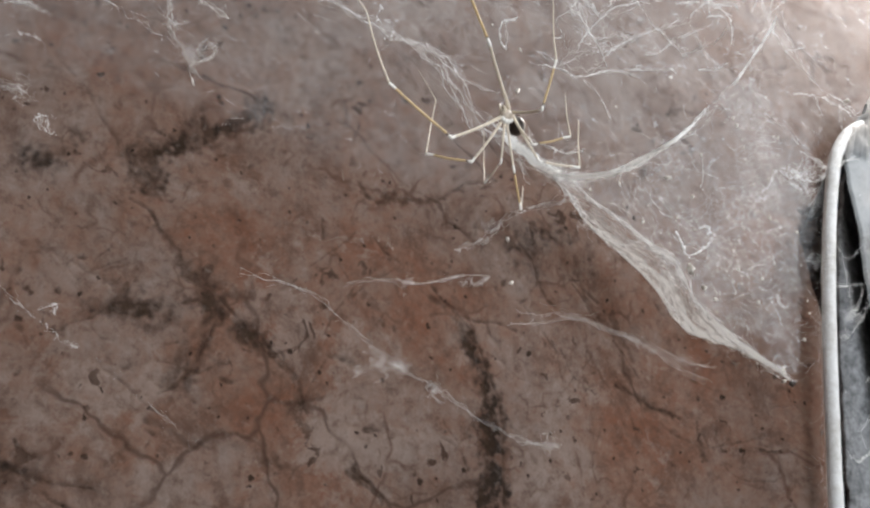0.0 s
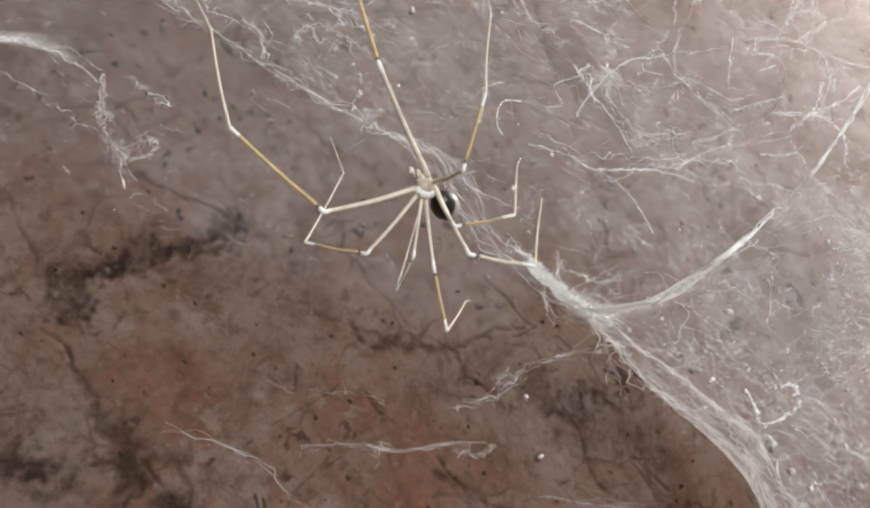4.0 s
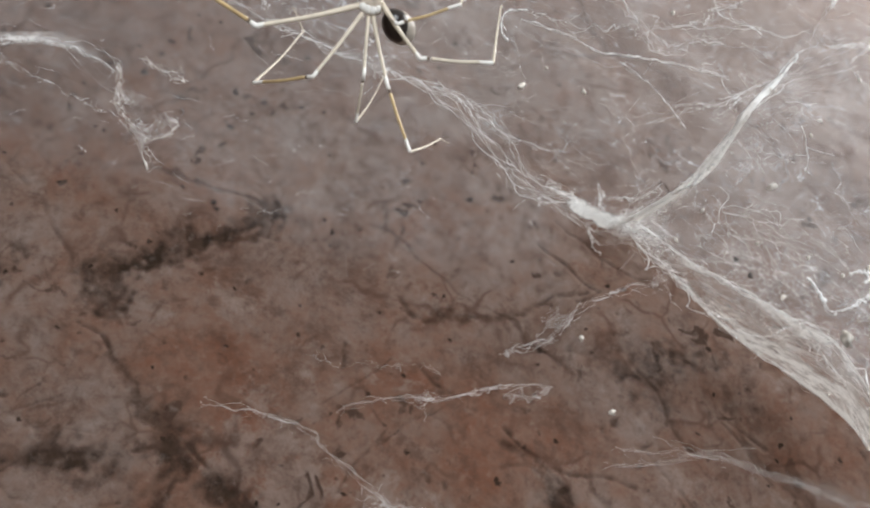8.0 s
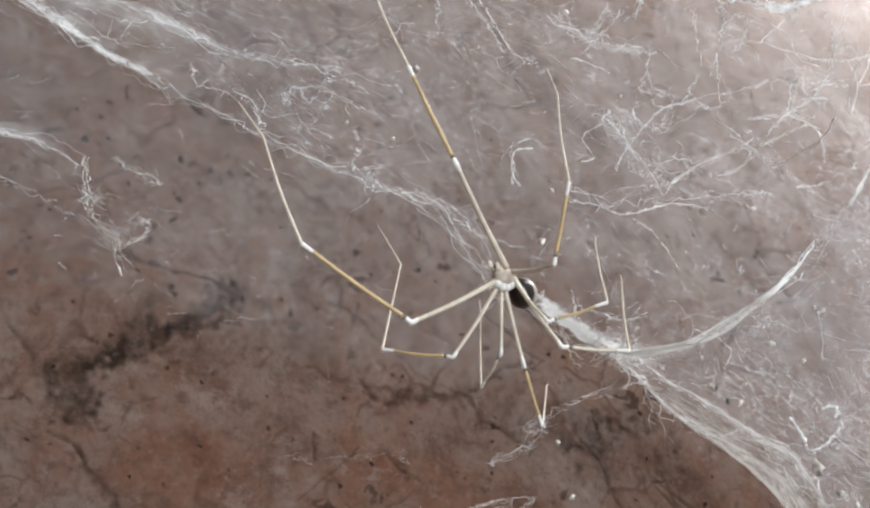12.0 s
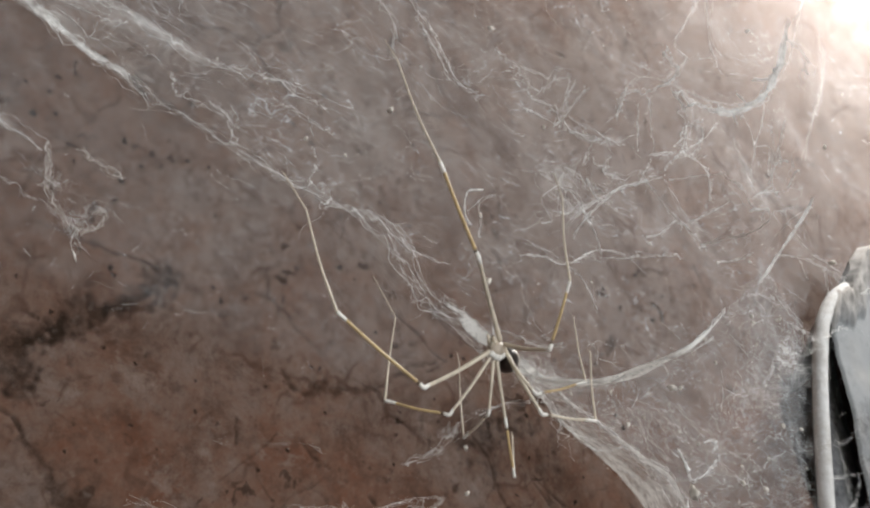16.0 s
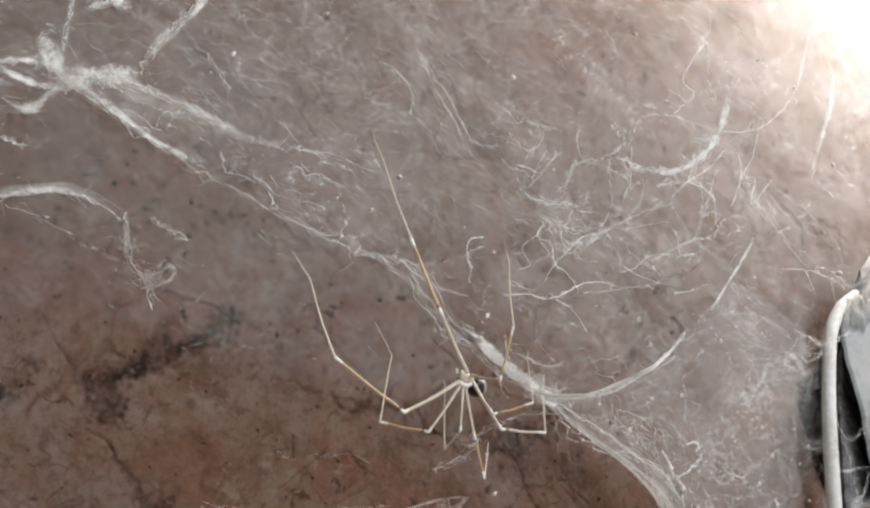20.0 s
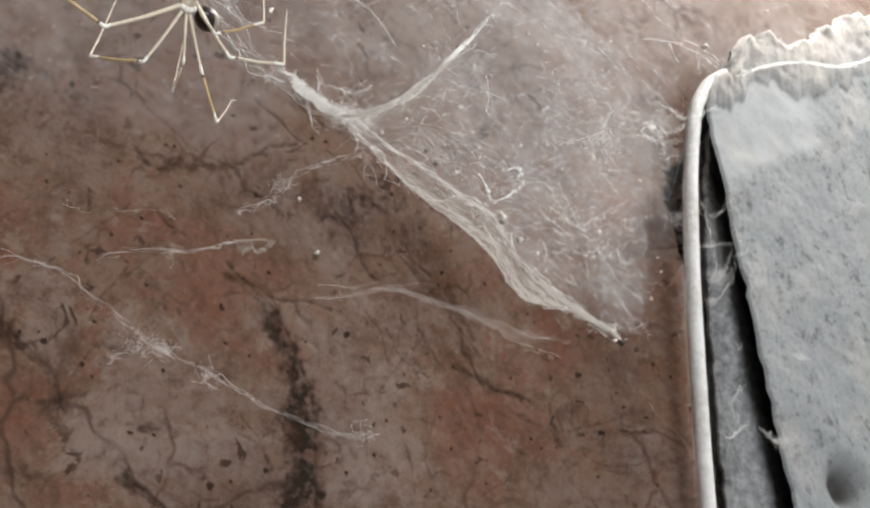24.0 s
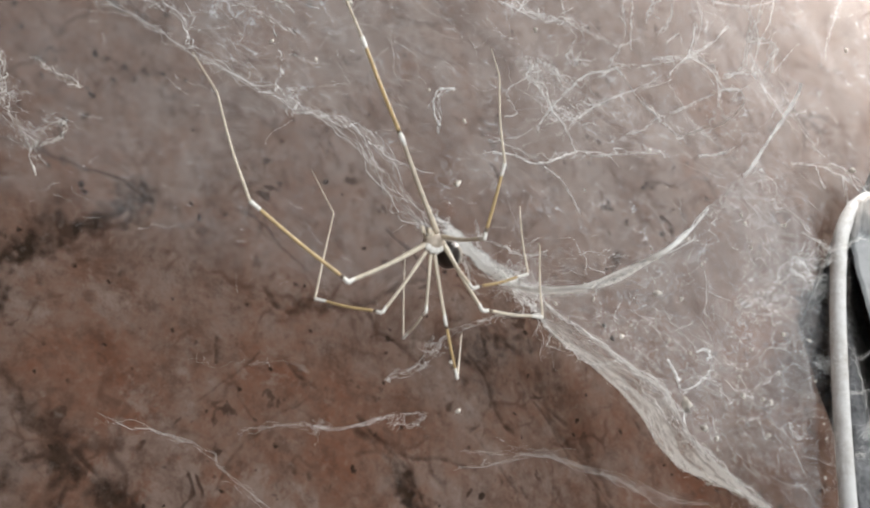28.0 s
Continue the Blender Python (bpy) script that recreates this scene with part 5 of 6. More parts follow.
strand("silk_thread", "thin loose white silk thread", "cobweb", 2, 0.35, 0.022, ((5.1, -64, 43.1), (11.4, -64, 42), (14.6, -64, 47.7)), kink=0.8, rough=0.35, fray=0.7, hairs=0.7, clumpy=0.7, core_thick=1.3)
strand("silk_thread", "thin loose white silk thread", "cobweb", 2, 0.35, 0.022, ((55, -60, 22.7), (70.7, -55, 27.5), (82.9, -50, 27.3)), kink=0.8, rough=0.35, fray=0.7, hairs=0.7, clumpy=0.7, core_thick=1.3)
strand("silk_thread", "thin loose white silk thread", "cobweb", 2, 0.35, 0.022, ((68.8, -45, 12.8), (78.1, -44, 17.8), (81.7, -44, 23.6), (91, -42, 26.9)), kink=0.8, rough=0.35, fray=0.7, hairs=0.7, clumpy=0.7, core_thick=1.3)
strand("silk_thread", "thin loose white silk thread", "cobweb", 2, 0.35, 0.022, ((91.6, -40, 75.2), (96.1, -40, 61.5), (102.3, -40, 54.6)), kink=0.8, rough=0.35, fray=0.7, hairs=0.7, clumpy=0.7, core_thick=1.3)
strand("silk_thread", "thin loose white silk thread", "cobweb", 2, 0.35, 0.022, ((92.7, -40, 59.6), (99.6, -40, 63.4)), kink=0.8, rough=0.35, fray=0.7, hairs=0.7, clumpy=0.7, core_thick=1.3)
strand("silk_thread", "thin loose white silk thread", "cobweb", 2, 0.35, 0.022, ((146.9, -30, 103.6), (160.4, -30, 108.2), (172.9, -30, 115.2), (186.4, -30, 123)), kink=0.8, rough=0.35, fray=0.7, hairs=0.7, clumpy=0.7, core_thick=1.3)
strand("silk_curl", "curled dusty shred hanging in the cobweb", "cobweb", 8, 0.5, 0.024, ((-47.8, -20, 34.6), (-45.2, -18, 27), (-42.8, -18, 24.2), (-39.5, -16, 20.3)), OLD_SILK)
strand("silk_curl", "curled dusty shred hanging in the cobweb", "cobweb", 6, 0.35, 0.026, ((-40.4, -18, 22), (-37.2, -18, 24.6), (-36.8, -18, 27), (-38.3, -18, 27.2)), OLD_SILK)
strand("silk_curl", "curled dusty shred hanging in the cobweb", "cobweb", 6, 0.4, 0.022, ((-43.7, -24, 32.7), (-38.2, -24, 30.8), (-37, -24, 30), (-40.3, -24, 30.2)), OLD_SILK)
strand("silk_thread", "thin loose white silk thread", "cobweb", 2, 0.35, 0.022, ((-10.4, -37, 32.5), (-8.8, -36.7, 31.2), (-9.7, -37, 27.3)), kink=0.8, rough=0.35, fray=0.7, hairs=0.7, clumpy=0.7, core_thick=1.3)
strand("silk_thread", "thin loose white silk thread", "cobweb", 2, 0.35, 0.022, ((-23, -40, 45), (-18.9, -40, 45.2), (-12.3, -40, 43.4)), kink=0.8, rough=0.35, fray=0.7, hairs=0.7, clumpy=0.7, core_thick=1.3)
LINE = ((15.3, -26, 22.9), (20.9, -26.7, 21.4), (24.4, -31, 16.9), (26.2, -37.6, 11.6), (27.4, -43.3, 6.5))
ribbon(strand("silk_strand", "frayed strand of old silk", "cobweb", 12, 1.0, 0.018, LINE, rough=0.28, fray=0.7, kink=0.5, hairs=0.5), LINE, 1.4, VEIL_SOFT, 0.14)
LINE = ((-77.4, -37, 45.9), (-74.4, -37, 46.8), (-71, -37, 48.3), (-67.5, -37, 49.1))
ribbon(strand("silk_strand", "strand of white silk at the knot of the cobweb", "cobweb", 5, 0.4, 0.02, LINE), LINE, 0.8, VEIL_BAND, 0.5)
LINE = ((-76.5, -37, 45.3), (-74.1, -37, 45.4), (-71.6, -37, 44.8), (-67.9, -37, 44.4), (-64.7, -37, 45))
ribbon(strand("silk_strand", "strand of white silk at the knot of the cobweb", "cobweb", 5, 0.4, 0.022, LINE), LINE, 0.9, VEIL_BAND, 0.6)
LINE = ((-69.7, -37, 54.6), (-67.5, -37, 51.7), (-65.8, -37, 49.1), (-63.8, -37, 47.2), (-60.6, -37, 47.9))
ribbon(strand("silk_strand", "strand of white silk at the knot of the cobweb", "cobweb", 6, 0.6, 0.02, LINE), LINE, 1.4, VEIL_BAND, 0.6)
LINE = ((-65.5, -37, 65.3), (-65.4, -37, 63), (-65.4, -37, 58), (-65.6, -37, 51.3), (-65.5, -37, 48.2))
ribbon(strand("silk_strand", "strand of white silk at the knot of the cobweb", "cobweb", 4, 0.4, 0.02, LINE), LINE, 0.9, VEIL_SOFT, 0.5)
LINE = ((-71.3, -37, 38.8), (-70.2, -37, 39), (-67.9, -37, 39.8), (-65.7, -37, 43.4), (-64.1, -37, 46.1))
ribbon(strand("silk_strand", "strand of white silk at the knot of the cobweb", "cobweb", 6, 0.6, 0.022, LINE), LINE, 1.1, VEIL_BAND, 0.5)
LINE = ((-67.2, -37, 47.5), (-63.8, -37, 47.2), (-60.7, -37, 48.7), (-57.1, -37, 50.5), (-51.7, -37, 53.1))
ribbon(strand("silk_strand", "strand of white silk at the knot of the cobweb", "cobweb", 8, 0.9, 0.02, LINE), LINE, 2.6, VEIL_BAND, 0.55)
LINE = ((-64.7, -37, 45), (-62, -37, 46.1), (-59.9, -37, 46.1), (-56.7, -37, 44.6), (-52, -37, 42.1), (-48.2, -37, 40.2), (-43.6, -37, 39.1), (-39.4, -37, 37.4))
ribbon(strand("silk_strand", "strand of white silk at the knot of the cobweb", "cobweb", 5, 0.5, 0.02, LINE), LINE, 0.7, VEIL_BAND, 0.6)
LINE = ((-60.8, -37, 49.4), (-56.3, -37, 51.1), (-51.3, -37, 50.3), (-47.6, -37, 49.4), (-43, -37, 48.9), (-39.2, -37, 48.1), (-34.9, -37, 47.1), (-30.9, -37, 46), (-25.6, -37, 46.7))
ribbon(strand("silk_strand", "strand of white silk at the knot of the cobweb", "cobweb", 5, 0.6, 0.018, LINE), LINE, 0.9, VEIL_SOFT, 0.5)
LINE = ((-57.1, -37, 50.3), (-55.5, -37, 48.5), (-53.6, -37, 47.5), (-50.9, -37, 47.2), (-47.2, -37, 46.3), (-42.8, -37, 47.4))
ribbon(strand("silk_strand", "strand of white silk at the knot of the cobweb", "cobweb", 5, 0.5, 0.02, LINE), LINE, 1.2, VEIL_SOFT, 0.4)
LINE = ((-51.8, -37, 53.4), (-50.3, -37, 59), (-47.7, -37, 64.1), (-44.1, -37, 70.3), (-42.7, -37, 74.6), (-41.2, -37, 79))
ribbon(strand("silk_strand", "strand of white silk at the knot of the cobweb", "cobweb", 8, 0.6, 0.024, LINE), LINE, 1.2, VEIL_BAND, 0.5)
LINE = ((-62.5, -37, 62.6), (-60.6, -37, 64.8), (-58.1, -37, 66.4), (-55.4, -37, 66.3))
ribbon(strand("silk_strand", "strand of white silk at the knot of the cobweb", "cobweb", 5, 0.4, 0.024, LINE), LINE, 1.2, VEIL_BAND, 0.6)
strand("silk_thread", "thin loose white silk thread", "cobweb", 2, 0.3, 0.02, ((-41.7, -37, 61.8), (-39, -37, 59.4), (-36.8, -37, 56.2), (-35.7, -37, 52.7)))
strand("silk_thread", "thin loose white silk thread", "cobweb", 2, 0.3, 0.02, ((-73.1, -37, 40.2), (-71.9, -37, 39.6), (-70.3, -37, 39.9)))
strand("silk_thread", "thin loose white silk thread", "cobweb", 3, 0.3, 0.025, ((-71.6, -37, 32.8), (-69.3, -37, 32.4), (-67.4, -37, 32.5)))
LINE = ((51.6, -25, 87.2), (50.8, -25, 77.2), (55.8, -25, 75.4), (64.1, -25, 74.8), (69.9, -25, 79))
ribbon(strand("silk_strand", "crooked dusty thread of silk near the lamp", "cobweb", 2, 0.25, 0.017, LINE), LINE, 0.35, VEIL_SOFT, 0.5)
LINE = ((64.8, -25, 81.9), (70.5, -25, 93.3), (80.2, -25, 97.5), (87.4, -25, 97.8), (96.1, -25, 98.2), (107.1, -25, 102.2), (116.6, -25, 109.5), (127.1, -25, 122.4), (135.1, -25, 141.2), (141, -25, 153.5))
ribbon(strand("silk_strand", "crooked dusty thread of silk near the lamp", "cobweb", 2, 0.2, 0.017, LINE), LINE, 0.3, VEIL_SOFT, 0.5)
LINE = ((80.2, -25, 97.5), (88.8, -25, 107.2), (85.6, -25, 110.9), (95.9, -25, 128.6), (98.6, -25, 137.4))
ribbon(strand("silk_strand", "crooked dusty thread of silk near the lamp", "cobweb", 3, 0.25, 0.02, LINE), LINE, 0.5, VEIL_SOFT, 0.5)
strand("silk_strand", "crooked dusty thread of silk near the lamp", "cobweb", 3, 0.25, 0.02, ((87.4, -25, 97.8), (89.1, -25, 91.6), (85.5, -25, 80.9)))
LINE = ((102.3, -25, 90.4), (105.4, -25, 80), (110.7, -25, 74.7), (115, -25, 71.1))
ribbon(strand("silk_strand", "crooked dusty thread of silk near the lamp", "cobweb", 4, 0.5, 0.016, LINE), LINE, 1.6, VEIL_SOFT, 0.4)
LINE = ((144.5, -25, 141.7), (141.8, -25, 125.1), (132.6, -25, 105.5), (126.8, -25, 93.1))
ribbon(strand("silk_strand", "crooked dusty thread of silk near the lamp", "cobweb", 3, 0.4, 0.016, LINE), LINE, 1.2, VEIL_SOFT, 0.35)
strand("silk_strand", "crooked dusty thread of silk near the lamp", "cobweb", 3, 0.4, 0.016, ((48.6, -25, 59.9), (46.7, -25, 61), (49.8, -25, 63), (51.3, -25, 57.3), (53.1, -25, 55.3), (47.8, -25, 48.4)))
strand("silk_strand", "crooked dusty thread of silk near the lamp", "cobweb", 3, 0.4, 0.016, ((77.8, -25, 71.2), (66.1, -25, 64.2), (56.2, -25, 57.2), (45.1, -25, 50.1), (35.7, -25, 43.8)))
strand("silk_strand", "crooked dusty thread of silk near the lamp", "cobweb", 3, 0.4, 0.016, ((54.9, -25, 64.8), (55.6, -25, 61.5), (58.4, -25, 59.8), (52.1, -25, 54.5), (41.3, -25, 49.3)))
LINE = ((77.7, -25, 70.2), (82.3, -25, 63.3), (89.7, -25, 60.1), (93.9, -25, 57.6))
ribbon(strand("silk_strand", "crooked dusty thread of silk near the lamp", "cobweb", 2, 0.3, 0.014, LINE), LINE, 0.8, VEIL_SOFT, 0.3)
strand("silk_thread", "thin loose white silk thread", "cobweb", 2, 0.35, 0.022, ((-71.9, -40, 31.3), (-68.7, -40, 30.3), (-67.9, -40, 32)), kink=0.8, rough=0.35, fray=0.7, hairs=0.7, clumpy=0.7, core_thick=1.3)
strand("silk_thread", "thin loose white silk thread", "cobweb", 2, 0.35, 0.022, ((-37.1, -42, 38.3), (-36.3, -42, 35), (-34.2, -42, 34.5), (-28.7, -42, 34.2), (-27, -42, 30)), kink=0.8, rough=0.35, fray=0.7, hairs=0.7, clumpy=0.7, core_thick=1.3)
strand("silk_thread", "thin loose white silk thread", "cobweb", 2, 0.35, 0.022, ((-22.5, -44, 37.8), (-18.6, -44, 37.9), (-12.8, -44, 35.6)), kink=0.8, rough=0.35, fray=0.7, hairs=0.7, clumpy=0.7, core_thick=1.3)
strand("silk_thread", "thin loose white silk thread", "cobweb", 2, 0.35, 0.022, ((-12.3, -37, 37.7), (-11.8, -37, 34.3), (-12.4, -37, 30.9)), kink=0.8, rough=0.35, fray=0.7, hairs=0.7, clumpy=0.7, core_thick=1.3)
strand("silk_strand", "frayed strand of old silk", "cobweb", 5, 0.25, 0.026, ((1.5, -38, 78.3), (5.1, -38, 73.3), (9.2, -38, 68.5), (14.5, -38, 60.8), (18.6, -38, 60.1)))
strand("silk_thread", "thin loose white silk thread", "cobweb", 2, 0.35, 0.022, ((17.8, -44, 66.2), (21.5, -44, 64.5), (30, -44, 65)), kink=0.8, rough=0.35, fray=0.7, hairs=0.7, clumpy=0.7, core_thick=1.3)
strand("silk_thread", "thin loose white silk thread", "cobweb", 4, 0.25, 0.026, ((80.7, -40, 111), (80.1, -40, 100.5), (80.6, -40, 91.7)), kink=0.8, rough=0.35, fray=0.7, hairs=0.7, clumpy=0.7, core_thick=1.3)
strand("silk_thread", "thin loose white silk thread", "cobweb", 2, 0.35, 0.022, ((21.3, -50, 39.3), (25.7, -50, 36.9), (28.2, -50, 34.6), (36.7, -50, 38.8)), kink=0.8, rough=0.35, fray=0.7, hairs=0.7, clumpy=0.7, core_thick=1.3)
strand("silk_thread", "thin loose white silk thread", "cobweb", 2, 0.35, 0.022, ((23.7, -50, 35.7), (27.8, -50, 32.7), (30.9, -50, 34.8)), kink=0.8, rough=0.35, fray=0.7, hairs=0.7, clumpy=0.7, core_thick=1.3)
strand("silk_thread", "thin loose white silk thread", "cobweb", 2, 0.35, 0.022, ((-76.3, -42, 7.9), (-73.2, -42, 8.7), (-69.9, -42, 8.2)), kink=0.8, rough=0.35, fray=0.7, hairs=0.7, clumpy=0.7, core_thick=1.3)
strand("silk_thread", "thin loose white silk thread", "cobweb", 2, 0.35, 0.022, ((42.1, -42, 58.1), (38.5, -42, 50.2)), kink=0.8, rough=0.35, fray=0.7, hairs=0.7, clumpy=0.7, core_thick=1.3)
strand("silk_thread", "thin loose white silk thread", "cobweb", 2, 0.35, 0.022, ((-7.8, -40, 70.5), (-4.6, -40, 69.7), (-0.7, -40, 65.7), (-0.6, -40, 57.7)), kink=0.8, rough=0.35, fray=0.7, hairs=0.7, clumpy=0.7, core_thick=1.3)
strand("silk_thread", "thin loose white silk thread", "cobweb", 2, 0.35, 0.022, ((-4.7, -35.2, 30.7), (2.8, -32.5, 31.5), (7.8, -30, 27.9), (16.3, -26.2, 25.5)), kink=0.8, rough=0.35, fray=0.7, hairs=0.7, clumpy=0.7, core_thick=1.3)
strand("silk_thread", "thin loose white silk thread", "cobweb", 2, 0.35, 0.022, ((2.6, -32.6, 32), (11.3, -28, 30.9), (20.1, -26.6, 31.8)), kink=0.8, rough=0.35, fray=0.7, hairs=0.7, clumpy=0.7, core_thick=1.3)
strand("silk_strand", "frayed strand of old silk", "cobweb", 5, 0.25, 0.024, ((112.9, -24, 63.2), (122.5, -24, 65), (128.8, -24, 64.4), (133.6, -24, 63.1)))
strand("silk_strand", "frayed strand of old silk", "cobweb", 5, 0.25, 0.024, ((125.3, -24, 66.9), (131.3, -24, 66.5), (136.7, -24, 63.1)))
strand("silk_strand", "frayed strand of old silk", "cobweb", 5, 0.25, 0.024, ((130.1, -24, 65.3), (129.3, -24, 57.7)))
strand("silk_strand", "frayed strand of old silk", "cobweb", 5, 0.25, 0.024, ((120.3, -24, 64.2), (122.8, -24, 59.6)))
strand("silk_strand", "frayed strand of old silk", "cobweb", 9, 0.5, 0.026, ((108.5, -22, 38.1), (114.1, -22, 40.4), (119.2, -22, 40.4), (124.9, -22, 44.6)))
strand("silk_strand", "frayed strand of old silk", "cobweb", 9, 0.5, 0.026, ((111.2, -22, 41.1), (115.1, -22, 39.9), (116.7, -22, 36.9)))
strand("silk_strand", "frayed strand of old silk", "cobweb", 9, 0.5, 0.026, ((109.4, -22, 37.8), (115.6, -22, 36.6), (122.1, -22, 39.2)))
strand("silk_strand", "frayed strand of old silk", "cobweb", 9, 0.5, 0.026, ((115.8, -22, 45.3), (113.1, -22, 40), (115.8, -22, 37.7)))
strand("silk_strand", "frayed strand of old silk", "cobweb", 9, 0.5, 0.026, ((123.4, -22, 45.4), (129.7, -22, 48.1), (135.7, -22, 52.2)))
strand("silk_strand", "frayed strand of old silk", "cobweb", 9, 0.5, 0.026, ((115.1, -22, 48), (121.1, -22, 46.6), (123.4, -22, 45.4)))
strand("silk_thread", "thin loose white silk thread", "cobweb", 3, 0.3, 0.01, ((105.4, -24, 10.6), (103.2, -24, -1.2), (103.6, -24, -13.2)), core_thick=0.95, fray=1.0, rough=0.4, kink=0.7, hairs=0.7, clumpy=1.0)
strand("silk_thread", "thin loose white silk thread", "cobweb", 3, 0.3, 0.01, ((110.6, -24, 32.9), (108.5, -24, 21.7), (106.6, -24, 8)), core_thick=0.95, fray=1.0, rough=0.4, kink=0.7, hairs=0.7, clumpy=1.0)
strand("silk_thread", "thin loose white silk thread", "cobweb", 2, 0.35, 0.022, ((70.7, -36, 3.9), (78.5, -36, 0.8), (80.3, -36, 2.6), (87.7, -36, 8.6)), kink=0.8, rough=0.35, fray=0.7, hairs=0.7, clumpy=0.7, core_thick=1.3)
strand("silk_thread", "thin loose white silk thread", "cobweb", 2, 0.35, 0.022, ((81, -40, -5.6), (82.9, -40, -3.9), (84.2, -40, -6.1), (87.8, -40, -4.6)), kink=0.8, rough=0.35, fray=0.7, hairs=0.7, clumpy=0.7, core_thick=1.3)
strand("silk_thread", "thin loose white silk thread", "cobweb", 3, 0.3, 0.01, ((74, -32, -2.8), (82.3, -32, -1.4), (89.5, -32, 2.4)), kink=0.8, rough=0.35, fray=0.7, hairs=0.7, clumpy=0.7, core_thick=1.3)
strand("silk_thread", "thin loose white silk thread", "cobweb", 8, 0.4, 0.005, ((-48, -9, -34.4), (-41.8, -9, -38.4), (-34.4, -9, -42.7), (-29, -9, -46.6)), core_thick=0.95, fray=1.0, rough=0.4, kink=0.7, hairs=0.7, clumpy=1.0)
strand("silk_thread", "thin loose white silk thread", "cobweb", 2, 0.35, 0.022, ((-58.3, -9, -27.5), (-55.4, -9, -26.2), (-56, -9, -27.9)), kink=0.8, rough=0.35, fray=0.7, hairs=0.7, clumpy=0.7, core_thick=1.3)
strand("silk_thread", "thin loose white silk thread", "cobweb", 2, 0.35, 0.022, ((124.5, -22, 4.4), (131.4, -22, 7.5), (138.2, -22, 16.7)), kink=0.8, rough=0.35, fray=0.7, hairs=0.7, clumpy=0.7, core_thick=1.3)
strand("silk_thread", "thin loose white silk thread", "cobweb", 2, 0.35, 0.022, ((127.5, -22, -26.8), (126.2, -22, -23.1), (130.9, -22, -18.2)), kink=0.8, rough=0.35, fray=0.7, hairs=0.7, clumpy=0.7, core_thick=1.3)
strand("silk_thread", "thin loose white silk thread", "cobweb", 2, 0.35, 0.022, ((126, -22, 24.2), (127.9, -22, 11.1), (124.4, -22, 1.5)), kink=0.8, rough=0.35, fray=0.7, hairs=0.7, clumpy=0.7, core_thick=1.3)
strand("silk_thread", "thin loose white silk thread", "cobweb", 2, 0.35, 0.022, ((-73.2, -40, 4.4), (-69.6, -40, 4.6)), kink=0.8, rough=0.35, fray=0.7, hairs=0.7, clumpy=0.7, core_thick=1.3)
strand("silk_thread", "thin loose white silk thread", "cobweb", 2, 0.35, 0.022, ((-66, -22, 1.5), (-65.6, -22, -0.5), (-63.2, -22, -1.9)), kink=0.8, rough=0.35, fray=0.7, hairs=0.7, clumpy=0.7, core_thick=1.3)
strand("silk_thread", "thin loose white silk thread", "cobweb", 2, 0.35, 0.022, ((-65.3, -22, 0.2), (-64.9, -22, 1.4), (-63.7, -22, -1.3)), kink=0.8, rough=0.35, fray=0.7, hairs=0.7, clumpy=0.7, core_thick=1.3)
strand("silk_thread", "thin loose white silk thread", "cobweb", 5, 0.2, 0.05, ((82.7, -26, 78.7), (75.4, -26, 70.4)), kink=0.8, rough=0.35, fray=0.7, hairs=0.7, clumpy=0.7, core_thick=1.3)
strand("silk_thread", "thin loose white silk thread", "cobweb", 5, 0.2, 0.05, ((81.5, -27, 77.7), (88.2, -27, 76.1), (89.2, -27, 72.2), (88.6, -27, 67.5)), kink=0.8, rough=0.35, fray=0.7, hairs=0.7, clumpy=0.7, core_thick=1.3)
strand("silk_thread", "thin loose white silk thread", "cobweb", 5, 0.2, 0.05, ((82.7, -26, 78.7), (84.5, -26, 84.1), (85.8, -26, 88.3)), kink=0.8, rough=0.35, fray=0.7, hairs=0.7, clumpy=0.7, core_thick=1.3)
strand("silk_thread", "thin loose white silk thread", "cobweb", 5, 0.2, 0.05, ((82.7, -26, 78.7), (90.1, -26, 84.7), (95.3, -26, 91.3)), kink=0.8, rough=0.35, fray=0.7, hairs=0.7, clumpy=0.7, core_thick=1.3)
strand("silk_thread", "thin loose white silk thread", "cobweb", 5, 0.2, 0.05, ((82.7, -26, 78.7), (77.9, -26, 76.5), (72.7, -26, 74.1)), kink=0.8, rough=0.35, fray=0.7, hairs=0.7, clumpy=0.7, core_thick=1.3)
strand("silk_thread", "thin loose white silk thread", "cobweb", 3, 0.2, 0.03, ((82.7, -26, 78.7), (86.6, -26, 79), (90.4, -26, 80.3)), kink=0.8, rough=0.35, fray=0.7, hairs=0.7, clumpy=0.7, core_thick=1.3)
strand("silk_thread", "thin loose white silk thread", "cobweb", 3, 0.2, 0.03, ((73.2, -28, 68.5), (59.2, -28, 59.2), (53.7, -28, 54.7), (48.4, -28, 49.3)), kink=0.8, rough=0.35, fray=0.7, hairs=0.7, clumpy=0.7, core_thick=1.3)
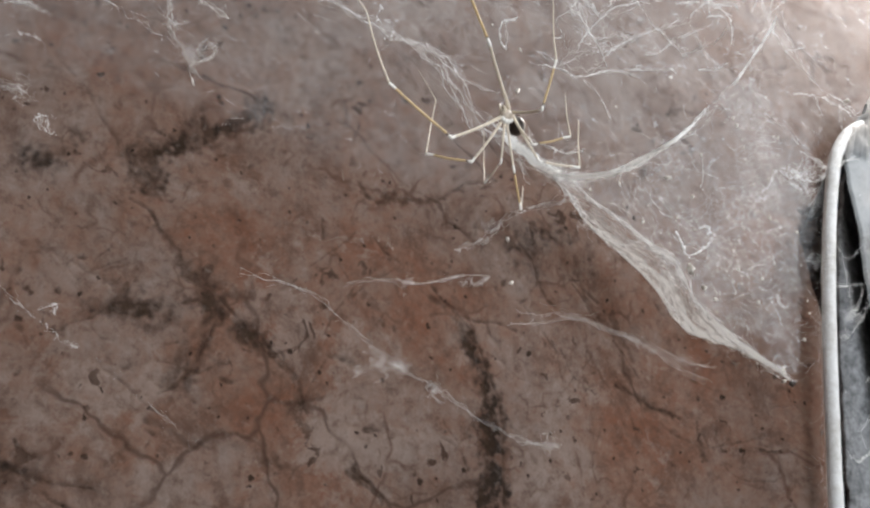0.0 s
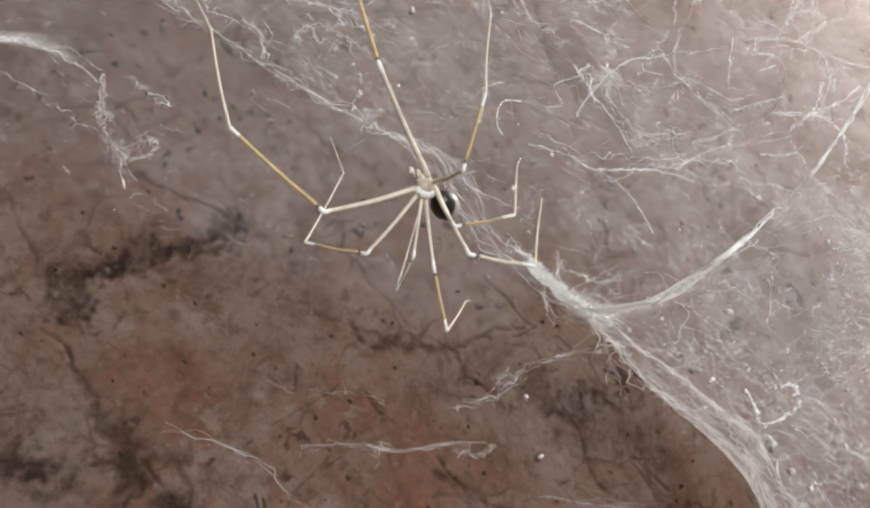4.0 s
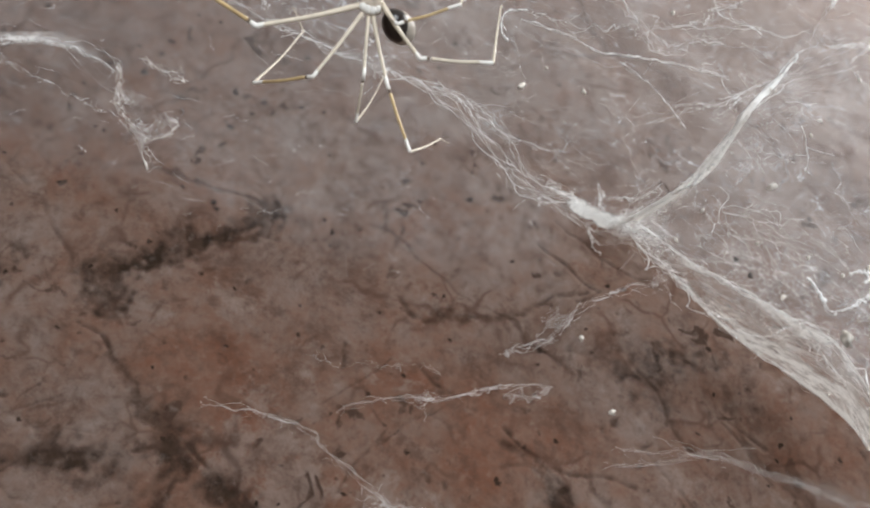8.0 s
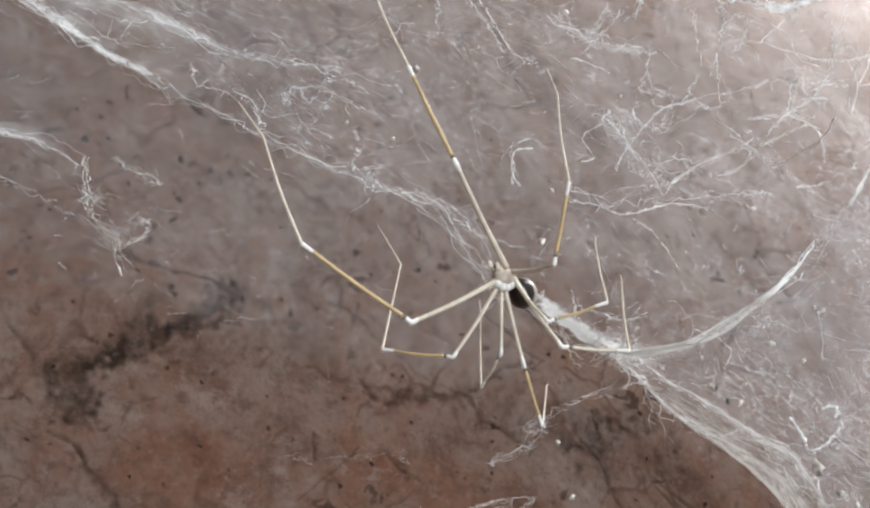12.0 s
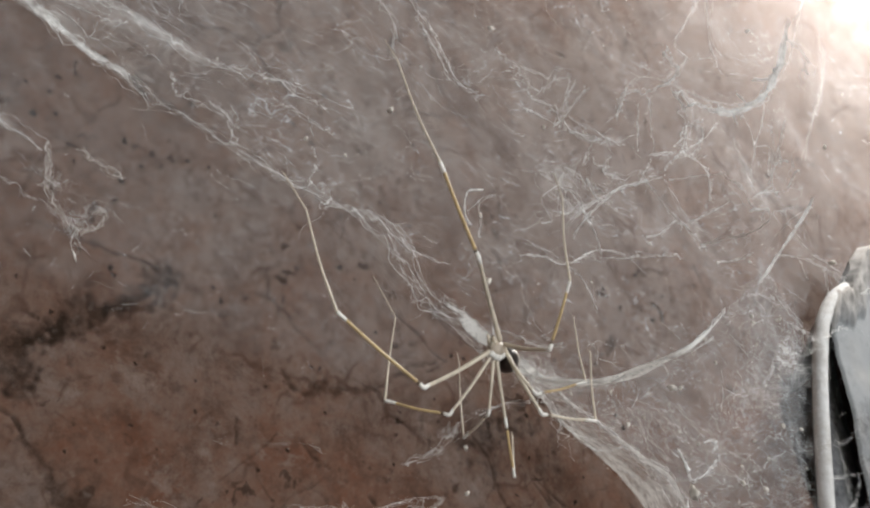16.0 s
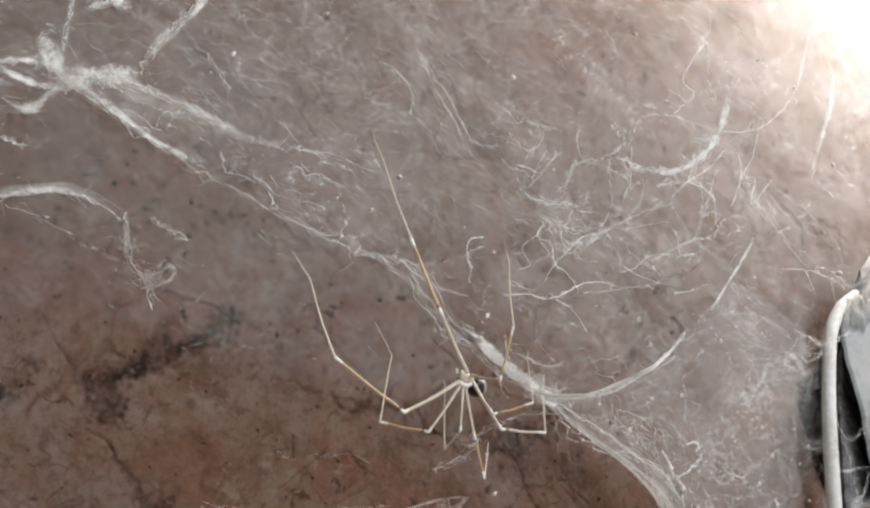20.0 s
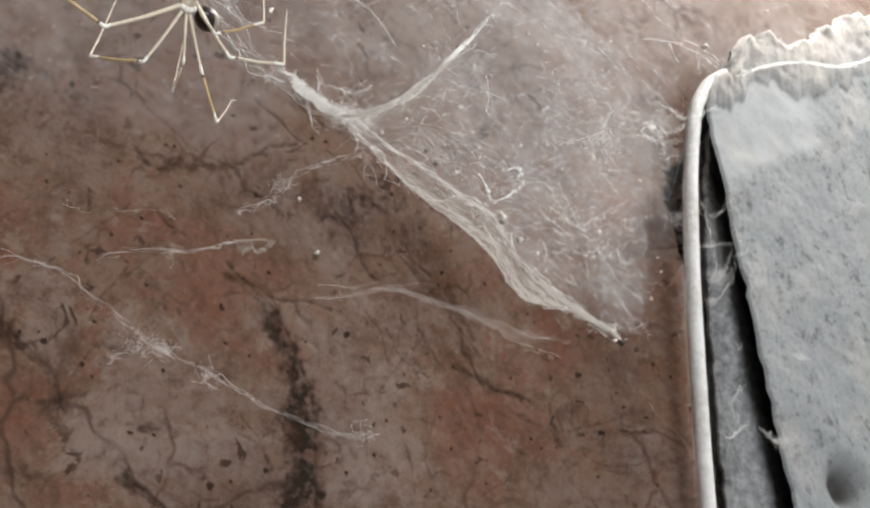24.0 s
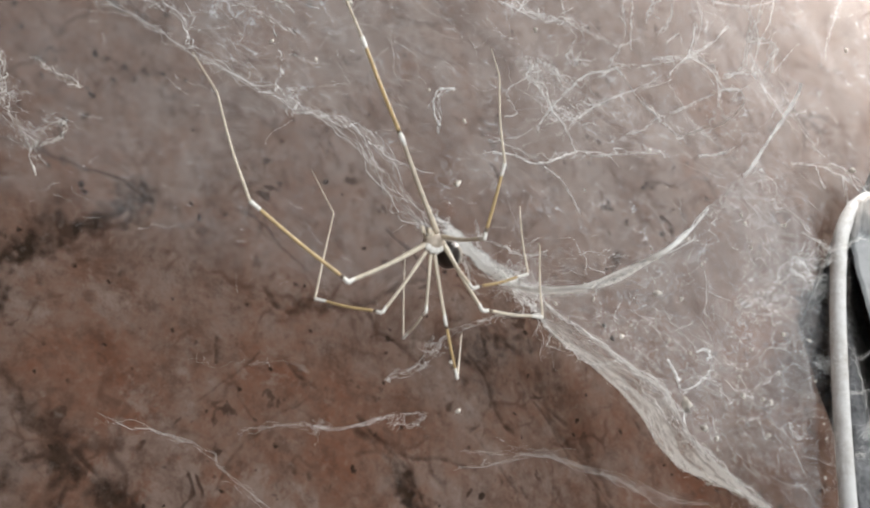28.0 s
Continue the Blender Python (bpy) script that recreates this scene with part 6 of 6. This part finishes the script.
strand("silk_strand", "frayed strand of old silk", "cobweb", 6, 0.25, 0.03, ((5.3, -94, 27.8), (5.8, -94, 25.6), (7, -94, 25.2), (4.9, -94, 22.3), (2.2, -94, 20.1)))
strand("silk_strand", "frayed strand of old silk", "cobweb", 6, 0.25, 0.03, ((2.2, -94, 20.1), (-0.7, -94, 18.7), (-2.4, -94, 18), (-4.1, -94, 14.3), (-5.3, -94, 12.8)))
LINE = ((5.7, -94, 21.3), (7.9, -94, 21.2), (10.1, -94, 20.8), (14, -94, 21.7), (16, -94, 22.5), (20, -94, 25.4), (23.3, -94, 28.9), (26.6, -94, 34.4), (29.1, -94, 40.6), (30.4, -94, 44.1))
ribbon(strand("silk_strand", "frayed strand of old silk", "cobweb", 12, 0.35, 0.034, LINE), LINE, 0.5, VEIL_BAND, 0.7)
strand("silk_strand", "frayed strand of old silk", "cobweb", 6, 0.25, 0.03, ((6.1, -94, 21), (7.2, -94, 19.7), (6.8, -94, 16.8), (5.7, -94, 14.1)))
strand("silk_strand", "frayed strand of old silk", "cobweb", 6, 0.25, 0.03, ((14.5, -94, 22.1), (15.8, -94, 22.3), (16.2, -94, 20.8)))
strand("silk_strand", "frayed strand of old silk", "cobweb", 6, 0.25, 0.03, ((26.6, -94, 34.4), (23.7, -94, 30.9), (20.9, -94, 29.6)))
strand("silk_strand", "frayed strand of old silk", "cobweb", 6, 0.25, 0.03, ((17.2, -94, 25.9), (18.5, -94, 25), (20, -94, 25.2)))
LINE = ((-8.8, -90, 15.6), (-7.8, -90, 13.4), (-4.2, -90, 13), (1.3, -90, 14.7))
ribbon(strand("silk_strand", "frayed strand of old silk", "cobweb", 8, 0.4, 0.018, LINE), LINE, 0.7, VEIL_SOFT, 0.35)
strand("silk_strand", "frayed strand of old silk", "cobweb", 8, 0.4, 0.018, ((34.8, -90, 45.1), (38.6, -90, 43.8), (36.4, -90, 37)))
LINE = ((34.6, -116, 3.4), (34.6, -116, 1.4), (35.4, -116, 0.4), (37, -116, 1.4), (37.9, -116, 2.9))
ribbon(strand("silk_curl", "curled dusty shred hanging in the cobweb", "cobweb", 10, 0.35, 0.09, LINE), LINE, 0.7, VEIL_SOLID, 1.2)
strand("silk_curl", "curled dusty shred hanging in the cobweb", "cobweb", 2, 0.1, 0.04, ((35.4, -116, 0.4), (34.4, -116, -2.3)))
strand("silk_strand", "frayed strand of old silk", "cobweb", 4, 0.2, 0.018, ((19.1, -99, 20), (17, -99, 15), (15.5, -99, 12), (13.9, -99, 8.1)))
strand("silk_strand", "frayed strand of old silk", "cobweb", 4, 0.2, 0.018, ((10.8, -99, 6.2), (12, -99, 7.1), (13.9, -99, 8.1), (16.5, -99, 9)))
strand("silk_strand", "frayed strand of old silk", "cobweb", 4, 0.2, 0.018, ((15.6, -99, 12.4), (18.4, -99, 13.7), (18.4, -99, 12.3)))
strand("silk_strand", "frayed strand of old silk", "cobweb", 4, 0.2, 0.018, ((10.1, -99, 4.3), (12.6, -99, 5.3), (11.9, -99, 3.7)))
strand("silk_strand", "frayed strand of old silk", "cobweb", 4, 0.2, 0.018, ((15.8, -99, 17.6), (15.8, -99, 14.6), (15.6, -99, 12.4)))
strand("silk_strand", "frayed strand of old silk", "cobweb", 4, 0.2, 0.018, ((17.3, -99, 9.1), (18.5, -99, 11.6), (20.2, -99, 13.3)))
strand("silk_strand", "frayed strand of old silk", "cobweb", 4, 0.2, 0.018, ((6.3, -95, 16), (8.3, -95, 17.7), (9, -95, 17.4), (8.2, -95, 14.5), (6.3, -95, 12)))
strand("silk_strand", "frayed strand of old silk", "cobweb", 4, 0.2, 0.018, ((-5.2, -80, 25.6), (-3.9, -80, 24.7), (-1.4, -80, 24.8), (0.4, -80, 24.6), (3.2, -80, 30.7)))
strand("silk_strand", "frayed strand of old silk", "cobweb", 4, 0.2, 0.018, ((-0.8, -80, 21.8), (1.5, -80, 25), (5, -80, 30.1)))
strand("silk_strand", "frayed strand of old silk", "cobweb", 4, 0.2, 0.018, ((3.4, -85, 16.4), (2.4, -85, 13.5), (5.1, -85, 13.6)))
strand("silk_strand", "frayed strand of old silk", "cobweb", 4, 0.2, 0.018, ((11.2, -85, 28.1), (11, -85, 23), (11, -85, 19.8)))
strand("silk_strand", "frayed strand of old silk", "cobweb", 4, 0.2, 0.018, ((10, -85, 17.9), (8.9, -85, 15.6), (7.4, -85, 13.6)))
strand("silk_strand", "frayed strand of old silk", "cobweb", 4, 0.2, 0.018, ((1.4, -80, 13.1), (2.6, -80, 11.6), (4.4, -80, 9.4)))
strand("silk_strand", "frayed strand of old silk", "cobweb", 4, 0.2, 0.018, ((21.9, -80, 15.4), (26.6, -80, 18.8), (30, -80, 21.1)))
strand("silk_strand", "frayed strand of old silk", "cobweb", 4, 0.2, 0.018, ((17.2, -80, 16.2), (20.3, -80, 15), (23.8, -80, 13.2)))
strand("silk_strand", "frayed strand of old silk", "cobweb", 4, 0.2, 0.018, ((23.9, -70, 18.6), (27.2, -70, 20.4), (30.3, -70, 23.5)))
strand("silk_thread", "thin loose white silk thread", "cobweb", 2, 0.2, 0.012, ((30, -76.8, 6), (31.3, -82, 8.4)), kink=0.8, rough=0.35, fray=0.7, hairs=0.7, clumpy=0.7, core_thick=1.3)
LINE = ((31.3, -82, 8.4), (32, -84, 10.6), (33.3, -87, 14.4), (33.7, -89.5, 16.8), (33.2, -91, 17.9))
ribbon(strand("silk_strand", "frayed strand of old silk", "cobweb", 6, 0.18, 0.032, LINE), LINE, 0.2, VEIL_SOLID, 1.1)

LINE = ((140.6, -25, 60.5), (150, -26.5, 65.5), (163.9, -27, 71), (177.4, -27, 73.8), (186.1, -27, 77.6), (195, -27, 82.5), (206, -26, 90))
ribbon(strand("silk_rope", "thick white rope of silk along the crumbled cement edge", "cobweb", 6, 0.4, 0.04, LINE), LINE, 0.6, VEIL_SOLID, 1.2)
strand("silk_thread", "thin kinked bright silk thread", "cobweb", 1, 0.1, 0.034, ((10.3, -84, 15.7), (6.6, -83, 13.9), (4.6, -82, 11.7), (3.6, -80, 10.2), (3.1, -78, 8.3)), kink=0.6, fray=0.5, hairs=0.2)
strand("silk_thread", "thin kinked bright silk thread", "cobweb", 1, 0.1, 0.030, ((7.4, -72, 21.9), (4.7, -74, 18.1), (5, -77, 15.4), (3.6, -80, 10.2), (8.6, -76, 11.7), (15.1, -70, 13)), kink=0.6, fray=0.5, hairs=0.2)
strand("silk_thread", "thin kinked bright silk thread", "cobweb", 1, 0.1, 0.028, ((7.8, -76, 19.4), (5.9, -79, 14.9), (5.6, -81, 12.6)), kink=0.6, fray=0.5, hairs=0.2)
strand("silk_thread", "thin kinked bright silk thread", "cobweb", 1, 0.1, 0.032, ((10.3, -84, 15.7), (9.6, -87, 10.7), (6.9, -92, 4.9), (14.9, -87, 7.5), (23.2, -81, 11.3)), kink=0.6, fray=0.5, hairs=0.2)
strand("silk_thread", "thin kinked bright silk thread", "cobweb", 1, 0.1, 0.030, ((1.2, -70, 8.7), (7.2, -67, 11.7), (13, -64, 13.6), (16.2, -63, 15.3), (26.4, -57, 22.9), (34.7, -54, 26.2)), kink=0.6, fray=0.5, hairs=0.2)
strand("silk_thread", "thin kinked bright silk thread", "cobweb", 1, 0.1, 0.020, ((16.3, -62, 15), (22.6, -58, 16.3), (27.8, -55, 14.3)), kink=0.6, fray=0.5, hairs=0.2)
strand("silk_thread", "thin kinked bright silk thread", "cobweb", 1, 0.1, 0.036, ((17.1, -90, 16.3), (13.3, -96, 9.4), (10.8, -99, 4.7), (14.6, -98, 6.2), (17.2, -95, 6.5), (21.1, -88, 9.5), (21, -82, 11)), kink=0.6, fray=0.5, hairs=0.2)
strand("silk_thread", "thin kinked bright silk thread", "cobweb", 1, 0.1, 0.020, ((17.1, -90, 16.3), (14.6, -87, 16.3), (10.3, -84, 15.7)), kink=0.6, fray=0.5, hairs=0.2)
strand("silk_thread", "thin kinked bright silk thread", "cobweb", 1, 0.1, 0.036, ((13.5, -97, 7.9), (15, -97, 9.2), (19.7, -96, 11.3)), kink=0.6, fray=0.5, hairs=0.2)
strand("silk_thread", "thin kinked bright silk thread", "cobweb", 1, 0.1, 0.030, ((61, -60, 47.3), (69.9, -55, 59.4), (75.6, -50, 69.3), (77.9, -46, 77.2)), kink=0.6, fray=0.5, hairs=0.2)
strand("silk_thread", "thin kinked bright silk thread", "cobweb", 1, 0.1, 0.030, ((69.9, -55, 59.4), (79.9, -50, 71), (86.9, -46, 81.8)), kink=0.6, fray=0.5, hairs=0.2)
strand("silk_thread", "thin kinked bright silk thread", "cobweb", 1, 0.1, 0.030, ((69.9, -55, 59.4), (73.1, -56, 59.6), (68.6, -58, 51.2), (80.1, -54, 62.6)), kink=0.6, fray=0.5, hairs=0.2)
strand("silk_thread", "thin kinked bright silk thread", "cobweb", 1, 0.1, 0.026, ((45.9, -60, 46.9), (47.4, -58, 50.8), (42.2, -60, 45.8)), kink=0.6, fray=0.5, hairs=0.2)
strand("silk_thread", "thin kinked bright silk thread", "cobweb", 1, 0.1, 0.034, ((10.5, -60, 40.9), (13.8, -60, 40.9), (16.8, -60, 40.4)), kink=0.6, fray=0.5, hairs=0.2)
strand("silk_thread", "thin kinked bright silk thread", "cobweb", 1, 0.1, 0.030, ((45.6, -50, 62.2), (44.9, -50, 57.2), (44.3, -50, 51.5)), kink=0.6, fray=0.5, hairs=0.2)
strand("silk_thread", "thin kinked bright silk thread", "cobweb", 1, 0.1, 0.030, ((18.5, -66, 31.9), (19.1, -66, 30.9), (21.8, -66, 31.4)), kink=0.6, fray=0.5, hairs=0.2)
strand("silk_thread", "thin kinked bright silk thread", "cobweb", 1, 0.1, 0.030, ((25.9, -80, 10.9), (29.9, -80, 12.4), (30.6, -82, 12.7)), kink=0.6, fray=0.5, hairs=0.2)
strand("silk_thread", "thin kinked bright silk thread", "cobweb", 1, 0.1, 0.030, ((-5.1, -70, 9.3), (-5, -70, 11.9), (-5.1, -70, 14.4), (-2.8, -70, 16.1)), kink=0.6, fray=0.5, hairs=0.2)
strand("silk_thread", "thin kinked bright silk thread", "cobweb", 1, 0.1, 0.020, ((9.3, -84, 16.9), (10.3, -84, 15.7), (9.6, -86, 12.8)), kink=0.6, fray=0.5, hairs=0.2)
strand("silk_thread", "thin kinked bright silk thread", "cobweb", 1, 0.1, 0.020, ((1.5, -74, 11.4), (3.2, -74, 12.5), (2.6, -73, 16), (6.8, -72, 20.2)), kink=0.6, fray=0.5, hairs=0.2)
strand("silk_thread", "thin kinked bright silk thread", "cobweb", 1, 0.1, 0.020, ((21.9, -81, 11.3), (22.2, -84, 11.4), (20.2, -90, 8.7)), kink=0.6, fray=0.5, hairs=0.2)
# the upper veil, from the long rope up towards the lamp, behind the spider
ROPE = ((-95, -32, 30), (-65, -38, 45), (-42, -40, 36), (-15, -37.5, 30.5), (6, -31, 32), (25.5, -37, 11), (60, -34, -5), (100, -22, -6), (128, -19, 0))
CREST = ((-110, -12, 110), (-70, -14, 130), (-30, -15, 145), (10, -16, 160), (60, -18, 185), (110, -18, 200), (160, -16, 210), (220, -14, 200), (240, -12, 170))
up_veil, rope_line, crest_line = sheet("cobweb_veil", "wide grey veil of fine felted silk over the wall", ROPE, CREST, 90, 60, VEIL_UP, 5.0,
                                       lambda u, v: max(0.0, min(1.0, 0.75 - 0.36 * v + 0.3 * math.sin(9 * u) * 0.5 + 0.2)) * (1 + 0.9 * math.exp(-((u / 0.16) ** 2) - (v / 0.3) ** 2)) * min(1.0, (1 - u) * 6) * min(1.0, 0.15 + v * (14 if u < 0.55 else 5)))
fuzz("thread_fuzz", up_veil, rope_line, crest_line, 3900, 3.8, 0.0078, 5.0, 0.05)
twigs("loose_fuzz", up_veil, rope_line, crest_line, 480, 0.012, 0.2)
twigs("loose_fuzz", up_veil, rope_line[45:74], crest_line[45:74], 190, 0.012)
LEFT_A = ((-100, -32, 34), (-65, -38, 45), (-42, -40, 36), (-15, -37.5, 30.5), (6, -31, 32), (24, -32, 17))
LEFT_B = ((-100, -16, -8), (-72, -16, 0), (-45, -12, 6), (-20, -10, 8), (5, -15, 4), (25, -25, 2))
left_veil, left_top, left_low = sheet("cobweb_veil", "thin hazy veil of silk hanging below the rope", LEFT_A, LEFT_B, 70, 40, VEIL_LEFT, 4.0,
                                      lambda u, v: max(0.0, 0.75 - 0.9 * v) * min(1.0, 0.2 + 12 * v) * min(1.0, (1 - u) * 4))
fuzz("thread_fuzz", left_veil, left_top, left_low, 160, 2.0, 0.012, 3.0, 0.1, v_range=(0.0, 0.8))
# hairs of silk that stand off the cable
strand("silk_strand", "fuzz of fine silk hairs along the cable", "cobweb", 3, 0.6, 0.011, ((124.5, -19, 34), (122.5, -19, 18), (120.5, -18.5, 2), (118.5, -18, -22), (117, -18, -45)), hairs=4.0, hair_size=1.7, core_thick=0.4)
strand("silk_strand", "fuzz of fine silk hairs along the cable", "cobweb", 2, 0.6, 0.01, ((128.5, -18, 34), (126.5, -17.5, 18), (125, -17, 2), (123.5, -17, -22), (122, -17, -60)), hairs=3.0, hair_size=1.4, core_thick=0.4)
# silk across the open joint and on the cement
for line in (((137.8, -18, 16.5), (135.3, -17.5, 11.5), (133.3, -17, 8.7)), ((138.5, -19, 18), (134.5, -18, 17), (128, -18, 15)), ((123.5, -20, -28.7), (127.9, -19.5, -29.4), (132.6, -20, -25.6)),
             ((134, -21.5, -27), (137.5, -21.8, -29.6), (139.3, -21.5, -29.8)), ((130.1, -17, 2.2), (132.4, -17, 3.2), (136, -19, 9)), ((128, -18, 30), (133, -18, 24), (137, -20, 27))):
    strand("silk_strand", "thin bright thread of silk across the open joint", "cobweb", 5, 0.3, 0.024, line, kink=0.8, hairs=0.6)
# the lower veil: from the arm down to the thick band, and over to the cable
ARM_SIDE = ((25.3, -39.5, 9.4), (24.8, -54, 2.2), (26.8, -72, 1.6), (33, -80, 10), (60, -60, 30), (95, -38, 40), (121, -22, 46))
BAND_SIDE = ((25.3, -39.5, 9), (35.3, -40, 5.3), (48, -41.5, -1.8), (60, -37, -8), (70, -36, -14), (69, -52, -26), (119, -19, -8))
down_veil, arm_line, band_line = sheet("cobweb_sheet", "triangular hanging sheet of dense grey silk with specks", ARM_SIDE, BAND_SIDE, 70, 50, VEIL_DOWN, 2.0,
                                       lambda u, v: (0.45 + 0.35 * v) * max(0.0, min(1.0, 1 - (u - 0.46 - 0.28 * (1 - v)) / 0.24)))
fuzz("thread_fuzz", down_veil, arm_line, band_line, 1500, 3.4, 0.0078, 1.6, -0.1, u_range=(0.0, 0.75))
twigs("loose_fuzz", down_veil, arm_line[:50], band_line[:50], 220, 0.012)
FAN_A = ((-61.1, -39, 44), (-49.8, -39, 38.9), (-42.3, -39, 35.2), (-37, -39, 33))
FAN_B = ((-56.7, -38, 49.8), (-47.5, -38, 49.6), (-37.8, -38, 47.7), (-28.9, -38, 45.7))
FILM_A = ((-80.9, -19, 29), (-70.5, -19, 33.3), (-59.4, -19, 38), (-53.4, -19, 39.1))
FILM_B = ((-80.5, -19, 27), (-70.2, -19, 31.3), (-59.1, -19, 35.9), (-50.7, -19, 35.1))
# films between the spread strands at the upper end of the rope, and over the arching strand
sheet("silk_film", "flat torn film of white silk at the rope's end", FAN_A, FAN_B, 60, 30, VEIL_SOFT, 1.5,
      lambda u, v: max(0.0, 0.6 - 0.5 * u) * (0.35 + 0.65 * abs(2 * v - 1)))
sheet("silk_film", "thin hazy film of silk along the arching strand", FILM_A, FILM_B, 60, 16, VEIL_SOFT, 0.8, lambda u, v: (0.2 + 0.75 * v) * min(1.0, 4 * (1 - u)))


# ---- specks caught in the silk ----
def speck(place, size, mat, label, stretch=1.0):
    bm = bmesh.new()
    bmesh.ops.create_icosphere(bm, subdivisions=2, radius=size / 1000)
    seed = RNG.uniform(0, 50)
    turn = Euler(RNG.uniform(0, 6, 3)).to_matrix()
    for v in bm.verts:
        v.co *= 1 + 1.1 * noise.noise(v.co * (1.9 / (size / 1000)) + Vector((seed, 0, 0)))
        v.co.x *= stretch
        v.co = turn @ v.co
    ob = part("debris_speck", bm, mat)
    ob.location = at(*place)
    return tagged(ob, label, "debris", "specks in the cobweb")


PALE_LABEL, DARK_LABEL = "small pale crumb caught in the cobweb", "small dark crumb caught in the cobweb"
for x, y, z, size, stretch in ((49.9, -50, -8.9, 0.62, 1.8), (53.8, -49, -11.5, 0.42, 1.5), (67.2, -45, -3.2, 0.34, 1.4), (79, -40, -1, 0.36, 1.2),
                               (60.4, -45, -11.2, 0.3, 1.4), (75.3, -42, -7.6, 0.32, 1.2), (34.6, -62, 1.1, 0.38, 1.6)):
    speck((x, y, z), size, SPECK, PALE_LABEL, stretch)
for x, y, z, size, stretch in ((35.8, -10, -2.1, 0.34, 1.8), (25.8, -23.6, 0.8, 0.28, 1.4), (5.1, -58, 11, 0.36, 2.0), (-12.5, -60, 31.2, 0.32, 1.6), (86, -8, 138, 0.45, 1.8),
                               (120, -20, 134, 0.4, 1.8), (44.3, -8, 107.3, 0.5, 1.4), (131.6, -25, 66.4, 0.5, 2.0), (137.1, -25, 101.1, 0.4, 1.5)):
    speck((x, y, z), size, SPECK, PALE_LABEL, stretch)
for _ in range(30):
    i, v = int(RNG.integers(5, 62)), RNG.uniform(0.1, 0.95)
    p = arm_line[i] * (1 - v) + band_line[i] * v
    speck((p[0] * 1000, p[1] * 1000 - 0.6, (p[2] - EYE_LEVEL) * 1000), RNG.uniform(0.1, 0.26), SPECK, PALE_LABEL, RNG.uniform(1, 1.8))
for _ in range(40):
    i, v = int(RNG.integers(5, 84)), RNG.uniform(0.02, 0.7)
    p = rope_line[i] * (1 - v) + crest_line[i] * v
    speck((p[0] * 1000, p[1] * 1000 - 0.6, (p[2] - EYE_LEVEL) * 1000), RNG.uniform(0.12, 0.34), SPECK, PALE_LABEL, RNG.uniform(1, 1.8))
for place, size in (((67.3, -56.2, -29.6), 0.45), ((40.4, -45.5, 0.9), 0.3), ((38, -46.5, 2.2), 0.28)):
    speck(place, size, DARK_SPECK, DARK_LABEL, 1.3)
for u, v in ((0.3, 0.4), (0.38, 0.6), (0.45, 0.3), (0.52, 0.7), (0.6, 0.25), (0.68, 0.5), (0.74, 0.2), (0.82, 0.6)):
    p = spline(to_m(BAND_A), 50)[int(u * 49)] * (1 - v) + spline(to_m(BAND_B), 50)[int(u * 49)] * v
    speck((p[0] * 1000, p[1] * 1000 - 1.0, (p[2] - EYE_LEVEL) * 1000), RNG.uniform(0.14, 0.26), DARK_SPECK, DARK_LABEL, 1.4)

# pale crumbs along the lower rim of the thick band and in the arm
rim_line, arm_rope = spline(to_m(BAND_A), 90), spline(to_m(ARM), 60)
for line, first, last, count, size in ((rim_line, 30, 88, 34, 0.17), (rim_line, 62, 88, 16, 0.24), (arm_rope, 8, 58, 12, 0.12)):
    for _ in range(count):
        p = line[int(RNG.integers(first, last))] + RNG.normal(0, 0.0005, 3) * (1, 0.4, 1)
        speck((p[0] * 1000, p[1] * 1000 - 0.5, (p[2] - EYE_LEVEL) * 1000), RNG.uniform(0.5, 1.1) * size, SPECK, PALE_LABEL, RNG.uniform(1.2, 2.2))

# ---- tangled tufts on the strands ----
for x, y, z, size, count in ((2, -19, -28.5, 1.5, 8), (5, -20, -29, 1.0, 5), (12, -21, -32, 1.1, 5), (44, -11, -36, 1.2, 5), (5, -21, -12.5, 0.8, 5), (-41, -18, 24, 1.6, 6), (-45, -18, 30, 1.1, 5), (-69, -5, 14, 1.6, 7), (-38, -18, 27, 1.2, 4),
                             (88, -42, 24, 2.0, 7), (76, -44, 15, 1.8, 7), (14, -64, 28, 2.0, 7), (84, -26, 79.5, 1.4, 6),
                             (22, -24, 2, 1.0, 5), (121, -21, 44, 2.2, 9), (130.5, -16.5, 2.6, 0.9, 9), (139.3, -21.8, -29.8, 0.9, 9), (150.7, -21.3, -8.6, 0.8, 8), (135.6, -18, -8, 0.5, 4), (120, -20, 36, 2.0, 8), (121, -19, 20, 1.6, 7), (127, -23, 6, 1.8, 8)):
    tuft((x, y, z), 1.5 * size, 2 * count, 0.01)
